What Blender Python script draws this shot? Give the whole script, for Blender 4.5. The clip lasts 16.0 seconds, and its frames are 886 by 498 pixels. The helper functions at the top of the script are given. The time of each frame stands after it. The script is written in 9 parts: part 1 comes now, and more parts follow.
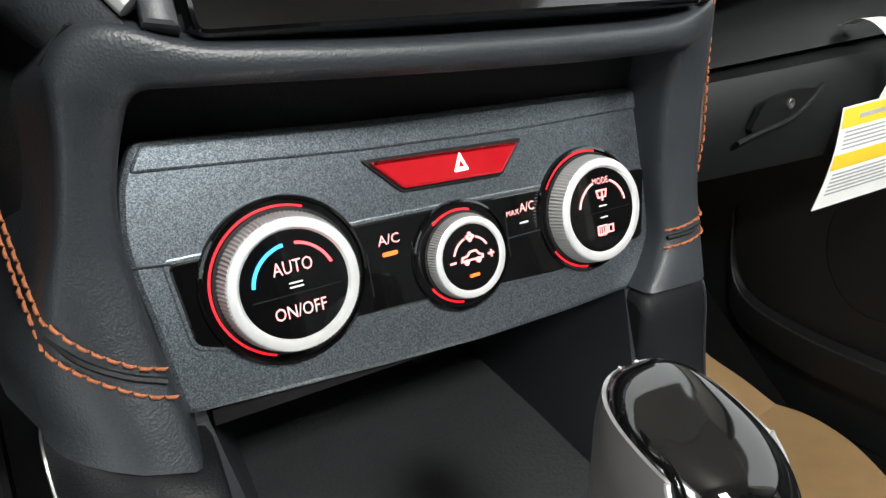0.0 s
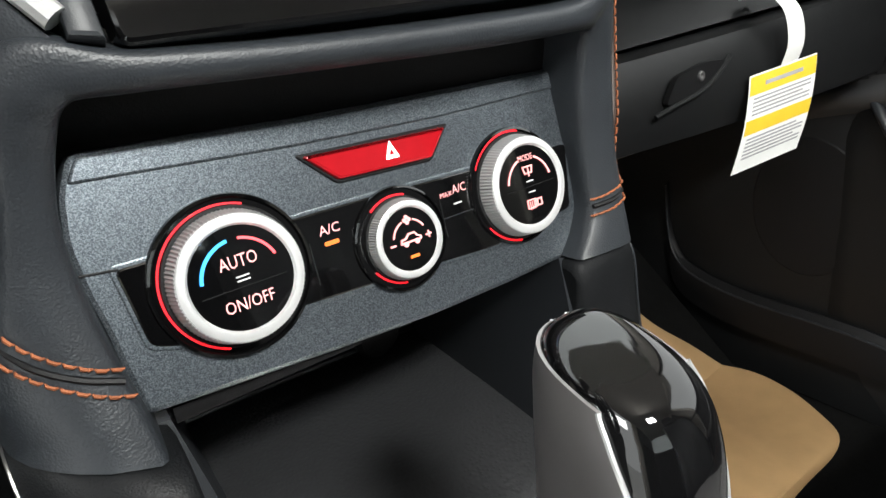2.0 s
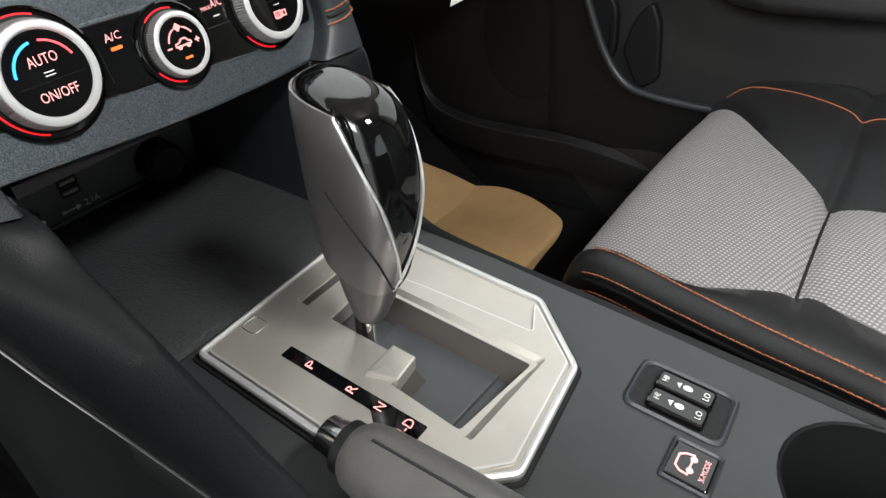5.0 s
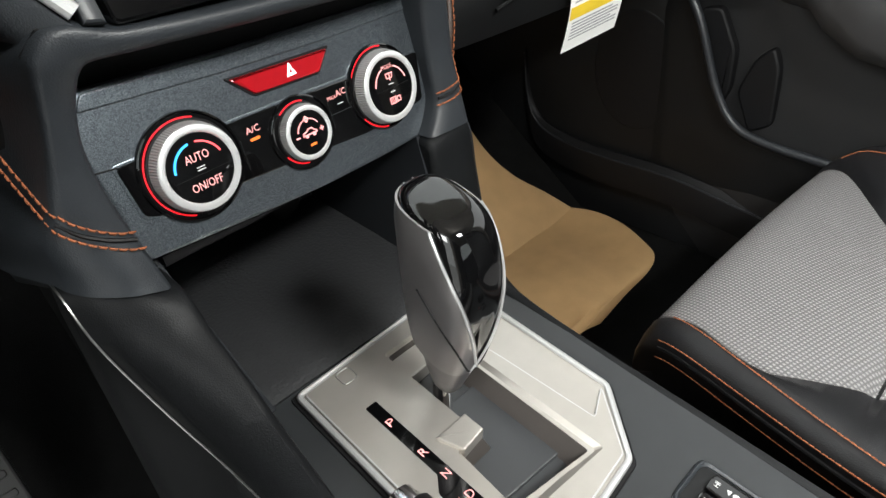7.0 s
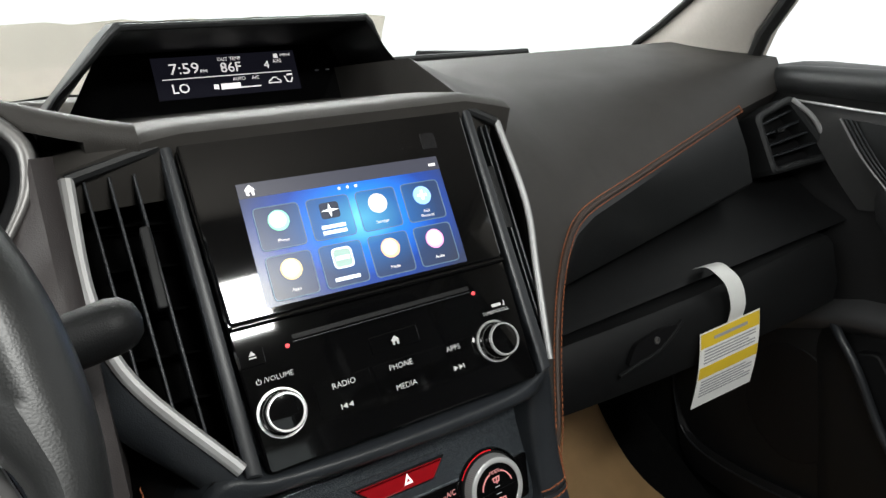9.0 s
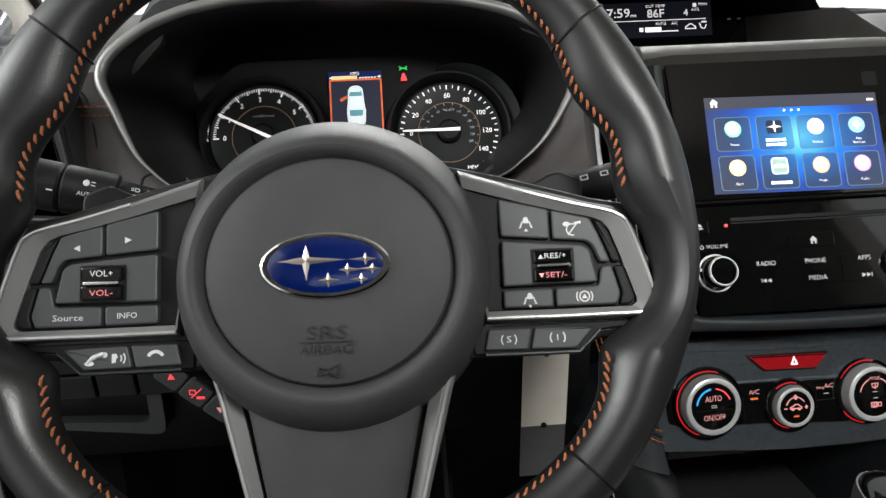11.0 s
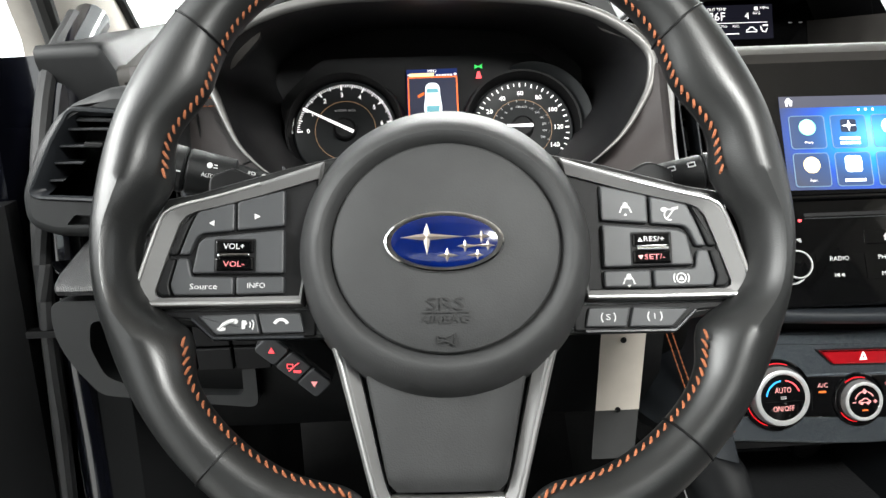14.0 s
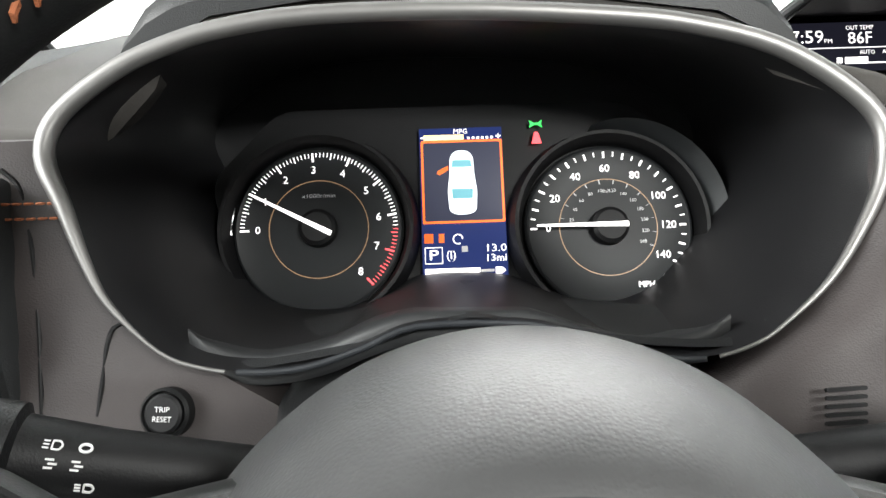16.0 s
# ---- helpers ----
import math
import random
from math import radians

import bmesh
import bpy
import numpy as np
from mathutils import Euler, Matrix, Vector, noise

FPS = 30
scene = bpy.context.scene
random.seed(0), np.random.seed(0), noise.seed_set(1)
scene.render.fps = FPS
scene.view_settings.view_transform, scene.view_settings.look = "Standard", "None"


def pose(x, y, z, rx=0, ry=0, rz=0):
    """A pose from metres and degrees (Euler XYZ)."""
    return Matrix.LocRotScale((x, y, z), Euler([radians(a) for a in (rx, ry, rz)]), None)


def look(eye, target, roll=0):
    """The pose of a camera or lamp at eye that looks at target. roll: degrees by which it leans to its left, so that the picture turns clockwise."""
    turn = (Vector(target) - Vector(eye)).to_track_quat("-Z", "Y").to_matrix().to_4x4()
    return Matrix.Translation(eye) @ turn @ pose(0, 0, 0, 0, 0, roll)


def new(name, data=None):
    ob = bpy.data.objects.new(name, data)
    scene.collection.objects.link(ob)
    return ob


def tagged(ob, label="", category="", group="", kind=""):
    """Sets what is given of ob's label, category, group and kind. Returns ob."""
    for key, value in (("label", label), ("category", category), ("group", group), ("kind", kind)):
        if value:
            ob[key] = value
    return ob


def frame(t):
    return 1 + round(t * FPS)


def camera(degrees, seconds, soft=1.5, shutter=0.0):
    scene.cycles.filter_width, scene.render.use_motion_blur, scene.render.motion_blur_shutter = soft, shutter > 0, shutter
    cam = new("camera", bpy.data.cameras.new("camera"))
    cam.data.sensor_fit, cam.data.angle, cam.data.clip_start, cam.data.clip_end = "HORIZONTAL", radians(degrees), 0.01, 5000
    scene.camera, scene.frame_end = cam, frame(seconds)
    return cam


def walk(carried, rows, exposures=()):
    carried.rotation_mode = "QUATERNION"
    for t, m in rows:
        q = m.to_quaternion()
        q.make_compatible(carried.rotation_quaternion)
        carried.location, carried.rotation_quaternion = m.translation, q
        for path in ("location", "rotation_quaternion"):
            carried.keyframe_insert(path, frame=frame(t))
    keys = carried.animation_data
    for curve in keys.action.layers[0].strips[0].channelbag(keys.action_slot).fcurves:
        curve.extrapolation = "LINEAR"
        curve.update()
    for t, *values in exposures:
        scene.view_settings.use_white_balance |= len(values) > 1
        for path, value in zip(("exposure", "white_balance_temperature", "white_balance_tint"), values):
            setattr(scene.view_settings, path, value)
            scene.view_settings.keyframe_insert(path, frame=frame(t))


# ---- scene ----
cam = camera(68.8, 16.0)
PATH = [
    (0, (-0.115, -0.195, 0.66), (0.74, 1.462, -0.065), -3.0),
    (0.5, (-0.115, -0.194, 0.655), (0.766, 1.477, -0.004), -3.5),
    (1, (-0.115, -0.195, 0.653), (0.769, 1.491, 0.04), -4.1),
    (1.5, (-0.116, -0.198, 0.653), (0.748, 1.49, 0.016), -4.9),
    (2, (-0.119, -0.21, 0.657), (0.866, 1.37, -0.073), -6.9),
    (2.5, (-0.134, -0.257, 0.671), (1.151, 1.049, -0.132), -7.3),
    (3, (-0.171, -0.29, 0.675), (1.168, 0.815, -0.319), -7.2),
    (3.5, (-0.196, -0.3, 0.655), (1.123, 0.747, -0.424), -7.1),
    (3.7, (-0.203, -0.294, 0.65), (1.131, 0.722, -0.44), -6.6),
    (5.8, (-0.182, -0.299, 0.662), (1.029, 0.77, -0.517), -7.2),
    (6, (-0.183, -0.3, 0.666), (0.987, 0.766, -0.556), -7.3),
    (6.5, (-0.179, -0.308, 0.687), (0.916, 0.815, -0.554), -8.1),
    (7, (-0.179, -0.303, 0.717), (0.909, 0.929, -0.421), -6.1),
    (7.5, (-0.17, -0.31, 0.745), (0.875, 1.136, -0.157), -7.7),
    (8, (-0.158, -0.321, 0.778), (0.867, 1.241, 0.063), -7.7),
    (8.5, (-0.147, -0.334, 0.807), (0.839, 1.32, 0.265), -7.6),
    (9, (-0.146, -0.343, 0.83), (0.79, 1.377, 0.42), -7.0),
    (9.5, (-0.166, -0.369, 0.839), (0.599, 1.446, 0.491), -6.3),
    (9.8, (-0.192, -0.387, 0.839), (0.394, 1.489, 0.469), -5.8),
    (10, (-0.215, -0.395, 0.831), (0.264, 1.508, 0.446), -5.5),
    (10.2, (-0.235, -0.404, 0.826), (0.135, 1.518, 0.415), -4.9),
    (12.3, (-0.331, -0.473, 0.792), (-0.314, 1.475, 0.337), -1.8),
    (12.5, (-0.332, -0.473, 0.792), (-0.312, 1.476, 0.341), -1.9),
    (13, (-0.332, -0.474, 0.794), (-0.309, 1.475, 0.347), -1.9),
    (13.5, (-0.333, -0.473, 0.796), (-0.312, 1.477, 0.35), -2.0),
    (14, (-0.335, -0.463, 0.804), (-0.306, 1.491, 0.38), -2.0),
    (14.5, (-0.341, -0.43, 0.819), (-0.303, 1.528, 0.41), -1.9),
    (15, (-0.341, -0.376, 0.837), (-0.286, 1.577, 0.411), -2.1),
    (15.5, (-0.345, -0.2966, 0.8515), (-0.299, 1.656, 0.421), -2.0),
    (16, (-0.345, -0.220, 0.8475), (-0.3304, 1.738, 0.4397), -1.8),
]
EXPOSURES = [(0, 0.8), (1.5, 0.8), (2.5, 0.82), (3.0, 0.6), (3.7, 0.35), (5.8, 0.35), (7, 0.45), (7.5, 0.85), (8, 0.75), (8.5, 0.2), (9, -0.7), (9.5, -1.15), (10.2, -1.35), (12.3, 0.75), (13, 0.47), (14, 0.2), (14.5, 0.0), (15, -0.05), (15.5, 0.0), (16, 0.4)]
walk(cam, [(t, look(Vector(eye) * 1.09, Vector(target) * 1.09, roll)) for t, eye, target, roll in PATH], EXPOSURES)

# ---- world and lights ----
world = bpy.data.worlds.new("hall")
scene.world = world
world.use_nodes = True
bg = world.node_tree.nodes["Background"]
bg.inputs[0].default_value, bg.inputs[1].default_value = (0.965, 1.0, 0.995, 1), 2.1


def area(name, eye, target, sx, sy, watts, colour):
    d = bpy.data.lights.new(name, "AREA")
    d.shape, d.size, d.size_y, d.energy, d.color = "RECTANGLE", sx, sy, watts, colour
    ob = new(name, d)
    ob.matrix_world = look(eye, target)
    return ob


# two added fill lamps, for light through the driver's door and the windscreen
area("door_side_fill", (-2.4, -0.7, 2.0), (-0.2, -0.1, 0.7), 1.8, 0.8, 95, (0.985, 1.0, 0.975))
area("windscreen_fill", (0.3, 2.2, 2.6), (0.1, 0.2, 0.7), 2.4, 0.6, 95, (0.985, 1.0, 0.98))
area("dome_lamp", (0.03, -0.80, 1.26), (0.0, -0.10, 0.50), 0.20, 0.12, 11, (0.99, 1.0, 0.965))

# ---- materials ----
MATS = {}


def mat(name, base, rough=0.5, metal=0.0, vary=0.15, vscale=60.0, grain=0.0, gscale=900.0, kind="noise", emit=None, power=1.0, coat=0.0, wear=0.0, spec=0.5):
    """A surface with variation at two scales; grain is the fine relief."""
    if name in MATS:
        return MATS[name]
    m = bpy.data.materials.new(name)
    m.use_nodes = True
    nt = m.node_tree
    b = nt.nodes["Principled BSDF"]
    b.inputs["Base Color"].default_value = (*base, 1)
    b.inputs["Roughness"].default_value, b.inputs["Metallic"].default_value = rough, metal
    b.inputs["Coat Weight"].default_value = coat
    b.inputs["Specular IOR Level"].default_value = spec
    tc = nt.nodes.new("ShaderNodeTexCoord")
    if vary:
        n1, n2 = nt.nodes.new("ShaderNodeTexNoise"), nt.nodes.new("ShaderNodeTexNoise")
        n1.inputs["Scale"].default_value, n1.inputs["Detail"].default_value = vscale, 3
        n2.inputs["Scale"].default_value, n2.inputs["Detail"].default_value = vscale * 0.12, 4
        add = nt.nodes.new("ShaderNodeMath")
        add.operation = "ADD"
        r = nt.nodes.new("ShaderNodeMapRange")
        r.inputs[1].default_value, r.inputs[2].default_value = 0.6, 1.4
        r.inputs[3].default_value, r.inputs[4].default_value = 1 - vary, 1 + vary
        mul = nt.nodes.new("ShaderNodeMixRGB")
        mul.blend_type, mul.inputs[0].default_value = "MULTIPLY", 1.0
        mul.inputs[1].default_value = (*base, 1)
        for n in (n1, n2):
            nt.links.new(tc.outputs["Object"], n.inputs["Vector"])
        nt.links.new(n1.outputs[0], add.inputs[0])
        nt.links.new(n2.outputs[0], add.inputs[1])
        nt.links.new(add.outputs[0], r.inputs[0])
        nt.links.new(r.outputs[0], mul.inputs[2])
        nt.links.new(mul.outputs[0], b.inputs["Base Color"])
        if wear:
            r2 = nt.nodes.new("ShaderNodeMapRange")
            r2.inputs[1].default_value, r2.inputs[2].default_value = 0.35, 0.7
            r2.inputs[3].default_value, r2.inputs[4].default_value = max(0.02, rough - wear), rough + wear
            nt.links.new(n2.outputs[0], r2.inputs[0])
            nt.links.new(r2.outputs[0], b.inputs["Roughness"])
    if grain:
        if kind == "voronoi":
            g = nt.nodes.new("ShaderNodeTexVoronoi")
            g.feature = "SMOOTH_F1"
        elif kind == "wave":
            g = nt.nodes.new("ShaderNodeTexWave")
            g.inputs["Distortion"].default_value = 0.4
        else:
            g = nt.nodes.new("ShaderNodeTexNoise")
            g.inputs["Detail"].default_value = 2
        g.inputs["Scale"].default_value = gscale
        bump = nt.nodes.new("ShaderNodeBump")
        bump.inputs["Strength"].default_value, bump.inputs["Distance"].default_value = grain, 0.0006
        nt.links.new(tc.outputs["Object"], g.inputs["Vector"])
        nt.links.new(g.outputs[0], bump.inputs["Height"])
        nt.links.new(bump.outputs[0], b.inputs["Normal"])
    if emit:
        b.inputs["Emission Color"].default_value = (*emit, 1)
        b.inputs["Emission Strength"].default_value = power
    MATS[name] = m
    return m


def flake(name, lo, hi, scale, rough, metal):
    """Paint with metal flakes: each cell has its own brightness."""
    m = mat(name, lo, rough, metal, vary=0)
    nt = m.node_tree
    b = nt.nodes["Principled BSDF"]
    tc = nt.nodes.new("ShaderNodeTexCoord")
    v = nt.nodes.new("ShaderNodeTexVoronoi")
    v.inputs["Scale"].default_value = scale
    n = nt.nodes.new("ShaderNodeTexNoise")
    n.inputs["Scale"].default_value, n.inputs["Detail"].default_value = scale * 0.5, 3
    sep = nt.nodes.new("ShaderNodeSeparateColor")
    ramp = nt.nodes.new("ShaderNodeValToRGB")
    ramp.color_ramp.elements[0].color, ramp.color_ramp.elements[1].color = (*lo, 1), (*hi, 1)
    ramp.color_ramp.elements[0].position, ramp.color_ramp.elements[1].position = 0.35, 1.0
    bump = nt.nodes.new("ShaderNodeBump")
    bump.inputs["Strength"].default_value, bump.inputs["Distance"].default_value = 0.3, 0.0003
    for x in (v, n):
        nt.links.new(tc.outputs["Object"], x.inputs["Vector"])
    nt.links.new(v.outputs["Color"], sep.inputs[0])
    nt.links.new(sep.outputs[0], ramp.inputs[0])
    nt.links.new(ramp.outputs[0], b.inputs["Base Color"])
    nt.links.new(n.outputs[0], bump.inputs["Height"])
    nt.links.new(bump.outputs[0], b.inputs["Normal"])
    return m


def weave(name, a, c, scale, rough, turn=0.0, bumpy=0.6):
    """Cloth or carbon look: two crossing waves."""
    m = mat(name, a, rough, vary=0)
    nt = m.node_tree
    b = nt.nodes["Principled BSDF"]
    tc, mp = nt.nodes.new("ShaderNodeTexCoord"), nt.nodes.new("ShaderNodeMapping")
    mp.inputs["Rotation"].default_value = (0, 0, turn)
    nt.links.new(tc.outputs["Object"], mp.inputs[0])
    w = []
    for axis in ("X", "Y"):
        n = nt.nodes.new("ShaderNodeTexWave")
        n.bands_direction = axis
        n.inputs["Scale"].default_value, n.inputs["Distortion"].default_value = scale, 0.6
        n.inputs["Detail"].default_value = 1
        nt.links.new(mp.outputs[0], n.inputs["Vector"])
        w.append(n)
    mul = nt.nodes.new("ShaderNodeMath")
    mul.operation = "MULTIPLY"
    nt.links.new(w[0].outputs["Fac"], mul.inputs[0])
    nt.links.new(w[1].outputs["Fac"], mul.inputs[1])
    ramp = nt.nodes.new("ShaderNodeValToRGB")
    ramp.color_ramp.elements[0].color, ramp.color_ramp.elements[1].color = (*a, 1), (*c, 1)
    ramp.color_ramp.elements[1].position = 0.7
    bump = nt.nodes.new("ShaderNodeBump")
    bump.inputs["Strength"].default_value, bump.inputs["Distance"].default_value = bumpy, 0.0008
    nt.links.new(mul.outputs[0], ramp.inputs[0])
    nt.links.new(ramp.outputs[0], b.inputs["Base Color"])
    nt.links.new(mul.outputs[0], bump.inputs["Height"])
    nt.links.new(bump.outputs[0], b.inputs["Normal"])
    return m


DASH = mat("grained dash vinyl", (0.015, 0.0158, 0.0165), 0.50, grain=0.22, gscale=1500, kind="voronoi", vary=0.12, wear=0.06, spec=0.4)
DASHTOP = mat("soft dash top", (0.037, 0.034, 0.031), 0.62, grain=0.24, gscale=1500, kind="voronoi", vary=0.12, wear=0.05, spec=0.28)
def thin_paper(name, base):
    """Thin paper that lets part of the daylight behind it through."""
    m = mat(name, base, 0.8, vary=0.15, vscale=35, grain=0.2, gscale=300)
    nt = m.node_tree
    b, o = nt.nodes["Principled BSDF"], nt.nodes["Material Output"]
    tr, mix = nt.nodes.new("ShaderNodeBsdfTranslucent"), nt.nodes.new("ShaderNodeMixShader")
    tr.inputs[0].default_value = (*base, 1)
    mix.inputs[0].default_value = 0.5
    nt.links.new(b.outputs[0], mix.inputs[1])
    nt.links.new(tr.outputs[0], mix.inputs[2])
    nt.links.new(mix.outputs[0], o.inputs[0])
    return m


PADHIDE = mat("brown grey pad leather", (0.040, 0.034, 0.0335), 0.52, grain=0.22, gscale=1300, kind="voronoi", vary=0.12, wear=0.05, spec=0.4)
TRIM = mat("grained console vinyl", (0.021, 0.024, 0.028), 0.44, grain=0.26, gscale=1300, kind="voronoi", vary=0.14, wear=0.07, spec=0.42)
STAR = mat("pale champagne star metal", (0.62, 0.54, 0.47), 0.28, 0.85, vary=0.05)
HARD = mat("hard dark plastic", (0.0065, 0.0068, 0.0072), 0.52, grain=0.24, gscale=1600, kind="voronoi", vary=0.15, wear=0.06, spec=0.24)
SATIN = mat("satin dark plastic", (0.018, 0.020, 0.023), 0.38, grain=0.12, gscale=1600, vary=0.08, wear=0.05, spec=0.4)
BLACK = mat("matt black plastic", (0.004, 0.004, 0.0045), 0.55, vary=0.15, grain=0.2, gscale=1200, spec=0.25)
GLOSS = mat("piano black", (0.0025, 0.0025, 0.0027), 0.06, vary=0.1, vscale=20, wear=0.03, spec=0.5)
# near black without sheen: the shade inside the vent ducts is in the colour
VOID = mat("duct shade black", (0.0012, 0.0012, 0.0012), 0.9, vary=0.1, spec=0.05)
LEATHER = mat("wheel leather", (0.012, 0.0125, 0.0125), 0.36, grain=0.10, gscale=1300, kind="voronoi", vary=0.12, wear=0.06, spec=0.5)
AIRBAG = mat("airbag cover vinyl", (0.038, 0.0385, 0.039), 0.56, grain=0.17, gscale=1200, kind="voronoi", vary=0.12, wear=0.05, spec=0.28)
SEATHIDE = mat("black seat leather", (0.010, 0.010, 0.011), 0.42, grain=0.25, gscale=1100, kind="voronoi", vary=0.15, wear=0.06, spec=0.4)
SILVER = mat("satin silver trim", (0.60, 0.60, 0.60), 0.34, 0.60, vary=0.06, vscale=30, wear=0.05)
CHROME = mat("chrome", (0.85, 0.85, 0.85), 0.1, 1.0, vary=0.04, vscale=30)
GUNMETAL = mat("dark satin metal", (0.33, 0.325, 0.32), 0.33, 0.9, vary=0.06, vscale=40, wear=0.05)
RIDGE = mat("spoke highlight metal", (0.50, 0.495, 0.49), 0.36, 0.75, vary=0.06, vscale=40)
SPOKE = mat("satin spoke metal", (0.17, 0.168, 0.167), 0.5, 0.3, vary=0.06, vscale=40, wear=0.05)
PLATE = mat("brushed champagne metal", (0.46, 0.435, 0.40), 0.42, 0.78, vary=0.05, vscale=80, wear=0.05, grain=0.12, gscale=1500)
LEVER = mat("satin grey lever paint", (0.30, 0.285, 0.285), 0.34, 0.85, vary=0.06, vscale=50, wear=0.05)
GREYBTN = mat("grey rubber button", (0.042, 0.044, 0.047), 0.48, vary=0.06, vscale=90, grain=0.15, gscale=1500)
FLAKE = flake("flecked blue grey paint", (0.075, 0.088, 0.102), (0.25, 0.280, 0.305), 3400, 0.34, 0.80)
CARBON = weave("fine ribbed trim", (0.012, 0.012, 0.013), (0.06, 0.06, 0.062), 260, 0.35, 0.785)
FABRIC = weave("grey woven seat cloth", (0.115, 0.111, 0.113), (0.29, 0.280, 0.279), 84, 0.85, 0.3, 1.0)
CARPET = mat("black carpet", (0.006, 0.006, 0.006), 0.95, spec=0.1, vary=0.4, vscale=300, grain=1.0, gscale=900)
PAPER = mat("brown kraft paper", (0.42, 0.26, 0.12), 0.75, vary=0.12, vscale=25, grain=0.3, gscale=120)
CARD = mat("white card", (0.78, 0.78, 0.76), 0.6, vary=0.04, vscale=60)
CREAM = mat("cream card", (0.55, 0.50, 0.44), 0.6, vary=0.08, vscale=60)
YELLOW = mat("yellow print", (0.72, 0.50, 0.03), 0.6, vary=0.06)
INK = mat("grey print", (0.32, 0.32, 0.33), 0.7, vary=0.1)
ORANGE = mat("orange thread", (0.30, 0.092, 0.034), 0.75, vary=0.25, vscale=600, grain=0.5, gscale=2500)
VENTTRIM = mat("darkened silver trim", (0.22, 0.22, 0.22), 0.45, 0.6, vary=0.06, vscale=40)
GREYTRIM = mat("grey door vinyl", (0.034, 0.034, 0.035), 0.55, grain=0.2, gscale=1500, kind="voronoi", vary=0.1, wear=0.05, spec=0.4)
KNOBSILVER = mat("satin silver knob paint", (0.72, 0.72, 0.72), 0.36, 0.5, vary=0.05, vscale=60, wear=0.04)
BEIGE = mat("pale trim cloth", (0.60, 0.56, 0.51), 0.85, vary=0.05, vscale=200, grain=0.3, gscale=1500)
PAINT = mat("dark blue body paint", (0.004, 0.0045, 0.008), 0.15, vary=0.1, vscale=10, coat=1.0)
RUBBER = mat("black rubber seal", (0.008, 0.008, 0.008), 0.6, vary=0.2)
BOLT = mat("zinc bolt", (0.6, 0.6, 0.58), 0.3, 1.0, vary=0.1)
BLUE = mat("blue enamel", (0.0006, 0.006, 0.060), 0.14, vary=0.6, vscale=45, coat=0.7, spec=0.4)
REDLENS = mat("red hazard lens", (0.36, 0.005, 0.010), 0.16, vary=0.1, vscale=200, emit=(0.9, 0.01, 0.02), power=0.03, coat=0.6)
WHITE = mat("white backlit print", (0.8, 0.8, 0.8), 0.5, vary=0, emit=(1.0, 0.95, 0.94), power=1.3)
PINK = mat("red white backlit print", (0.45, 0.32, 0.32), 0.5, vary=0, emit=(1.0, 0.24, 0.23), power=0.9)
DIMRED = mat("dim red print", (0.5, 0.2, 0.2), 0.5, vary=0, emit=(0.9, 0.06, 0.09), power=0.7)
REDLIT = mat("red backlit print", (0.6, 0.1, 0.1), 0.5, vary=0, emit=(1.0, 0.05, 0.07), power=1.5)
REDGLOW = mat("red light ring", (0.4, 0.01, 0.02), 0.4, vary=0, emit=(1.0, 0.012, 0.02), power=0.85)
BLUELIT = mat("blue backlit arc", (0.05, 0.3, 0.6), 0.5, vary=0, emit=(0.02, 0.38, 1.0), power=1.2)
AMBER = mat("amber lamp", (0.5, 0.16, 0.03), 0.5, vary=0, emit=(1.0, 0.11, 0.005), power=0.65)
GREENLIT = mat("green lamp", (0.05, 0.5, 0.1), 0.5, vary=0, emit=(0.02, 0.75, 0.10), power=1.0)
PRINT = mat("white print", (0.62, 0.62, 0.62), 0.5, vary=0.05)
LCD = mat("dark display glass", (0.006, 0.006, 0.009), 0.12, vary=0.1, emit=(0.010, 0.010, 0.016), power=1.0)
LCDBLUE = mat("dark blue display", (0.01, 0.015, 0.05), 0.15, vary=0.05, emit=(0.012, 0.022, 0.10), power=1.0)

# ---- shapes ----
U = 1.09  # metres in one unit of the plan


class Face:
    """A plane with an origin, a right, an up and a normal."""

    def __init__(self, o, recline=0.0, yaw=0.0, roll=0.0, m=None):
        self.o = Vector(o)
        r = m or (Euler((0, 0, radians(yaw))).to_matrix() @ Euler((-radians(recline), 0, 0)).to_matrix() @ Euler((0, radians(roll), 0)).to_matrix())
        self.r, self.n, self.v = r @ Vector((1, 0, 0)), r @ Vector((0, -1, 0)), r @ Vector((0, 0, 1))

    def __call__(self, u, v, n=0.0):
        return self.o + self.r * u + self.v * v + self.n * n

    def shift(self, u=0, v=0, n=0, turn=0.0):
        f = Face(self(u, v, n))
        c, s = math.cos(radians(turn)), math.sin(radians(turn))
        f.r, f.v, f.n = self.r * c + self.v * s, self.v * c - self.r * s, self.n
        return f


def flat(o, slope=0.0):
    """A Face that looks up: u to the right, v ahead; slope is the rise per unit ahead."""
    f = Face(o)
    f.r, f.v = Vector((1, 0, 0)), Vector((0, 1, slope)).normalized()
    f.n = f.r.cross(f.v)
    return f


def thing(name, loc, label, category, group="", kind=""):
    ob = new(name)
    ob.empty_display_size = 0.02
    ob.location = Vector(loc) * U
    return tagged(ob, label, category, group, kind)


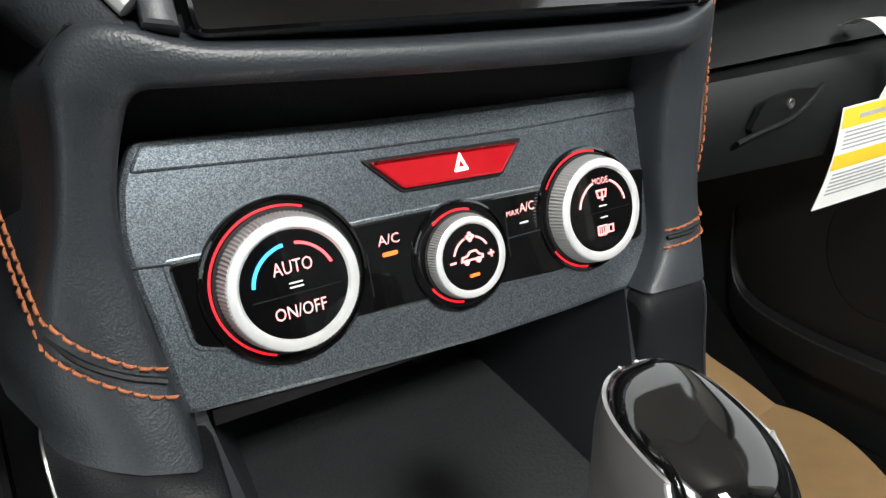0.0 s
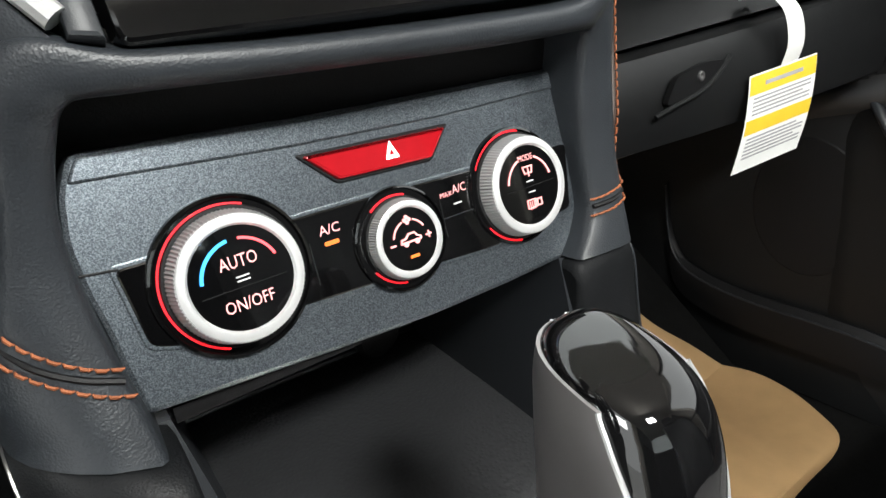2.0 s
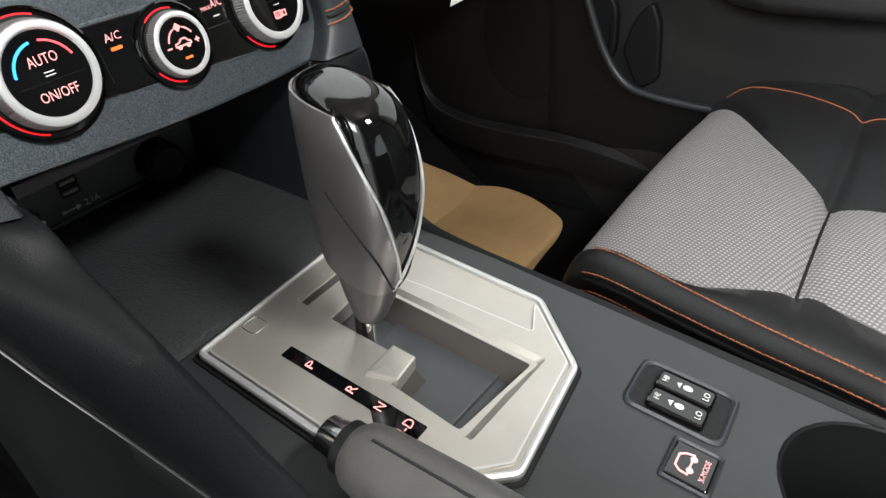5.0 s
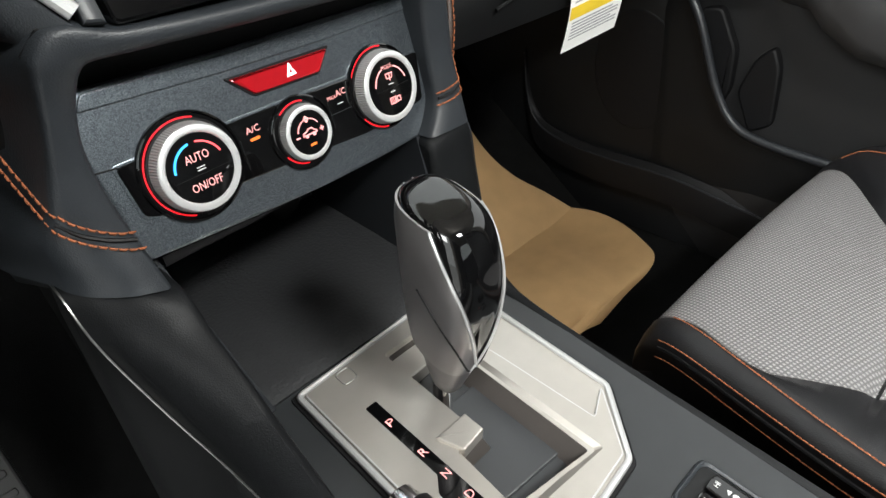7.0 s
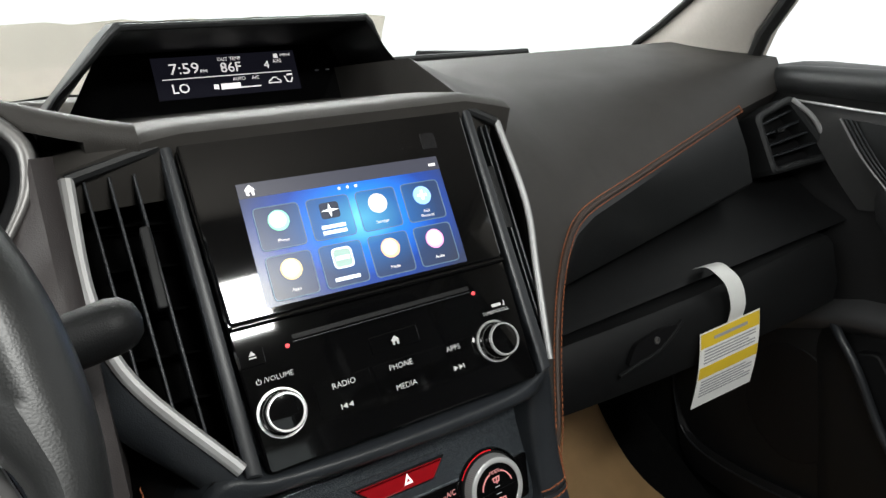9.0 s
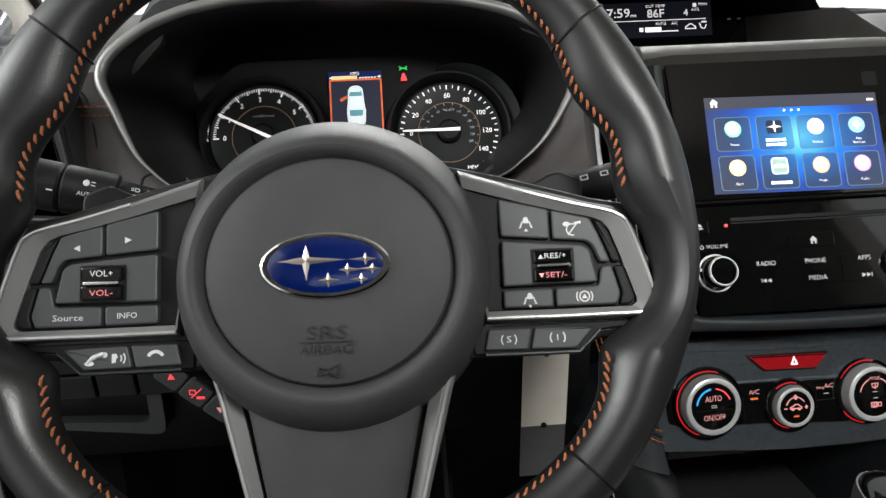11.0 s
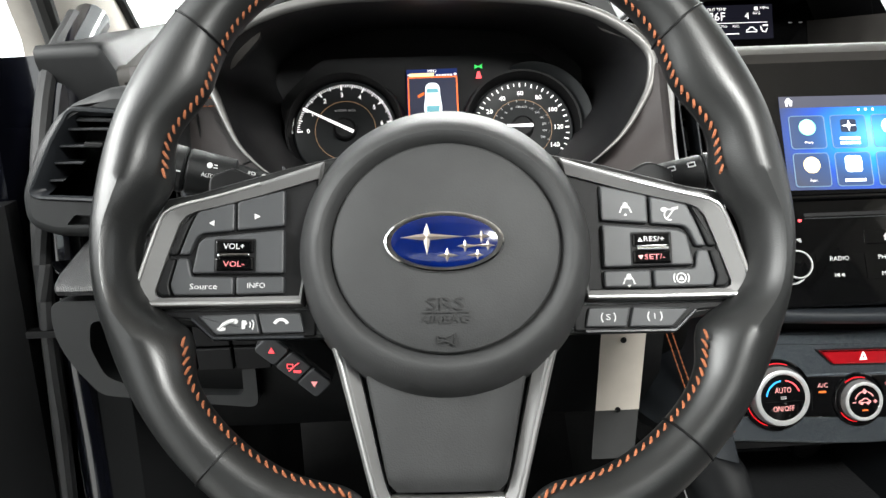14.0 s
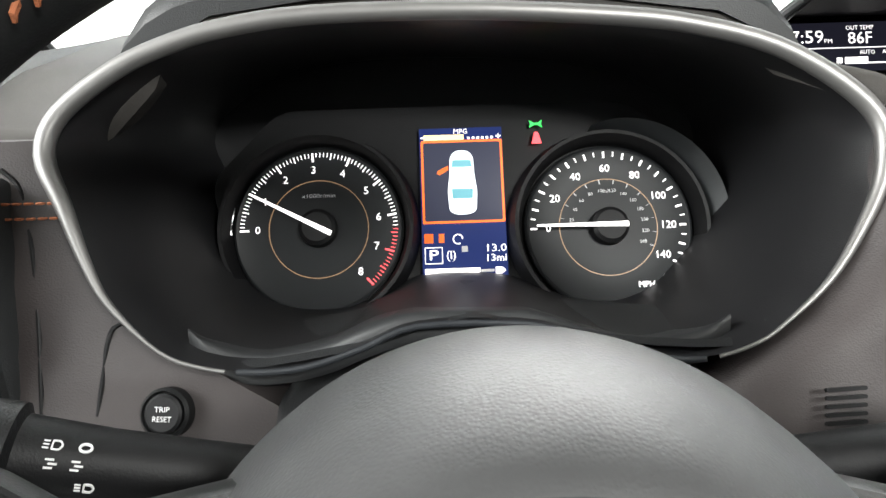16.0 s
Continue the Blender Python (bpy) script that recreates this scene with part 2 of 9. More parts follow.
def part(name, bm, material, parent=None, label="", smooth=32, kind="", category=""):
    """Links a bmesh as one mesh object under a thing or a part."""
    bmesh.ops.recalc_face_normals(bm, faces=bm.faces)
    org, p = Vector((0, 0, 0)), parent
    while p is not None:
        org += p.location
        p = p.parent
    me = bpy.data.meshes.new(name)
    for v in bm.verts:
        v.co = v.co * U - org
    limit = radians(smooth)
    bm.normal_update()
    size = {f: f.calc_area() for f in bm.faces}
    for f in bm.faces:
        f.smooth = True
    for e in bm.edges:
        if len(e.link_faces) == 2:
            f, g = e.link_faces
            big = max(size[f], size[g]) / max(1e-12, min(size[f], size[g]))
            cap = max(len(f.verts), len(g.verts)) > 4
            bent = e.calc_face_angle(0.0)
            e.smooth = bent < limit and not ((cap or big > 12) and bent > radians(4))
    bm.to_mesh(me)
    bm.free()
    me.materials.append(material)
    ob = new(name, me)
    ob.parent = parent
    return tagged(ob, label, category, "", kind)


def ring_faces(bm, rings, closed=True, cap0=True, cap1=True):
    vs = [[bm.verts.new(p) for p in ring] for ring in rings]
    n = len(vs[0])
    for a, b in zip(vs, vs[1:]):
        for i in range(n if closed else n - 1):
            j = (i + 1) % n
            bm.faces.new((a[i], a[j], b[j], b[i]))
    if cap0:
        bm.faces.new(vs[0])
    if cap1:
        bm.faces.new(vs[-1][::-1])
    return vs


def loft(rings, closed=True, cap0=True, cap1=True):
    bm = bmesh.new()
    ring_faces(bm, rings, closed, cap0, cap1)
    return bm


def area2(pts):
    return sum(a[0] * b[1] - b[0] * a[1] for a, b in zip(pts, pts[1:] + pts[:1])) / 2


def inset(pts, d):
    """The outline moved inwards by d."""
    if area2(pts) < 0:
        return inset(pts[::-1], d)[::-1]
    out, n = [], len(pts)
    for i in range(n):
        p0, p1, p2 = Vector(pts[i - 1]), Vector(pts[i]), Vector(pts[(i + 1) % n])
        e1, e2 = (p1 - p0).normalized(), (p2 - p1).normalized()
        n1, n2 = Vector((-e1.y, e1.x)), Vector((-e2.y, e2.x))
        m = n1 + n2
        k = d / max(0.35, 1 + n1.dot(n2))
        out.append(tuple(p1 + m * k))
    return out


def rounded(pts, r, seg=4):
    """The outline with rounded corners; r is one radius or one for each corner."""
    out, n = [], len(pts)
    rs = r if isinstance(r, (list, tuple)) else [r] * n
    for i in range(n):
        p0, p1, p2 = Vector(pts[i - 1]), Vector(pts[i]), Vector(pts[(i + 1) % n])
        a, b = p0 - p1, p2 - p1
        k = min(rs[i], a.length * 0.48, b.length * 0.48)
        a, b = p1 + a.normalized() * k, p1 + b.normalized() * k
        for s in range(seg + 1):
            t = s / seg
            out.append(tuple(a * (1 - t) ** 2 + p1 * 2 * t * (1 - t) + b * t * t))
    return out


def rect(u, v, w, h, r=0.0, seg=3):
    pts = [(u - w / 2, v - h / 2), (u + w / 2, v - h / 2), (u + w / 2, v + h / 2), (u - w / 2, v + h / 2)]
    return rounded(pts, r, seg) if r else pts


def oval(u, v, a, b=None, n=40, t0=0.0, t1=360.0):
    b = b or a
    full = abs(t1 - t0) >= 360
    return [(u + a * math.cos(radians(t0 + (t1 - t0) * i / (n if full else n - 1))), v + b * math.sin(radians(t0 + (t1 - t0) * i / (n if full else n - 1)))) for i in range(n)]


def slab(f, pts, n0, n1, bevel=0.0005, bm=None):
    """A plate with the outline pts on the plane f, from n0 to n1, with a bevelled front edge."""
    bm = bm or bmesh.new()
    rings = [[f(u, v, n0) for u, v in pts], [f(u, v, n1 - bevel) for u, v in pts]]
    if bevel:
        rings.append([f(u, v, n1 - bevel * 0.3) for u, v in inset(pts, bevel * 0.3)])
        rings.append([f(u, v, n1) for u, v in inset(pts, bevel)])
    ring_faces(bm, rings)
    return bm


def frame_slab(f, outer, inner, n0, n1, bevel=0.0005):
    """A plate with a hole; outer and inner have the same count of points."""
    bm = bmesh.new()
    o2, i2 = inset(outer, bevel), inset(inner, -bevel)
    rings = [[f(u, v, n) for u, v in p] for p, n in ((outer, n0), (outer, n1 - bevel), (o2, n1), (i2, n1), (inner, n1 - bevel), (inner, n0))]
    vs = ring_faces(bm, rings, True, False, False)
    for i in range(len(outer)):
        j = (i + 1) % len(outer)
        bm.faces.new((vs[-1][i], vs[-1][j], vs[0][j], vs[0][i]))
    return bm


def holed(f, outer, holes, n0, n1):
    """A plate with holes of any outline."""
    bm = bmesh.new()
    edges = []
    for pts in [outer, *holes]:
        a = [bm.verts.new(f(u, v, n1)) for u, v in pts]
        b = [bm.verts.new(f(u, v, n0)) for u, v in pts]
        for i in range(len(pts)):
            j = (i + 1) % len(pts)
            bm.faces.new((a[i], a[j], b[j], b[i]))
            edges.append(bm.edges.get((a[i], a[j])))
    bmesh.ops.triangle_fill(bm, use_beauty=True, use_dissolve=False, edges=edges)
    return bm


def lathe(f, profile, seg=48, teeth=0.0):
    """Turns (radius, height) pairs round the normal of f. teeth: depth of the knurl."""
    rings = []
    for r, h in profile:
        rings.append([f((r - (teeth if i % 2 and teeth and r > 0.006 else 0)) * math.cos(2 * math.pi * i / seg), (r - (teeth if i % 2 and teeth and r > 0.006 else 0)) * math.sin(2 * math.pi * i / seg), h) for i in range(seg)])
    return loft(rings)


def smooth_path(pts, n=8, closed=False):
    """A Catmull-Rom curve through the points."""
    pts = [Vector(p) for p in pts]
    out, m = [], len(pts)
    for i in range(m if closed else m - 1):
        p1, p2 = pts[i], pts[(i + 1) % m]
        p0 = pts[i - 1] if closed or i > 0 else p1 * 2 - p2
        p3 = pts[(i + 2) % m] if closed or i + 2 < m else p2 * 2 - p1
        for s in range(n):
            t = s / n
            out.append(0.5 * (2 * p1 + (p2 - p0) * t + (2 * p0 - 5 * p1 + 4 * p2 - p3) * t * t + (3 * p1 - p0 - 3 * p2 + p3) * t ** 3))
    if not closed:
        out.append(pts[-1])
    return out


def tube(path, r, seg=10, closed=False, up=(0, 0, 1), bm=None, flatten=1.0):
    """A round rod along the path; r is a radius or one for each point."""
    bm = bm or bmesh.new()
    n = len(path)
    path = [Vector(p) for p in path]
    rings = []
    for i, p in enumerate(path):
        a = path[i - 1] if i or closed else p
        b = path[(i + 1) % n] if i < n - 1 or closed else p
        t = (b - a).normalized()
        s = t.cross(Vector(up))
        s = s.normalized() if s.length > 1e-4 else Vector((1, 0, 0))
        w = s.cross(t)
        k = r[i] if isinstance(r, (list, tuple)) else r
        rings.append([p + (s * math.cos(2 * math.pi * j / seg) + w * flatten * math.sin(2 * math.pi * j / seg)) * k for j in range(seg)])
    if closed:
        rings.append(rings[0])
    ring_faces(bm, rings, True, not closed, not closed)
    if closed:
        bmesh.ops.remove_doubles(bm, verts=bm.verts, dist=1e-6)
    return bm


def sheet(rows, thick, out=(0, 0, 1)):
    """A bent plate through rows of points, with thickness away from out."""
    rows = [[Vector(p) for p in row] for row in rows]
    back = [[p - Vector(out) * thick for p in row] for row in rows]
    bm = bmesh.new()
    a = [[bm.verts.new(p) for p in row] for row in rows]
    b = [[bm.verts.new(p) for p in row] for row in back]
    nr, nc = len(a), len(a[0])
    for i in range(nr - 1):
        for j in range(nc - 1):
            bm.faces.new((a[i][j], a[i][j + 1], a[i + 1][j + 1], a[i + 1][j]))
            bm.faces.new((b[i][j], b[i + 1][j], b[i + 1][j + 1], b[i][j + 1]))
    for i in range(nr - 1):
        for c in (0, nc - 1):
            bm.faces.new((a[i][c], a[i + 1][c], b[i + 1][c], b[i][c]))
    for j in range(nc - 1):
        for r in (0, nr - 1):
            bm.faces.new((a[r][j], a[r][j + 1], b[r][j + 1], b[r][j]))
    return bm


def stitches(path, pitch, length, r, slant=0.0, normal=(0, 0, 1)):
    """A row of thread stitches along the path."""
    bm = bmesh.new()
    path = [Vector(p) for p in path]
    run, nxt = 0.0, 0.0
    for a, b in zip(path, path[1:]):
        d = (b - a).length
        t = (b - a).normalized()
        side = t.cross(Vector(normal)).normalized()
        while nxt <= run + d:
            p = a + t * (nxt - run)
            e = (t + side * slant).normalized() * length / 2
            up = Vector(normal) * r * 0.7
            tube([p - e - up, p - e * 0.6 + up, p + e * 0.6 + up, p + e - up], [r * 0.6, r, r, r * 0.6], 5, up=tuple(normal), bm=bm)
            nxt += pitch
        run += d
    return bm


def writing(s, f, u, v, h, material, parent, n=0.0002, w=None, align="CENTER", name="lettering", label=""):
    """Flat letters of cap height h on the plane f, at most w wide."""
    c = bpy.data.curves.new("writing", "FONT")
    c.body, c.align_x, c.align_y, c.size = s, align, "CENTER", h / 0.7
    c.resolution_u = 2
    o = new("writing", c)
    dg = bpy.context.evaluated_depsgraph_get()
    me = bpy.data.meshes.new_from_object(o.evaluated_get(dg))
    bpy.data.objects.remove(o)
    bm = bmesh.new()
    bm.from_mesh(me)
    bpy.data.meshes.remove(me)
    bmesh.ops.remove_doubles(bm, verts=bm.verts, dist=1e-7)
    k = 1.0
    if w:
        xs = [q.co.x for q in bm.verts]
        k = w / max(1e-6, max(xs) - min(xs))
    for q in bm.verts:
        q.co = f(u + q.co.x * k, v + q.co.y, n)
    bm.normal_update()
    for face in bm.faces:
        if face.normal.dot(f.n) < 0:
            face.normal_flip()
    ob = part(name, bm, material, parent, label)
    return ob


def bar(f, u, v, w, h, material, parent, n=0.0003, name="mark", label="", r=0.0):
    return part(name, slab(f, rect(u, v, w, h, r), n - 0.0003, n, 0), material, parent, label)


def arc(f, u, v, r, t0, t1, width, material, parent, n=0.0004, name="arc", seg=24, label=""):
    rows = [[f(u + (r + d) * math.cos(radians(t0 + (t1 - t0) * i / seg)), v + (r + d) * math.sin(radians(t0 + (t1 - t0) * i / seg)), n) for i in range(seg + 1)] for d in (-width / 2, width / 2)]
    return part(name, sheet(rows, 0.0003, f.n), material, parent, label)

# ---- centre stack ----
FAS = Face((0, 0, 0.70), 21.8)


def push_knob(parent, f, name, r, label):
    k = part(name, lathe(f, [(r * 1.08, 0), (r * 1.08, 0.002), (r, 0.003), (r, 0.011), (r * 0.93, 0.0125), (r * 0.86, 0.0125)], 64, r * 0.02), GLOSS, parent, label)
    part("chrome_ring", lathe(f, [(r * 1.2, 0.0002), (r * 1.2, 0.0018), (r * 1.1, 0.0018), (r * 1.1, 0.0002)], 48), SILVER, k)
    part("rim", lathe(f, [(r * 0.95, 0.0118), (r * 0.9, 0.0135), (r * 0.82, 0.0135), (r * 0.8, 0.012)], 48), SILVER, k, "thin silver rim")
    part("cap", lathe(f, [(r * 0.80, 0.010), (r * 0.78, 0.0128), (r * 0.4, 0.0131), (0.0005, 0.0131)], 40), GLOSS, k)
    return k


def glow(m, centre, lo, mid, hi, top):
    """A lit picture: dark blue at the rim, bright cyan at its centre."""
    nt = m.node_tree
    b = nt.nodes["Principled BSDF"]
    tc, mp = nt.nodes.new("ShaderNodeTexCoord"), nt.nodes.new("ShaderNodeMapping")
    grad, ramp = nt.nodes.new("ShaderNodeTexGradient"), nt.nodes.new("ShaderNodeValToRGB")
    grad.gradient_type = "SPHERICAL"
    k = (11.5, 13.0, 17.0)
    mp.inputs["Scale"].default_value = k
    mp.inputs["Location"].default_value = [-c * f for c, f in zip(centre, k)]
    nt.links.new(tc.outputs["Object"], mp.inputs[0])
    nt.links.new(mp.outputs[0], grad.inputs[0])
    nt.links.new(grad.outputs[0], ramp.inputs[0])
    e = ramp.color_ramp.elements
    e[0].position, e[0].color = 0.0, (*lo, 1)
    e[1].position, e[1].color = 1.0, (*top, 1)
    for pos, col in ((0.35, mid), (0.68, hi)):
        ramp.color_ramp.elements.new(pos).color = (*col, 1)
    nt.links.new(ramp.outputs[0], b.inputs["Emission Color"])
    b.inputs["Emission Strength"].default_value = 1.0


def build_head_unit():
    t = thing("infotainment_unit", (0, 0.0, 0.655), "glossy black infotainment unit with lit touchscreen and two knobs", "car radio")
    edge = [(-0.0895, -0.0495), (0.0895, -0.0495), (0.0955, 0.148), (-0.0955, 0.148)]
    part("fascia", slab(FAS, rounded(edge, 0.004), -0.02, 0.0, 0.0015), GLOSS, t)
    part("upper_glass", slab(FAS, rounded([(-0.0905, 0.0325), (0.0905, 0.0325), (0.094, 0.1455), (-0.094, 0.1455)], 0.003), 0.0, 0.0022, 0.0015), GLOSS, t, "raised black glass round the screen")
    part("lower_lip", slab(FAS, [(-0.090, 0.0295), (0.090, 0.0295), (0.0905, 0.0325), (-0.0905, 0.0325)], 0.0, 0.0042, 0.001), GLOSS, t)
    # touchscreen
    s = Face(FAS(-0.0020, 0.0732, 0.0025), 21.8, 0.0, 0.7)
    w, h = 0.132, 0.0735
    nt_mat = mat("screen picture", (0.01, 0.01, 0.02), 0.25, vary=0)
    nt = nt_mat.node_tree
    b = nt.nodes["Principled BSDF"]
    ctr = s(0.004, 0.0045) * U - t.location
    glow(nt_mat, ctr, (0.034, 0.050, 0.11), (0.015, 0.072, 0.40), (0.014, 0.27, 1.1), (0.24, 0.95, 1.3))
    b.inputs["Emission Strength"].default_value = 2.0
    scr = part("screen", slab(s, rect(0, 0, w, h), -0.001, 0.0, 0), nt_mat, t, "lit touchscreen with eight app tiles on blue")
    bar(s, 0, h / 2 - 0.0045, w, 0.009, mat("screen bar", (0.03, 0.03, 0.04), 0.3, vary=0, emit=(0.07, 0.075, 0.11), power=1.0), scr, 0.0003, "top_bar")
    house(s, -w / 2 + 0.007, h / 2 - 0.0047, 0.0032, WHITE, scr)
    bar(s, w / 2 - 0.005, h / 2 - 0.0055, 0.005, 0.0016, WHITE, scr, 0.0005, "status_mark")
    for i in range(3):
        part("page_dot", slab(s, oval(-0.006 + i * 0.0055, h / 2 - 0.0115, 0.0009, n=12), 0, 0.0004, 0), WHITE, scr)
    tile = mat("app tile", (0.01, 0.01, 0.02), 0.3, vary=0)
    glow(tile, ctr, (0.062, 0.082, 0.140), (0.040, 0.11, 0.31), (0.040, 0.30, 0.90), (0.20, 1.0, 1.6))
    tedge = mat("app tile edge", (0.1, 0.15, 0.2), 0.3, vary=0, emit=(0.14, 0.26, 0.40), power=1.0)
    lit = lambda nm, c, p=2.9: mat(nm, (0.5, 0.5, 0.5), 0.4, vary=0, emit=c, power=p)
    white = lit("white icon", (0.90, 1.0, 1.0))
    green = lit("teal icon", (0.02, 0.42, 0.30), 1.0)
    hues = [[(0.05, 0.75, 0.35), None, (0.9, 0.72, 0.62), (0.03, 0.40, 0.85)], [(1.0, 0.72, 0.12), None, (1.0, 0.42, 0.06), (0.95, 0.16, 0.55)]]
    names = [["Phone", "", "Settings", "Add\nShortcut"], ["Apps", "", "Media", "Audio"]]
    for r in range(2):
        for c in range(4):
            u, v = -0.0472 + c * 0.0315, 0.0080 - r * 0.0295
            bt = part("app_tile", slab(s, rect(u, v, 0.0272, 0.0262, 0.003), 0, 0.0006, 0), tile, scr)
            part("tile_edge", frame_slab(s, rect(u, v, 0.0272, 0.0262, 0.003), rect(u, v, 0.0262, 0.0252, 0.0027), 0.0003, 0.0009, 0.0001), tedge, bt)
            if c == 1 and r == 0:
                part("badge", slab(s, rect(u, v + 0.0045, 0.012, 0.010, 0.002), 0.0006, 0.0010, 0), mat("badge", (0.01, 0.01, 0.02), 0.4, vary=0, emit=(0.01, 0.03, 0.08), power=1.0), bt)
                part("star", slab(s, star(u, v + 0.0045, 0.0055, 0.0012), 0.0010, 0.0013, 0), white, bt)
                for k in range(2):
                    bar(s, u, v - 0.0055 - 0.0035 * k, 0.015, 0.002, white, bt, 0.0010, "caption_bar")
            elif c == 1:
                part("icon", slab(s, rect(u, v + 0.004, 0.0125, 0.0125, 0.003), 0.0006, 0.0010, 0), green, bt)
                part("icon_ring", frame_slab(s, rect(u, v + 0.004, 0.0125, 0.0125, 0.003), rect(u, v + 0.004, 0.0112, 0.0112, 0.0026), 0.0010, 0.0013, 0.0001), white, bt)
                bar(s, u, v + 0.004, 0.008, 0.002, white, bt, 0.0014, "icon_bar")
                bar(s, u, v - 0.0085, 0.0155, 0.002, white, bt, 0.0010, "caption_bar")
            else:
                h0 = hues[r][c]
                part("icon", slab(s, oval(u, v + 0.0038, 0.0062, n=28), 0.0006, 0.0010, 0), lit("icon rim %d%d" % (r, c), h0, 2.0), bt)
                if not (c == 3 and r == 0):
                    part("icon_face", slab(s, oval(u - 0.0004, v + 0.0042, 0.0049, n=28), 0.0010, 0.0012, 0), lit("icon face %d%d" % (r, c), tuple(0.30 + 0.70 * x for x in h0), 2.6), bt)
                if c == 3 and r == 0:
                    bar(s, u, v + 0.0038, 0.006, 0.0014, white, bt, 0.0014, "plus")
                    bar(s, u, v + 0.0038, 0.0014, 0.006, white, bt, 0.0015, "plus")
                for k, line in enumerate(names[r][c].split("\n")):
                    writing(line, s, u, v - 0.0068 - 0.003 * k - (0.0014 if "\n" not in names[r][c] else 0), 0.0019, WHITE, bt, 0.0010)
    # disc slot and buttons
    part("disc_slot", slab(FAS, rect(0, 0.0185, 0.118, 0.003, 0.001), 0, 0.0009, 0.0003), BLACK, t)
    part("slot_edge", slab(FAS, rect(0, 0.0158, 0.118, 0.0008), 0, 0.0011, 0.0002), SATIN, t)
    for u in (-0.0625, 0.0615):
        part("indicator", lathe(Face(FAS(u, 0.0145, 0), 21.8), [(0.0013, 0), (0.0013, 0.0006), (0.0006, 0.001)], 14), REDLIT, t, "small red lamp")
    part("eject_button", slab(FAS, rect(-0.083, 0.0135, 0.014, 0.010, 0.001), 0, 0.001, 0.0004), GLOSS, t)
    part("eject_mark", slab(FAS, [(-0.0845, 0.0142), (-0.0805, 0.0142), (-0.0825, 0.0168)], 0.001, 0.0013, 0), PRINT, t)
    bar(FAS, -0.0825, 0.0130, 0.004, 0.0008, PRINT, t, 0.0013, "eject_mark")
    house(FAS.shift(0, 0, 0.001), 0, 0.0, 0.0028, PRINT, t)
    part("home_button", slab(FAS, rect(0, 0.0005, 0.032, 0.0105, 0.001), 0, 0.0009, 0.0004), GLOSS, t)
    for u, s1, s2 in ((-0.0375, "RADIO", None), (-0.001, "PHONE", "MEDIA"), (0.0355, "APPS", None)):
        part("rocker_button", slab(FAS, rect(u, -0.021, 0.034, 0.020, 0.001), 0, 0.0004, 0.0002), GLOSS, t)
        writing(s1, FAS, u, -0.0150, 0.0033, PRINT, t, 0.0014)
        if s2:
            writing(s2, FAS, u, -0.0272, 0.0033, PRINT, t, 0.0014)
    for u, d in ((-0.0385, -1), (0.0355, 1)):
        for k in (-1, 1):
            part("skip_mark", slab(FAS, [(u + 0.0018 * k - 0.0014 * d, -0.0287), (u + 0.0018 * k - 0.0014 * d, -0.0257), (u + 0.0018 * k + 0.0014 * d, -0.0272)], 0.0006, 0.0014, 0), PRINT, t)
        bar(FAS, u + 0.0038 * d, -0.0272, 0.0006, 0.003, PRINT, t, 0.0015, "skip_mark")
    writing("/VOLUME", FAS, -0.0715, -0.0005, 0.0028, PRINT, t, 0.0006)
    arc(FAS, -0.0825, -0.0005, 0.0013, -230, 50, 0.0004, PRINT, t, 0.0004, "power_mark")
    bar(FAS, -0.0825, 0.0006, 0.0004, 0.0016, PRINT, t, 0.0005, "power_mark")
    writing("TUNE/SCROLL", FAS, 0.0735, -0.0008, 0.0022, PRINT, t, 0.0006)
    bar(FAS, 0.0755, 0.0032, 0.007, 0.002, PRINT, t, 0.0004, "audio_mark")
    bar(FAS, 0.0815, 0.0035, 0.0006, 0.0034, PRINT, t, 0.0004, "note_mark")
    bar(FAS, 0.0811, 0.0021, 0.0014, 0.0009, PRINT, t, 0.0005, "note_mark")
    push_knob(t, Face(FAS(-0.0748, -0.0196, 0), 21.8), "volume_knob", 0.0113, "black volume knob with silver rim")
    push_knob(t, Face(FAS(0.0664, -0.0190, 0), 21.8), "tune_knob", 0.0113, "black tuning knob with silver rim")
    part("sensor_window", slab(FAS, rect(0.0625, 0.1205, 0.0105, 0.011, 0.0005), 0.0022, 0.0025, 0.0001), mat("smoked window", (0.012, 0.012, 0.013), 0.15, vary=0.1), t)


def star(u, v, a, b):
    return [(u + (a if i % 2 == 0 else b) * math.cos(math.pi * i / 4) * (1.0 if i % 4 == 0 else 0.75 if i % 2 == 0 else 1), v + (a if i % 2 == 0 else b) * math.sin(math.pi * i / 4) * 0.8) for i in range(8)]


def house(f, u, v, s, material, parent):
    pts = [(-1, 0.1), (0, 1.1), (1, 0.1), (0.72, 0.1), (0.72, -0.9), (0.25, -0.9), (0.25, -0.2), (-0.25, -0.2), (-0.25, -0.9), (-0.72, -0.9), (-0.72, 0.1)]
    part("home_mark", slab(f, [(u + a * s, v + b * s) for a, b in pts], 0, 0.0006, 0), material, parent)


build_head_unit()


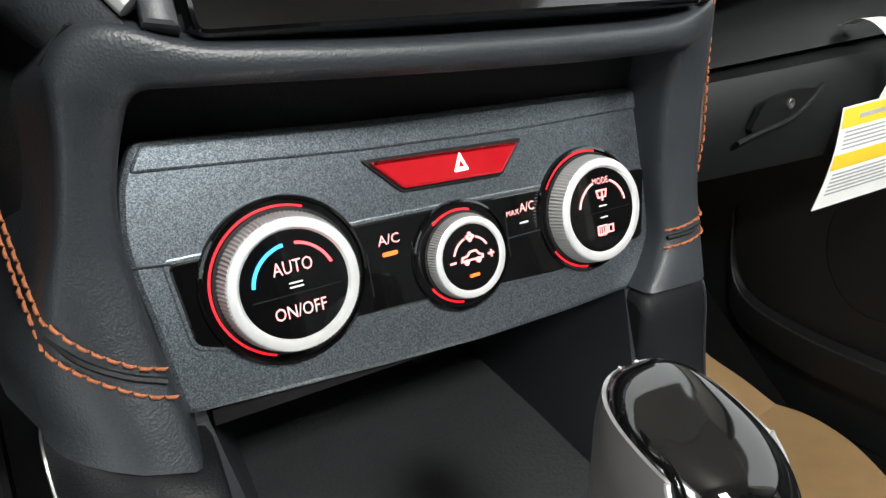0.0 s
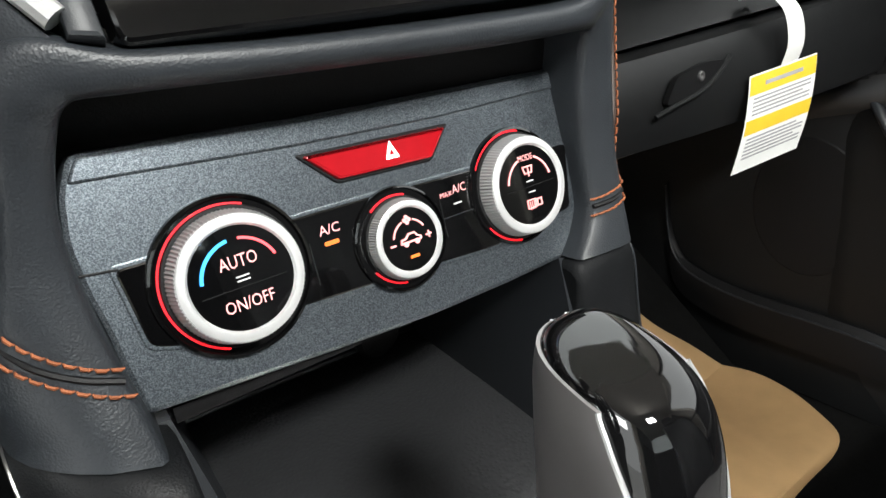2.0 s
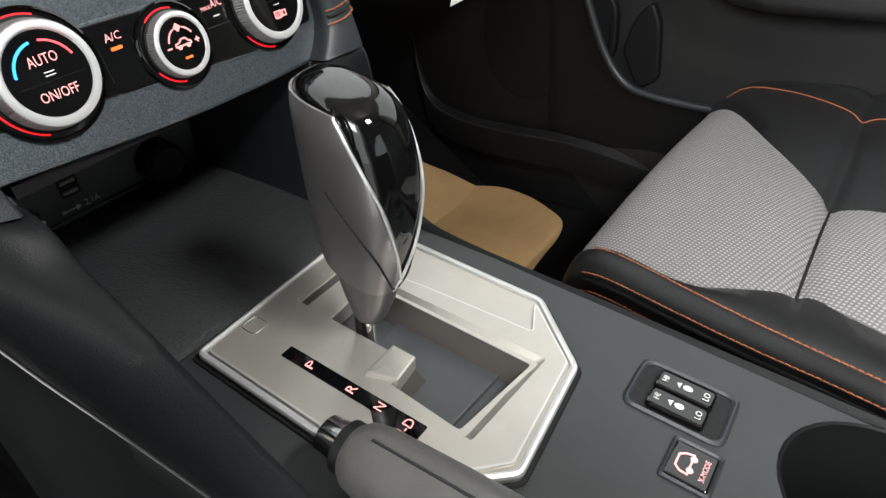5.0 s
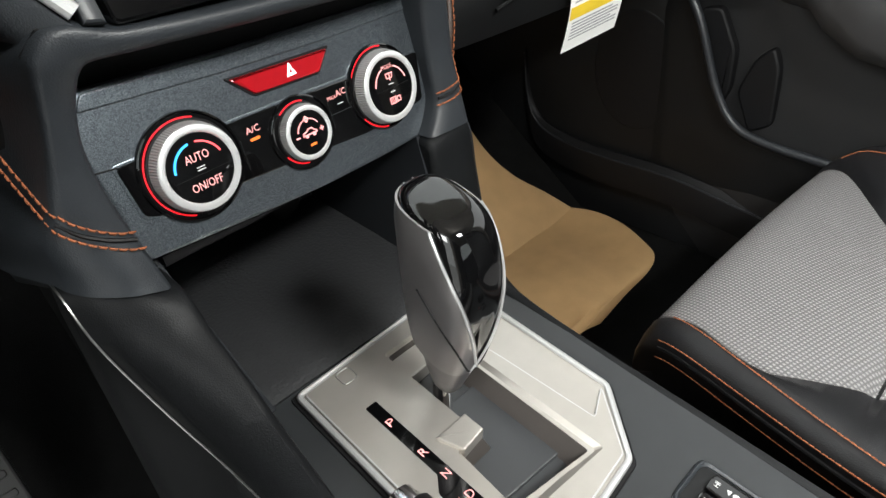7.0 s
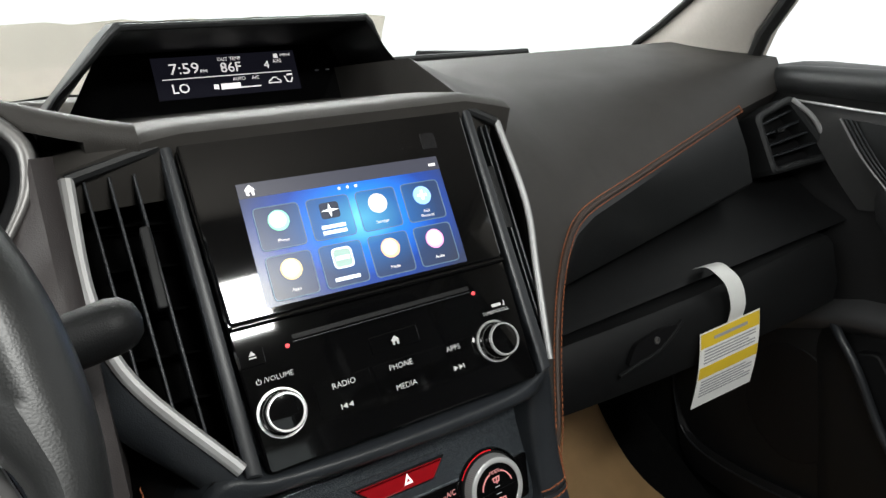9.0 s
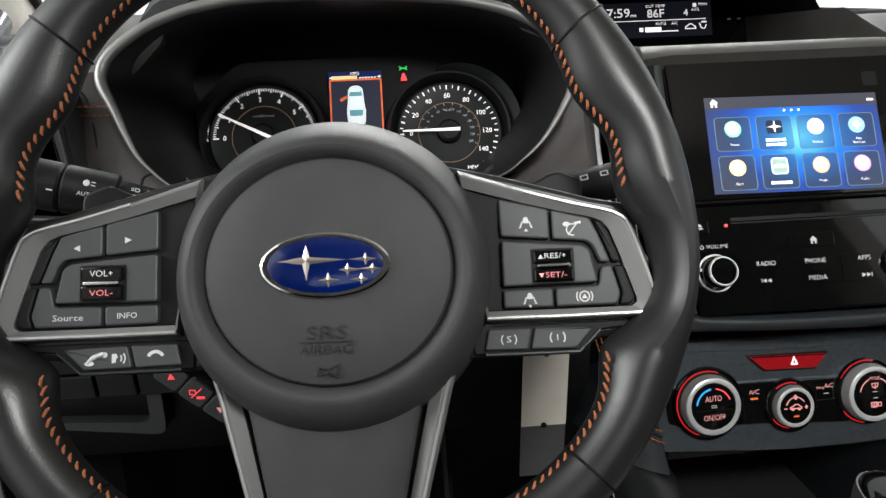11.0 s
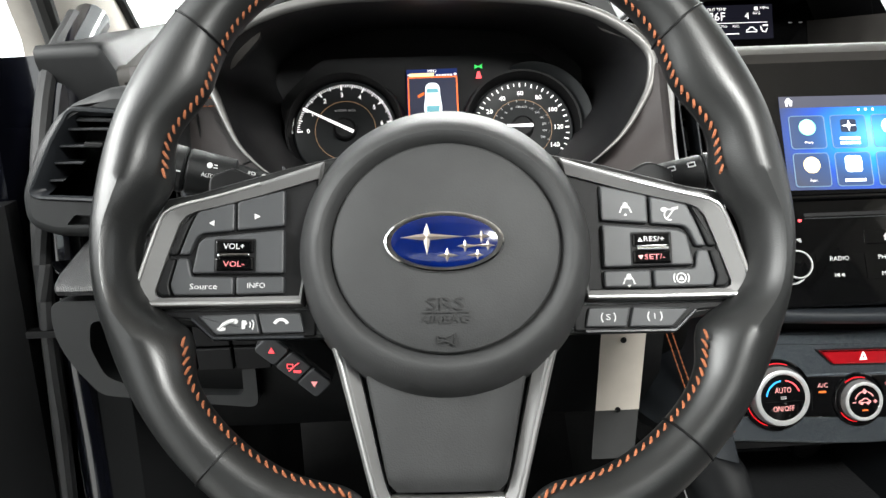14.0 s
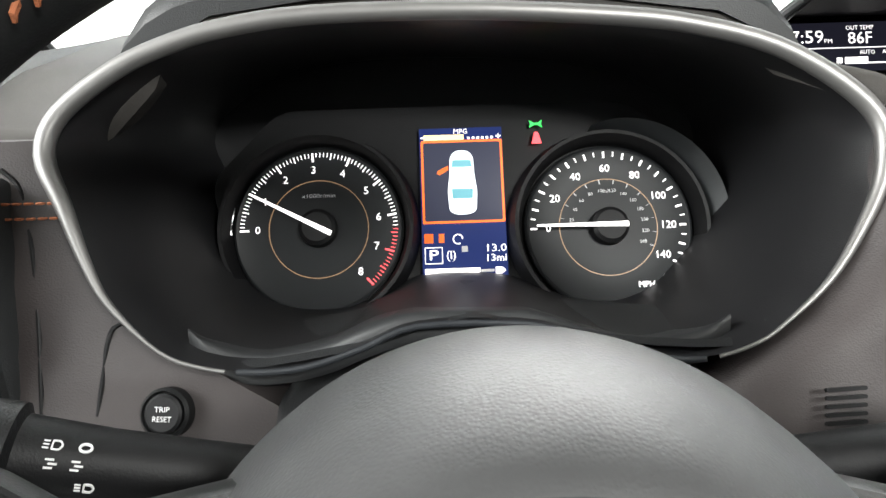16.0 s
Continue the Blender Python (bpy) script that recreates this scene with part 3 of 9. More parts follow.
def build_vent(side):
    """One of the tall vents beside the screen."""
    k = side
    t = thing("air_vent", (k * 0.125, 0.03, 0.66), "tall black centre air vent with bright silver outline", "air vent", "centre vents")
    wide = 0.152 if k < 0 else 0.124
    f = FAS
    outer = [(k * 0.1020, -0.0415), (k * (wide - 0.009), 0.020), (k * wide, 0.066), (k * (wide - 0.002), 0.128), (k * 0.100, 0.141)]
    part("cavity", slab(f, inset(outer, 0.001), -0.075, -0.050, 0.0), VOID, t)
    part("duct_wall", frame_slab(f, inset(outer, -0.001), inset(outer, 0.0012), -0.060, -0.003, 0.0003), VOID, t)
    path = smooth_path([f(u, v, 0.001) for u, v in outer[:4]], 8)
    # right trim takes a darker silver, to tone down its windscreen reflection
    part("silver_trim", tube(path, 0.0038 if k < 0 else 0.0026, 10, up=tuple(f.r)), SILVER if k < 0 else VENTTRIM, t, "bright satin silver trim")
    part("top_frame", tube([f(outer[3][0], outer[3][1], 0), f(outer[4][0], outer[4][1], 0.0)], 0.0035, 8), DASH, t)
    side_pts = [(k * 0.1010, -0.0465), (k * 0.0925, -0.0480), (k * 0.0962, 0.148), (k * 0.1025, 0.146)]
    part("pillar", slab(f, side_pts, -0.03, 0.0025, 0.0015), SATIN, t, "dark grey satin pillar strip")
    n = 3 if k < 0 else 2
    for i in range(n):
        u0 = 0.1030 + (wide - 0.012 - 0.1030) * (i + 0.9) / n
        low = -0.0430 + 0.0645 * (u0 - 0.1015) / (wide - 0.1105)
        part("slat", slab(f, [(k * (u0 - 0.0008), low), (k * (u0 + 0.0008), low + 0.0015), (k * (u0 + 0.0042), 0.128), (k * (u0 + 0.0026), 0.128)], -0.022, -0.003, 0.0006), SATIN, t)
    for i in range(5):
        v = 0.0 + 0.026 * i
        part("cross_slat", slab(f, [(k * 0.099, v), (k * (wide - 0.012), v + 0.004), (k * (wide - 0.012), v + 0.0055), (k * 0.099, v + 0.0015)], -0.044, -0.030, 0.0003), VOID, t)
    um = 0.0985 + (wide - 0.012 - 0.0985) * 0.5
    part("vent_tab", slab(f, rect(k * um, 0.074, 0.0055, 0.046, 0.002), -0.010, 0.0005, 0.001), HARD, t)
    return t


build_vent(-1)
build_vent(1)

# climate panel
HV = Face((-0.004, 0.0065, 0.575), 11.3, 3.0)


def rotary(parent, u, v, base, r, lift, arcs, name, label):
    """A rotary dial on a black dish; lift is the height of its silver ring."""
    f = HV.shift(u, v, 0)
    h = lambda x: 0.0030 + (x - 0.0046) * (lift - 0.0030) / 0.0114
    k = part(name, lathe(f, [(base, -0.004), (base, 0.0012), (base * 0.985, 0.0022), (base * 0.95, 0.0024), (base * 0.93, 0.0012), (base * 0.62, 0.0012), (0.002, 0.0012)], 64), GLOSS, parent, label)
    for a0, a1 in arcs:
        arc(f, 0, 0, r * 1.19, a0, a1, 0.0013, REDGLOW, k, 0.0019, "light_ring", 40, "glowing red ring")
    part("barrel", lathe(f, [(r * 1.20, 0.001), (r * 1.17, 0.0030), (r * 1.03, 0.0032), (0.002, 0.0032)], 64), BLACK, k)
    part("grip_ring", lathe(f, [(r * 1.04, h(0.0046)), (r * 1.125, h(0.0050)), (r * 1.12, h(0.0062)), (r * 1.06, h(0.0146))], 200, 0.0005), mat("knurled grip paint", (0.42, 0.42, 0.42), 0.5, 0.4, vary=0.06), k, "knurled silver grip")
    part("bezel_ring", lathe(f, [(r * 1.045, h(0.0144)), (r * 1.03, h(0.0152)), (r * 0.97, h(0.0160)), (r * 0.89, h(0.0158)), (r * 0.85, h(0.0144))], 64), KNOBSILVER, k, "satin silver ring")
    part("dial_face", lathe(f, [(r * 0.865, h(0.0136)), (r * 0.86, h(0.0146)), (r * 0.5, h(0.0149)), (0.0005, h(0.0149))], 56), GLOSS, k, "black dial with lit symbols")
    return k, f.shift(0, 0, h(0.0150))


def build_climate():
    t = thing("climate_panel", (-0.004, 0.02, 0.535), "flecked blue grey climate panel with three lit dials", "climate control")
    pts = [(-0.1040, 0.0518), (-0.1100, 0.0396), (-0.1126, 0.0254), (-0.1118, 0.0100), (-0.1099, -0.0025), (-0.1087, -0.0180), (-0.1068, -0.0338), (-0.0332, -0.0400), (0.0054, -0.0426), (0.0500, -0.0434), (0.0860, -0.0428), (0.0930, -0.0340), (0.0999, -0.0227), (0.1048, -0.0080), (0.1068, 0.0047), (0.1074, 0.0251), (0.1050, 0.0380), (0.1010, 0.0455), (0.0, 0.0472), (-0.0293, 0.0480)]
    part("panel", slab(HV, rounded(pts, 0.003, 2), -0.012, 0.0, 0.0022), FLAKE, t)
    ledge = [(-0.1065, 0.0426), (-0.0340, 0.0380), (0.0330, 0.0358), (0.1035, 0.0362), (0.0992, 0.0440), (-0.0290, 0.0464), (-0.1018, 0.0500)]
    part("upper_ledge", slab(HV, rounded(ledge, 0.002, 2), -0.001, 0.0010, 0.0009), FLAKE, t)
    strip = [(-0.1021, 0.0145), (-0.0992, -0.0125), (-0.0900, -0.0160), (-0.0488, -0.0182), (0.0181, -0.0225), (0.0455, -0.0246), (0.0945, -0.0205), (0.0992, 0.0098), (0.0430, 0.0112), (-0.0125, 0.0130)]
    part("strip_rim", slab(HV, rounded(inset(strip, -0.0016), 0.003), -0.004, 0.0004, 0.0008), FLAKE, t)
    part("black_strip", slab(HV, rounded(strip, 0.003), -0.004, 0.0009, 0.0008), GLOSS, t)
    part("step_line", slab(HV, [(-0.1120, 0.0152), (-0.1005, 0.0138), (-0.1005, 0.0147), (-0.1120, 0.0161)], 0, 0.0006, 0.0002), BLACK, t)
    part("step_line", slab(HV, [(0.0980, 0.0100), (0.1064, 0.0096), (0.1064, 0.0106), (0.0980, 0.0110)], 0, 0.0006, 0.0002), BLACK, t)
    # hazard button
    hz = [(-0.0206, 0.0218), (0.0222, 0.0202), (0.0328, 0.0320), (-0.0335, 0.0342)]
    hb = part("hazard_button", slab(HV, rounded(inset(hz, -0.0008), 0.002), -0.003, 0.0010, 0.0005), BLACK, t)
    part("hazard_lens", slab(HV, rounded(inset(hz, 0.0006), 0.0015), 0.0, 0.0030, 0.0012), REDLENS, hb, "red translucent button")
    part("triangle_mark", slab(HV, [(0.0005, 0.0248), (0.0068, 0.0248), (0.0036, 0.0318)], 0.0028, 0.0031, 0), WHITE, hb)
    part("triangle_core", slab(HV, [(0.0024, 0.0262), (0.0049, 0.0262), (0.0036, 0.0288)], 0.0031, 0.0033, 0), REDLENS, hb)
    # temperature dial
    k, f = rotary(t, -0.0674, 0.0008, 0.0284, 0.0206, 0.0112, ((68, 250),), "temperature_dial", "silver ringed temperature dial with blue and red arcs")
    writing("AUTO", f, 0, 0.0058, 0.0043, PINK, k, 0.0003, 0.0130)
    writing("ON/OFF", f, 0, -0.0085, 0.0042, PINK, k, 0.0003, 0.0170)
    bar(f, 0, -0.0006, 0.0045, 0.0005, PRINT, k, 0.0005)
    bar(f, 0, 0.0008, 0.0045, 0.0005, PRINT, k, 0.0005)
    bar(f, 0, -0.0028, 0.029, 0.0002, BLACK, k, 0.0005, "seam")
    arc(f, 0, 0, 0.0134, 98, 172, 0.0011, BLUELIT, k, 0.0005, "cold_arc")
    arc(f, 0, 0, 0.0134, 82, 20, 0.0009, REDLIT, k, 0.0005, "hot_arc")
    # fan dial
    k, f = rotary(t, -0.0004, -0.0068, 0.0214, 0.0146, 0.0085, ((72, 128), (212, 262)), "fan_dial", "small silver ringed fan dial")
    car = [(-0.005, -0.0012), (-0.0045, 0.0008), (-0.0022, 0.0012), (-0.0008, 0.0026), (0.0022, 0.0026), (0.0034, 0.0010), (0.0050, 0.0004), (0.0050, -0.0012)]
    part("recirculation_mark", frame_slab(f, car, inset(car, 0.0007), 0, 0.0005, 0.0001), PINK, k)
    for x in (-0.0026, 0.0026):
        part("recirculation_mark", slab(f, oval(x, -0.0014, 0.0011, n=12), 0, 0.0006, 0), PINK, k)
    arc(f, 0, 0, 0.0078, 108, 165, 0.0007, PINK, k, 0.0005, "fan_arc")
    arc(f, 0, 0, 0.0078, 72, 28, 0.0007, PINK, k, 0.0005, "fan_arc")
    for a in range(4):
        part("fan_mark", slab(f, oval(0.0011 * math.cos(math.pi / 2 * a), 0.0078 + 0.0011 * math.sin(math.pi / 2 * a), 0.00085, n=8), 0, 0.0005, 0), PINK, k)
    bar(f, -0.0084, -0.0005, 0.0026, 0.0007, PINK, k, 0.0005, "minus_mark")
    bar(f, 0.0084, -0.0002, 0.0028, 0.0007, PINK, k, 0.0005, "plus_mark")
    bar(f, 0.0084, -0.0002, 0.0007, 0.0028, PINK, k, 0.0006, "plus_mark")
    bar(f, 0, -0.0068, 0.0042, 0.0012, AMBER, k, 0.0006, "amber_lamp")
    # mode dial
    k, f = rotary(t, 0.0636, -0.0018, 0.0264, 0.0203, 0.0112, ((75, 150), (215, 262)), "mode_dial", "silver ringed airflow mode dial")
    writing("MODE", f, 0, 0.0120, 0.0026, PINK, k, 0.0001, 0.0085)
    arc(f, 0, 0, 0.0125, 112, 168, 0.0008, PINK, k, 0.0005, "mode_arc")
    arc(f, 0, 0, 0.0125, 68, 12, 0.0008, PINK, k, 0.0005, "mode_arc")
    scr = [(-0.0022, 0.0050), (0.0022, 0.0050), (0.0030, 0.0085), (-0.0030, 0.0085)]
    part("defrost_mark", frame_slab(f, scr, inset(scr, 0.0006), 0, 0.0005, 0.0001), PINK, k)
    bar(f, 0, 0.0058, 0.0006, 0.004, PINK, k, 0.0006, "defrost_mark")
    bar(f, 0, 0.0018, 0.0040, 0.0005, PRINT, k, 0.0005)
    bar(f, 0, -0.0030, 0.0040, 0.0005, PRINT, k, 0.0005)
    bar(f, 0, -0.0006, 0.028, 0.0002, BLACK, k, 0.0005, "seam")
    part("rear_defrost_mark", frame_slab(f, rect(-0.0012, -0.0082, 0.0052, 0.0040), rect(-0.0012, -0.0082, 0.0040, 0.0029), 0, 0.0005, 0.0001), PINK, k)
    for i in range(3):
        bar(f, -0.0024 + 0.0012 * i, -0.0088, 0.0004, 0.0036, PINK, k, 0.0006, "rear_defrost_mark")
    part("mirror_mark", frame_slab(f, rect(0.0034, -0.0083, 0.0030, 0.0034), rect(0.0034, -0.0083, 0.0019, 0.0023), 0, 0.0005, 0.0001), PINK, k)
    # strip buttons
    writing("A/C", HV, -0.0292, 0.0058, 0.0036, PINK, t, 0.0011, 0.0085)
    bar(HV, -0.0296, 0.0008, 0.0060, 0.0016, AMBER, t, 0.0012, "amber_lamp", r=0.0006)
    writing("A/C", HV, 0.0325, 0.0053, 0.0036, PINK, t, 0.0011, 0.0072)
    writing("MAX", HV, 0.0252, 0.0042, 0.0021, PINK, t, 0.0011, 0.0062)
    bar(HV, 0.0302, -0.0005, 0.0042, 0.0006, PRINT, t, 0.0012)
    bar(HV, 0.0300, -0.0052, 0.0170, 0.0004, SATIN, t, 0.0013, "seam")
    for u in (-0.0385, -0.0205, 0.0215, 0.0385):
        bar(HV, u, -0.0050, 0.0004, 0.016, BLACK, t, 0.0012, "seam")


build_climate()


def build_surround():
    t = thing("centre_stack_trim", (0, 0.0, 0.53), "dark grained centre stack surround with orange stitched seams", "car trim")
    # one frame: up beside the climate panel, across below the screen and down again; inner x z, outer x z, depth, widening of the side
    left = [(-0.1085, 0.5340, -0.1490, 0.5440, -0.0245, 1), (-0.1105, 0.548, -0.1490, 0.557, -0.0195, 1), (-0.1130, 0.565, -0.1475, 0.570, -0.014, 1), (-0.1158, 0.590, -0.1390, 0.590, -0.0085, 1), (-0.1156, 0.608, -0.1320, 0.609, -0.0075, 1), (-0.1125, 0.623, -0.1278, 0.626, -0.0085, 1), (-0.1090, 0.6340, -0.1258, 0.640, -0.012, 0.9), (-0.1068, 0.6390, -0.1240, 0.6490, -0.0150, 0.5), (-0.1040, 0.6414, -0.1165, 0.6580, -0.0165, 0.2), (-0.1000, 0.6418, -0.1060, 0.6592, -0.0175, 0)]
    band = [(-0.0920, 0.6414, -0.0940, 0.6548, -0.0180, 0), (-0.0800, 0.6410, -0.0805, 0.6524, -0.0188, 0), (-0.0350, 0.6390, -0.0350, 0.6494, -0.0195, 0), (0.0270, 0.6370, 0.0270, 0.6482, -0.0190, 0), (0.0660, 0.6366, 0.0670, 0.6484, -0.0170, 0), (0.0820, 0.6368, 0.0860, 0.6510, -0.0150, 0)]
    right = [(0.0900, 0.6362, 0.1020, 0.6560, -0.0115, 0.1), (0.0915, 0.6335, 0.1090, 0.6520, -0.0080, 0.1), (0.0925, 0.6270, 0.1130, 0.6380, -0.0045, 0.1), (0.0930, 0.6150, 0.1155, 0.6190, -0.0015, 0.1), (0.0940, 0.5950, 0.1168, 0.5965, -0.0005, 0.1), (0.0948, 0.5760, 0.1178, 0.5765, -0.0010, 0.1), (0.0945, 0.5560, 0.1190, 0.5560, -0.0040, 0.1), (0.0885, 0.5440, 0.1196, 0.5440, -0.0070, 0.1), (0.0800, 0.5345, 0.1200, 0.5335, -0.0095, 0.1)]
    stations = left + band + right
    a = smooth_path([(s[0], s[1], s[4]) for s in stations], 5)
    b = smooth_path([(s[2], s[3], s[5]) for s in stations], 5)

    def turned(i):
        """How far the outer edge lies behind the inner one at the foot."""
        return 0.022 * max(0.0, min(1.0, (0.590 - a[i].y) / 0.05))

    def face(i, q, lift=0.0):
        """A point on the front of the frame, q of the way from the inner to the outer edge."""
        p = Vector((a[i].x, 0, a[i].y)).lerp(Vector((b[i].x, 0, b[i].y)), q)
        back = 0.0055 * max(0.0, (q - 0.80) / 0.20) ** 2 + (turned(i) * q ** 2.2 if a[i].x < 0 else 0.0)
        return Vector((p.x, a[i].z - 0.0008 * math.sin(math.pi * q) + back - lift, p.z))

    rings = []
    for i in range(len(a)):
        inn, out = Vector((a[i].x, 0, a[i].y)), Vector((b[i].x, 0, b[i].y))
        d = (out - inn).normalized()
        y, w = a[i].z, max(0.0, b[i].z)
        yo = y + (turned(i) if inn.x < 0 else 0.0)
        Y = Vector((0, 1, 0))
        sx = -1 if inn.x < 0 else 1
        ring = [inn + Y * (y + 0.05) - d * 0.002, inn + Y * (y + 0.006), inn + d * 0.0008 + Y * (y + 0.002), inn + d * 0.003 + Y * (y + 0.0002)]
        ring += [face(i, q) for q in (0.4, 0.6, 0.75, 0.86, 0.93, 0.98)]
        ring += [out + d * 0.0008 + Y * (yo + 0.0105), out + Y * (yo + 0.04) + Vector((sx * 0.012 * w, 0, 0)), out + Y * (yo + 0.10) + Vector((sx * 0.026 * w, 0, 0))]
        rings.append(ring)
    part("frame", loft(rings), TRIM, t, "leather grained frame round the climate panel", 60)
    part("recess", loft([[(x, 0.016, 0.644), (x, 0.05, 0.644), (x, 0.05, 0.60), (x, 0.028, 0.60)] for x in (-0.114, 0.104)]), BLACK, t)
    # joint between the frame and the vent surround
    part("seam_groove", tube([face(5 * 7, 1.02, -0.002), face(5 * 8, 1.0, 0.0), face(5 * 9 - 2, 1.0, 0.0)], 0.0007, 6), BLACK, t)
    # stitched seams across the pads
    def at(z, side):
        ids = range(0, 5 * 6) if side < 0 else range(len(a) - 5 * 6, len(a))
        return min(ids, key=lambda i: abs(a[i].y - z))

    for zi, zo in ((0.5655, 0.5860), (0.5570, 0.5790)):
        pts = []
        for q in (0.03, 0.15, 0.3, 0.5, 0.7, 0.88, 0.97):
            p = face(at(zi + (zo - zi) * q ** 1.3, -1), q, 0.0007)
            p.z = zi + (zo - zi) * q ** 1.3
            pts.append(p)
        end = pts[-1]
        pts += [end + Vector((-0.0024, 0.010, 0.012)), end + Vector((-0.0060, 0.028, 0.034)), end + Vector((-0.0100, 0.048, 0.058))]
        part("stitching", stitches(smooth_path(pts, 6), 0.0042, 0.0036, 0.00060, 0, (-0.4, -0.9, 0)), ORANGE, t, "orange thread")
    for z in (0.5600, 0.5525):
        pts = []
        for q in (0.03, 0.25, 0.5, 0.72, 0.88, 0.97):
            p = face(at(z + 0.003 * q, 1), q, 0.0007)
            p.z = z + 0.0045 * q ** 3
            pts.append(p)
        end = pts[-1]
        pts += [end + Vector((0.0014, 0.0035, 0.006)), end + Vector((0.0022, 0.006, 0.016))]
        part("stitching", stitches(smooth_path(pts, 6), 0.0042, 0.0036, 0.00058, 0, (0.3, -0.95, 0)), ORANGE, t, "orange thread")
    for side, z0, z1 in ((-1, 0.5612, 0.5822), (1, 0.5563, 0.5600)):
        pts = []
        for q in (0.02, 0.3, 0.6, 0.9):
            z = z0 + (z1 - z0) * (q ** 1.3 if side < 0 else q ** 3)
            p = face(at(z, side), q, 0.0)
            p.z = z
            pts.append(p)
        part("seam_groove", tube(smooth_path(pts, 5), 0.0011, 6), BLACK, t)
    # frame outside the left vent's silver line
    line = [FAS(-0.1045, -0.0450, -0.001), FAS(-0.1450, 0.0185, 0.0), FAS(-0.1545, 0.066, 0.0), FAS(-0.1525, 0.130, 0.0)]
    out = [Vector((-0.0065, 0.0015, -0.003)), Vector((-0.009, 0.001, -0.004)), Vector((-0.0045, 0.002, 0.0)), Vector((-0.003, 0.002, 0.003))]
    a2 = smooth_path(line, 6)
    b2 = smooth_path([p + o for p, o in zip(line, out)], 6)
    c2 = smooth_path([p + o * 2.4 + Vector((0, 0.008, 0)) for p, o in zip(line, out)], 6)
    d2 = smooth_path([p + o * 3.2 + Vector((0, 0.06, 0)) for p, o in zip(line, out)], 6)
    part("vent_surround", sheet([a2, b2, c2, d2], 0.004, (0.3, -0.9, 0)), TRIM, t, "grained frame below the vent", 60)


build_surround()

# ---- console ----
CON = flat((0, -0.06, 0.424), 0.13)


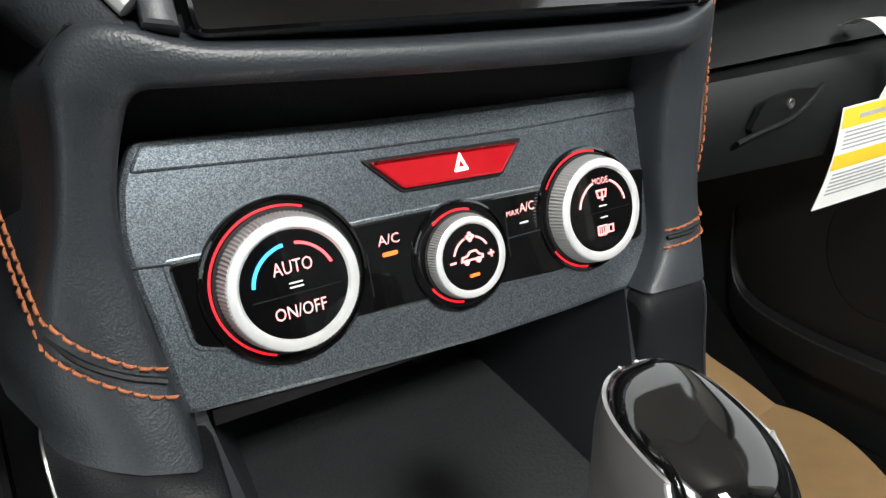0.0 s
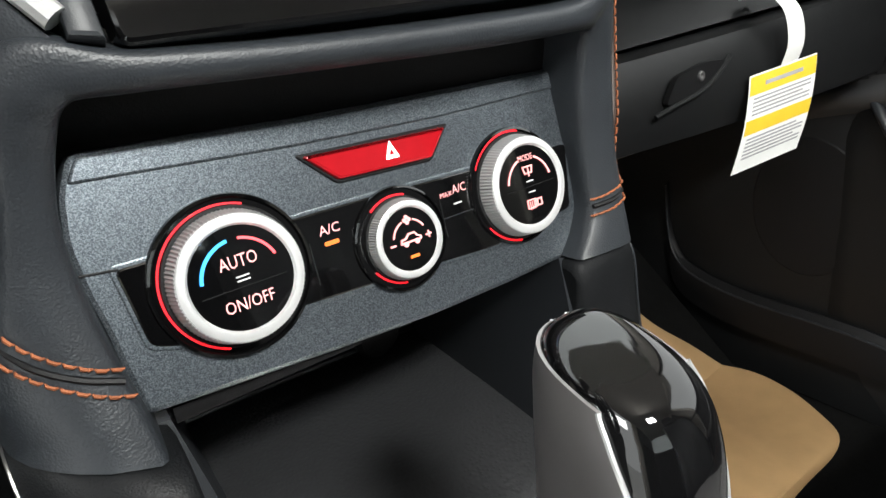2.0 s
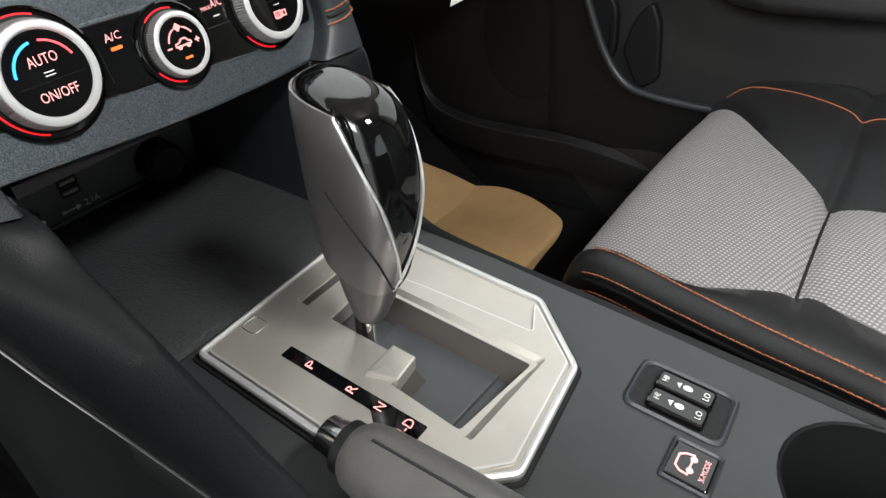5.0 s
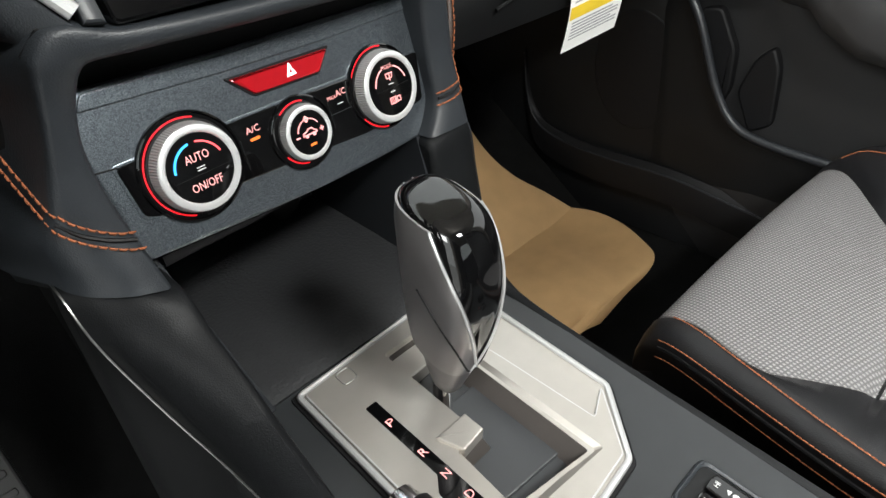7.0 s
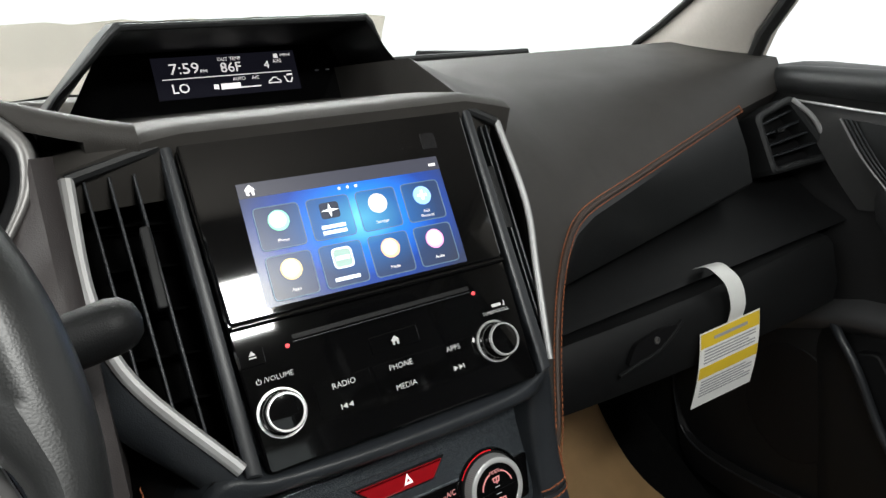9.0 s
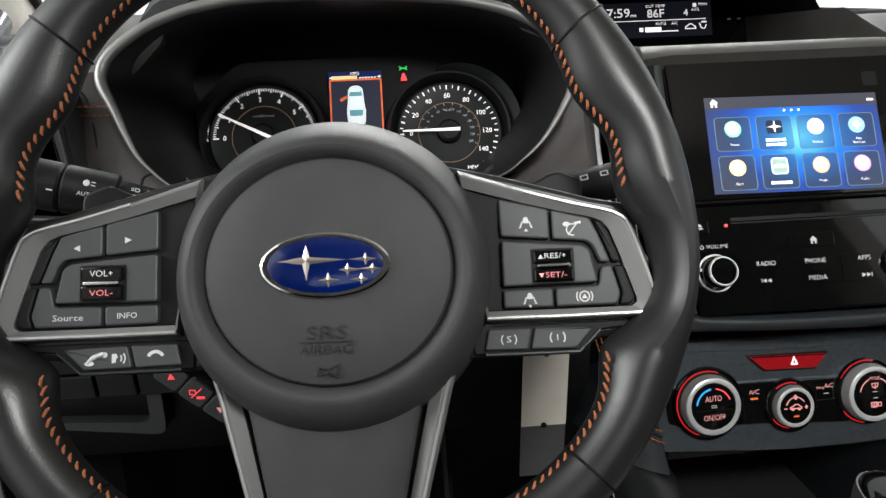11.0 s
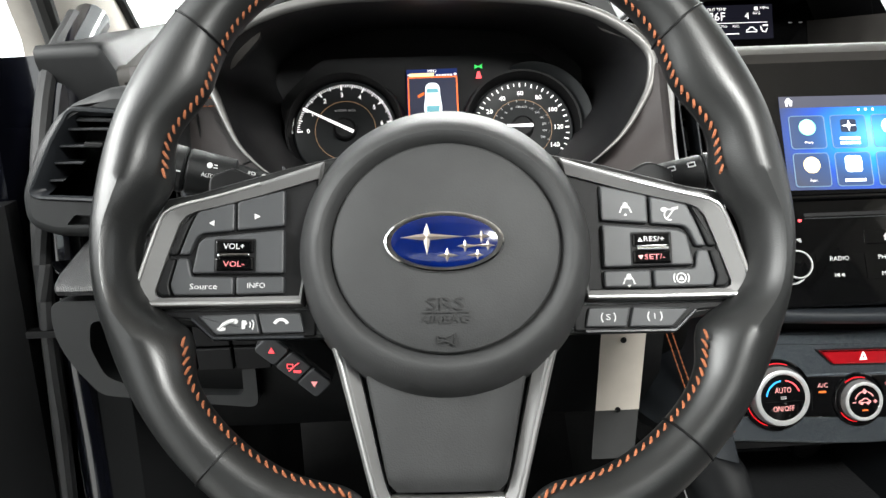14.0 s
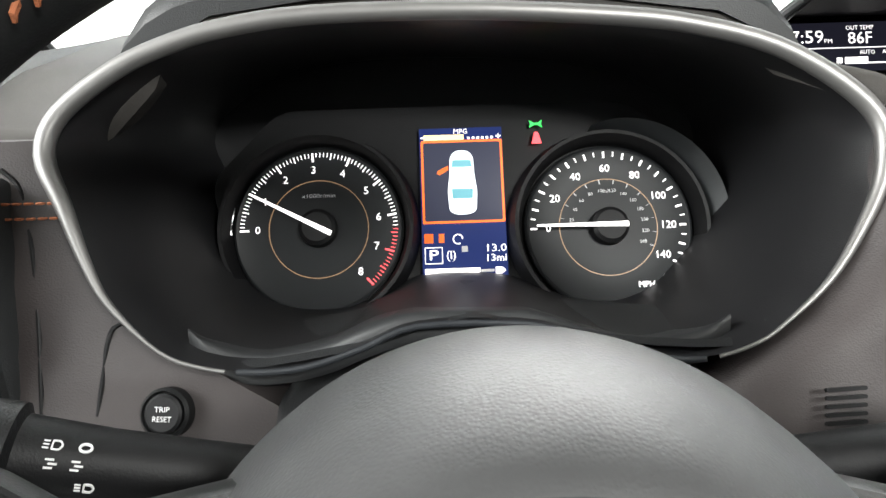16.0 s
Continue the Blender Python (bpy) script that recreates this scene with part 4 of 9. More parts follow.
def build_console():
    t = thing("centre_console", (0, -0.1, 0.04), "dark grey centre console with open tray and cup holder", "console")
    # top deck with holes for the shifter, switches and cup holder
    outer = [(-0.106, 0.033), (0.092, 0.033), (0.092, -0.08), (0.089, -0.22), (0.083, -0.50), (-0.106, -0.50), (-0.107, -0.08)]
    cup = oval(0.046, -0.283, 0.0415, 0.045, 36)
    gate = rounded([(-0.060, 0.020), (0.040, 0.022), (0.062, 0.0), (0.062, -0.095), (0.030, -0.128), (-0.030, -0.134), (-0.062, -0.10)], 0.004, 2)
    part("deck", holed(CON, outer, [gate, cup], -0.012, 0.0), mat("smooth deck plastic", (0.021, 0.0228, 0.0245), 0.40, vary=0.1, wear=0.05, grain=0.1, gscale=1600, spec=0.4), t, "smooth dark grey deck")
    part("cup_wall", loft([[CON(u, v, 0.0) for u, v in oval(0.046, -0.283, 0.0435, 0.047, 36)], [CON(u, v, 0.0012) for u, v in oval(0.046, -0.283, 0.0425, 0.046, 36)], [CON(u, v, 0.0) for u, v in cup], [CON(u, v, -0.07) for u, v in oval(0.046, -0.283, 0.037, 0.040, 36)]], cap0=False), HARD, t, "deep round cup holder")
    # side rails from the stack down to the deck: crest y z, then the seam above the side panel x y z
    rails = {
        -1: [(0.012, 0.5335, -0.1500, 0.030, 0.5440), (-0.022, 0.5320, -0.1500, 0.006, 0.5410), (-0.040, 0.5160, -0.1475, -0.008, 0.5160), (-0.068, 0.4990, -0.1370, -0.028, 0.4760), (-0.105, 0.4740, -0.1260, -0.052, 0.4420), (-0.140, 0.4520, -0.1190, -0.090, 0.4200), (-0.180, 0.4320, -0.1150, -0.140, 0.4040), (-0.230, 0.4160, -0.1130, -0.210, 0.3900), (-0.500, 0.3760, -0.1110, -0.500, 0.3480)],
        1: [(0.012, 0.5325, 0.1195, 0.016, 0.5325), (-0.008, 0.5315, 0.1198, -0.004, 0.5310), (-0.014, 0.5000, 0.1190, -0.010, 0.4950), (-0.024, 0.4600, 0.1170, -0.019, 0.4520), (-0.050, 0.4340, 0.1120, -0.040, 0.4180), (-0.090, 0.4215, 0.1060, -0.080, 0.4040), (-0.200, 0.4070, 0.1030, -0.195, 0.3880), (-0.500, 0.3680, 0.0990, -0.500, 0.3480)],
    }
    for k, table in rails.items():
        crest = smooth_path([(0, r[0], r[1]) for r in table], 6)
        foot = smooth_path([r[2:] for r in table], 6)
        rings, panel, seam = [], [], []
        for c, f in zip(crest, foot):
            y, z = c.y, c.z
            up = max(0.0, min(1.0, (z - 0.44) / 0.09))
            xi = -0.1035 if k < 0 else 0.0890 - 0.0115 * up
            top = Vector((xi + k * 0.005, y - 0.0015, z))
            bulge = Vector((k * 0.004, -0.004, 0.004)) * (1.0 if k < 0 else 0.25)
            rings.append([(xi, y + 0.004, min(z - 0.006, 0.44)), (xi, y, z - 0.005), (xi + k * 0.0015, y - 0.001, z - 0.0012), top, top.lerp(f, 0.25) + bulge * 0.8, top.lerp(f, 0.5) + bulge, top.lerp(f, 0.75) + bulge * 0.7, f, f + Vector((-k * 0.003, 0.003, -0.003)), Vector((xi + k * 0.004, f.y + 0.006, min(z - 0.02, f.z - 0.004)))])
            panel.append([f + Vector((-k * 0.004, 0.003, 0.0)), f + Vector((-k * 0.0005, 0.001, -0.0035)), f + Vector((k * 0.001, 0.004, -0.03)), Vector((f.x + k * 0.006, f.y + 0.01, 0.05)), Vector((f.x - k * 0.012, f.y + 0.01, 0.05))])
            seam.append(f + Vector((k * 0.0004, -0.0006, -0.0018)))
        # the stack's vinyl again, its colour darkened for the shade beside the console
        part("side_rail", loft(rings), mat("shaded rail vinyl", (0.0062, 0.0067, 0.0074), 0.54, grain=0.26, gscale=1300, kind="voronoi", vary=0.14, wear=0.07, spec=0.15), t, "leather grained side rail", 60)
        part("side_panel", loft(panel), HARD, t, "hard black side panel", 60)
        part("panel_seam", tube(seam, 0.0006, 6), SATIN if k > 0 else GUNMETAL, t)
    # tray
    w0, w1 = -0.1040, 0.0895
    rows = []
    for y, z in ((-0.026, 0.4285), (-0.022, 0.4300), (-0.012, 0.4325), (0.06, 0.4380), (0.150, 0.4420)):
        rows.append([(w0 + (w1 - w0) * i / 8, y, z) for i in range(9)])
    part("tray_mat", sheet(rows, 0.01), mat("ribbed rubber mat", (0.017, 0.0175, 0.019), 0.6, vary=0.15, grain=1.0, gscale=420, kind="voronoi"), t, "ribbed rubber tray mat")
    # paler colour makes up for light that is missing below the climate panel
    part("tray_back", loft([[(w0, 0.149, 0.43), (w1, 0.149, 0.43), (w1, 0.160, 0.43), (w0, 0.160, 0.43)], [(w0, 0.135, 0.53), (w1, 0.135, 0.53), (w1, 0.160, 0.53), (w0, 0.160, 0.53)]]), mat("lightened socket panel", (0.060, 0.062, 0.065), 0.4, vary=0.1, grain=0.1, gscale=1500), t, "grey panel with sockets")
    part("tray_edge", tube([(w0, 0.146, 0.4445), (w1, 0.146, 0.4445)], 0.002, 8), SATIN, t)
    part("tray_roof", loft([[(w0 + 0.002, -0.0, 0.532), (w1 - 0.002, 0.006, 0.532), (w1, 0.16, 0.532), (w0, 0.16, 0.532)], [(w0 + 0.002, -0.0, 0.538), (w1 - 0.002, 0.006, 0.538), (w1, 0.16, 0.538), (w0, 0.16, 0.538)]]), BLACK, t)
    for k, x in ((-1, w0), (1, w1)):
        lo, hi = (-0.083, -0.1035) if k < 0 else (0.0690, 0.0775)
        part("tray_wall", loft([[(lo, -0.030, z0), (x + k * 0.004, -0.030, z0), (x + k * 0.004, 0.16, z0), (lo, 0.16, z0)] if i == 0 else [(hi, 0.002, 0.5335), (x + k * 0.004, 0.002, 0.5335), (x + k * 0.004, 0.16, 0.5335), (hi, 0.16, 0.5335)] for i, z0 in enumerate((0.4285, 0.5335))]), SATIN, t, "smooth sloping tray wall")
    # sockets on the tray's back wall
    f = Face((-0.02, 0.1446, 0.458), -8.0)
    for v in (0.006, 0.0135):
        part("usb_port", frame_slab(f, rect(-0.0085, v, 0.0135, 0.0062, 0.001), rect(-0.0085, v, 0.0115, 0.0044, 0.0005), -0.001, 0.0014, 0.0003), HARD, t)
        part("usb_tongue", slab(f, rect(-0.0085, v - 0.0006, 0.0100, 0.0016), -0.001, 0.001, 0.0002), mat("pale plastic tongue", (0.35, 0.33, 0.30), 0.5, vary=0.05), t)
    part("aux_socket", lathe(f.shift(-0.036, 0.002), [(0.0040, 0), (0.0040, 0.0012), (0.003, 0.0015), (0.0022, 0.0002)], 20), SATIN, t)
    writing("2.1A", f, 0.0030, -0.0068, 0.0048, PRINT, t, 0.0006, 0.0110)
    bar(f, -0.0125, -0.0072, 0.0100, 0.0009, PRINT, t, 0.0006, "usb_mark")
    part("usb_mark", slab(f, [(-0.0085, -0.0094), (-0.0085, -0.0050), (-0.0050, -0.0072)], 0, 0.0006, 0), PRINT, t)
    part("usb_mark", slab(f, oval(-0.0175, -0.0072, 0.0015, n=10), 0, 0.0006, 0), PRINT, t)
    part("plug_mark", slab(f, oval(-0.0345, -0.0068, 0.0042, 0.0020, 14), 0, 0.0006, 0), PRINT, t)
    bar(f, -0.0405, -0.0082, 0.0060, 0.0009, PRINT, t, 0.0006, "plug_mark")
    part("power_socket_cap", lathe(f.shift(0.056, 0.001), [(0.016, 0), (0.016, 0.014), (0.013, 0.017), (0.001, 0.017)], 28), HARD, t, "round socket cap")


build_console()


def dense(prof, n):
    """The profile with n steps from row to row, smoothed."""
    a = smooth_path([r[:3] for r in prof], n)
    b = smooth_path([(r[3], r[4], 0) for r in prof], n)
    return [(p.x, p.y, p.z, q.x, q.y) for p, q in zip(a, b)]


def span(q):
    """Where the side shell begins and ends, in degrees, 0 at the side, 90 ahead, -90 behind."""
    return 70 + 15 * q, -96 + 80 * min(1.0, q * 1.05)


def build_shifter():
    t = thing("gear_selector", (0, -0.11, 0.41), "automatic gear selector with champagne metal plate and gloss black knob", "gear lever")
    outer = [(-0.071, 0.028), (0.046, 0.032), (0.071, 0.004), (0.071, -0.100), (0.036, -0.139), (-0.036, -0.146), (-0.073, -0.106)]
    hole = [(-0.011, 0.012), (0.024, 0.012), (0.024, -0.118), (-0.031, -0.110), (-0.028, -0.068), (-0.011, -0.068)]
    part("seal", frame_slab(CON, rounded(inset(outer, -0.0025), 0.003, 2), rounded(inset(outer, 0.004), 0.003, 2), -0.002, 0.0012, 0.0005), BLACK, t)
    bm = holed(CON, rounded(outer, 0.003, 2), [rounded(hole, 0.002, 2)], 0.0005, 0.0035)
    part("plate", bm, PLATE, t, "brushed champagne metal plate")
    part("plate_rim", tube([CON(u, v, 0.0038) for u, v in rounded(inset(outer, 0.0018), 0.003, 3)], 0.0020, 8, True, tuple(CON.n)), SILVER, t)
    part("gate_wall", loft([[CON(u, v, 0.0030) for u, v in rounded(hole, 0.002, 2)], [CON(u, v, -0.014) for u, v in rounded(inset(hole, 0.0065), 0.002, 2)]], cap0=False, cap1=False), mat("dark bronze plastic", (0.055, 0.048, 0.044), 0.4, vary=0.1), t, "dark sloped gate wall")
    cut = [(-0.0125, 0.0135), (0.0285, 0.0135), (0.0300, -0.1235), (-0.0345, -0.1185), (-0.0300, -0.0680), (-0.0125, -0.0680)]
    body = [(-0.0665, 0.0235), (0.0330, 0.0270), (0.0395, -0.0413), (0.0435, -0.1080), (0.0640, -0.0985), (0.0345, -0.1335), (-0.0330, -0.1400), (-0.0680, -0.1045)]
    part("raised_body", holed(CON, rounded(body, 0.002, 2), [rounded(cut, 0.002, 2)], 0.003, 0.0060), PLATE, t, "raised champagne metal body")
    part("body_edge", tube([CON(u, v, 0.0054) for u, v in rounded(inset(body, 0.0004), 0.002, 2)], 0.0007, 6, True, tuple(CON.n)), SILVER, t)
    part("gate_chamfer", loft([[CON(u, v, 0.0059) for u, v in rounded(cut, 0.002, 2)], [CON(u, v, 0.0012) for u, v in rounded(hole, 0.002, 2)]], cap0=False, cap1=False), PLATE, t, "light chamfer round the gate", 20)
    part("front_ledge", slab(CON, rounded([(-0.0105, 0.0115), (0.0235, 0.0115), (0.0235, -0.0060), (-0.0105, -0.0080)], 0.001, 2), -0.012, -0.0010, 0.001), PLATE, t, "light ledge ahead of the lever")
    part("gate_floor", slab(CON, rounded(inset(hole, -0.001), 0.002, 2), -0.022, -0.013, 0.0), mat("gate cover plastic", (0.035, 0.037, 0.040), 0.4, vary=0.1, grain=0.1), t, "dark sliding gate cover")
    part("gate_cover", slab(CON, rounded([(-0.009, -0.034), (0.021, -0.034), (0.021, -0.103), (-0.024, -0.100), (-0.023, -0.066), (-0.009, -0.066)], 0.002, 2), -0.013, -0.0105, 0.001), mat("gate cover plastic", (0.035, 0.037, 0.040), 0.4), t)
    part("gate_step", slab(CON, rounded([(-0.033, -0.054), (-0.0095, -0.054), (-0.0095, -0.069), (-0.027, -0.071)], 0.001, 2), 0.0, 0.0086, 0.001), PLATE, t)
    strip = [(-0.0475, -0.010), (-0.0395, -0.010), (-0.0395, -0.098), (-0.0565, -0.098), (-0.0545, -0.078), (-0.0475, -0.070)]
    st = part("position_window", slab(CON, rounded(strip, 0.001, 2), 0.005, 0.0064, 0.0004), GLOSS, t, "black window with lit gear letters")
    for s, u, v in (("P", -0.0437, -0.028), ("R", -0.0437, -0.055), ("N", -0.0437, -0.073), ("M-D", -0.0472, -0.090)):
        f2 = CON.shift(u, v, 0.0064, 0)
        writing(s, f2, 0, 0, 0.0052, PINK, st, 0.0003, 0.0045 if len(s) == 1 else 0.0125)
    part("shift_lock_cover", frame_slab(CON, rect(-0.040, 0.017, 0.011, 0.011, 0.003), rect(-0.040, 0.017, 0.0098, 0.0098, 0.0026), 0.005, 0.0065, 0.0003), GUNMETAL, t)
    # lever: chrome rod, grey neck, knob
    part("rod", tube([(-0.0052, -0.093, 0.398), (-0.0052, -0.0965, 0.437)], 0.0036, 14), CHROME, t, "chrome rod")
    part("rod_sleeve", tube([(-0.0092, -0.090, 0.398), (-0.0092, -0.0930, 0.436)], 0.0028, 12), BLACK, t)

    def foot(z):
        """The lever's lean to the side, nought at the top."""
        return -0.0065 * max(0.0, min(1.0, (0.552 - z) / 0.09)) ** 0.8

    def ring(p, a, b, lean=0.0, pw=2.6, n=40):
        out = []
        p = Vector(p) + Vector((foot(p[2]), 0, 0))
        for i in range(n):
            c, s = math.cos(2 * math.pi * i / n), math.sin(2 * math.pi * i / n)
            x, y = a * abs(c) ** (2 / pw) * (1 if c >= 0 else -1), b * abs(s) ** (2 / pw) * (1 if s >= 0 else -1)
            out.append(Vector(p) + Vector((x, y, y * lean)))
        return out

    neck = [ring((0.0016, -0.097, 0.4340), 0.0062, 0.0072), ring((0.0016, -0.0975, 0.4360), 0.0074, 0.0086, 0.1), ring((0.001, -0.100, 0.4500), 0.0104, 0.0122, 0.3), ring((0.0, -0.104, 0.4735), 0.0148, 0.0178, 0.45)]
    part("neck", loft(neck), mat("dark lever paint", (0.20, 0.19, 0.19), 0.36, 0.8, vary=0.06, vscale=50, wear=0.05), t, "tapered satin grey neck", 60)
    part("collar", tube(ring((-0.001, -0.104, 0.4738), 0.0151, 0.0181, 0.45), 0.0007, 6, True), BLACK, t)
    prof = [(0.473, -0.104, 0.0147, 0.0176, 0.45), (0.480, -0.105, 0.0160, 0.0197, 0.42), (0.500, -0.108, 0.0182, 0.0238, 0.32), (0.522, -0.110, 0.0196, 0.0262, 0.24), (0.540, -0.109, 0.0198, 0.0258, 0.24), (0.551, -0.107, 0.0190, 0.0245, 0.26), (0.558, -0.1055, 0.0172, 0.0222, 0.28), (0.5615, -0.105, 0.0140, 0.0185, 0.29), (0.5628, -0.105, 0.0100, 0.0130, 0.29), (0.5632, -0.105, 0.0030, 0.0040, 0.29)]
    kn = part("knob", loft([ring((-0.002, y, z), a, b, ln, n=64) for z, y, a, b, ln in dense(prof, 5)]), GLOSS, t, "gloss black knob", 60)
    for k in (-1, 1):
        rows = []
        levels = dense(prof[:7], 5)
        for z, y, a, b, ln in levels:
            q = max(0.0, (z - 0.473) / 0.088)
            a0, a1 = span(q)
            row = []
            for j in range(25):
                w = radians(a0 + (a1 - a0) * j / 24)
                c, s = math.cos(w) * k, math.sin(w)
                e = 2 / 2.6
                x, v = (a + 0.0010) * abs(c) ** e * (1 if c >= 0 else -1), (b + 0.0010) * abs(s) ** e * (1 if s >= 0 else -1)
                row.append(Vector((-0.002 + x + foot(z), y + v, z + v * ln)))
            rows.append(row)
        sh = part("side_shell", sheet(rows, 0.0018, (k, 0, 0)), LEVER, kn, "satin silver side shell", 60)
        part("bright_edge", tube([r[-1] for r in rows], 0.0008, 6), SILVER, sh)
        part("bright_edge", tube([r[0] for r in rows], 0.0006, 6), SILVER, sh)
        crease = []
        for r, (z, y, a, b, ln) in zip(rows, levels):
            q = max(0.0, (z - 0.473) / 0.088)
            if q < 0.62:
                crease.append(r[min(24, int(23 - 15 * q))] + Vector((k * 0.0002, 0, 0)))
        part("crease", tube(smooth_path(crease[::3], 4), 0.0006, 6), BLACK, sh)


build_shifter()


def build_handbrake():
    t = thing("parking_brake", (-0.086, -0.25, 0.40), "leather wrapped parking brake lever with chrome button", "parking brake")
    a, b = Vector((-0.0785, -0.151, 0.4385)), Vector((-0.080, -0.40, 0.4200))
    d = (b - a).normalized()
    pts = [a + d * s for s in (0, 0.004, 0.012, 0.05, 0.12, 0.25)]
    part("grip", tube(pts, [0.0115, 0.0145, 0.0160, 0.0174, 0.0186, 0.0195], 24), mat("grey brake leather", (0.060, 0.058, 0.056), 0.46, grain=0.3, gscale=1000, kind="voronoi", vary=0.12, wear=0.05, spec=0.45), t, "grey leather grip")
    part("button", tube([a - d * 0.016, a - d * 0.0145, a - d * 0.006, a + d * 0.002], [0.0070, 0.0090, 0.0096, 0.0096], 24), CHROME, t, "chrome release button")
    part("ferrule", tube([a - d * 0.004, a + d * 0.002], 0.0118, 24), BLACK, t)
    part("seam", tube([p + Vector((0.0, 0, 0)) + d.cross(Vector((1, 0, 0))).normalized() * r for p, r in zip(pts[2:], (0.0158, 0.0172, 0.0184, 0.0193))], 0.0008, 6), SEATHIDE, t)
    part("boot", loft([[(-0.115, -0.44, 0.378), (-0.060, -0.44, 0.378), (-0.060, -0.34, 0.392), (-0.115, -0.34, 0.392)], [(-0.100, -0.42, 0.41), (-0.064, -0.42, 0.41), (-0.064, -0.38, 0.41), (-0.100, -0.38, 0.41)]]), SEATHIDE, t)


build_handbrake()


def build_switches():
    t = thing("seat_heater_switch", (0.048, -0.25, 0.395), "pair of black seat heater rockers with lit lettering", "switch")
    f = flat(CON(0.0480, -0.1890, 0.0), 0.13)
    part("bezel", frame_slab(f, rounded(rect(0.001, 0, 0.035, 0.050), 0.006, 4), rounded(rect(0.001, 0, 0.030, 0.044), 0.005, 4), -0.002, 0.0022, 0.0012), TRIM, t)
    part("well", slab(f, rounded(rect(0, 0, 0.030, 0.051), 0.005, 4), -0.004, 0.0004, 0), HARD, t)
    for u in (-0.0066, 0.0066):
        r = part("rocker", slab(f, rounded(rect(u, 0, 0.0122, 0.029), 0.003, 3), 0, 0.0042, 0.0014), GLOSS, t)
        for s, v in (("HI", 0.0102), ("LO", -0.0102)):
            writing(s, f.shift(u, v, 0.0043), 0, 0, 0.0030, PRINT, r, 0.0003)
        part("seat_mark", slab(f, oval(u, -0.0008, 0.0016, 0.0024, 12), 0.0042, 0.0046, 0), PRINT, r)
        part("seat_mark", slab(f, [(u - 0.0018, 0.0030), (u + 0.0016, 0.0026), (u + 0.0008, 0.0050)], 0.0042, 0.0046, 0), PRINT, r)
    t2 = thing("drive_mode_button", (0.011, -0.265, 0.395), "square black drive mode button with lit red lettering", "switch")
    f = flat(CON(0.0150, -0.2052, 0.0), 0.13)
    part("bezel", frame_slab(f, rounded(rect(0, 0, 0.025, 0.024), 0.002, 3), rounded(rect(0, 0, 0.021, 0.020), 0.0015, 3), -0.002, 0.002, 0.001), TRIM, t2)
    b = part("button", slab(f, rect(0, 0, 0.0205, 0.0195, 0.001), -0.001, 0.0014, 0.0008), GLOSS, t2)
    writing("X-MODE", f.shift(0.0, -0.0015, 0.0015), 0, -0.0045, 0.0026, PINK, b, 0.0002, 0.0125)
    car = [(-0.0065, -0.003), (-0.0062, 0.001), (-0.004, 0.004), (0.003, 0.004), (0.0052, 0.0012), (0.006, -0.003)]
    g = f.shift(0.0, 0.003, 0.0015)
    part("car_mark", frame_slab(g, car, inset(car, 0.0009), 0, 0.0004, 0.0001), PINK, b)
    for x in (-0.0035, 0.0032):
        part("car_mark", slab(g, oval(x, -0.003, 0.0016, n=12), 0, 0.0005, 0), PINK, b)


build_switches()

# ---- steering wheel ----
WH = Face((-0.3297, -0.1565, 0.7409), 19.5, 0.0, 1.2)


class Spoke(Face):
    """A spoke's plane, rising from the hub to the rim."""

    def __init__(self, f):
        self.o, self.r, self.v, self.n = f.o, f.r, f.v, f.n

    def __call__(self, u, v, n=0.0):
        rise = 0.05 * max(0.0, abs(u) - 0.066)
        k = 1 + (0.004 - rise) / 0.33
        return self.o + self.r * u * k + self.v * v * k + self.n * (n + rise)


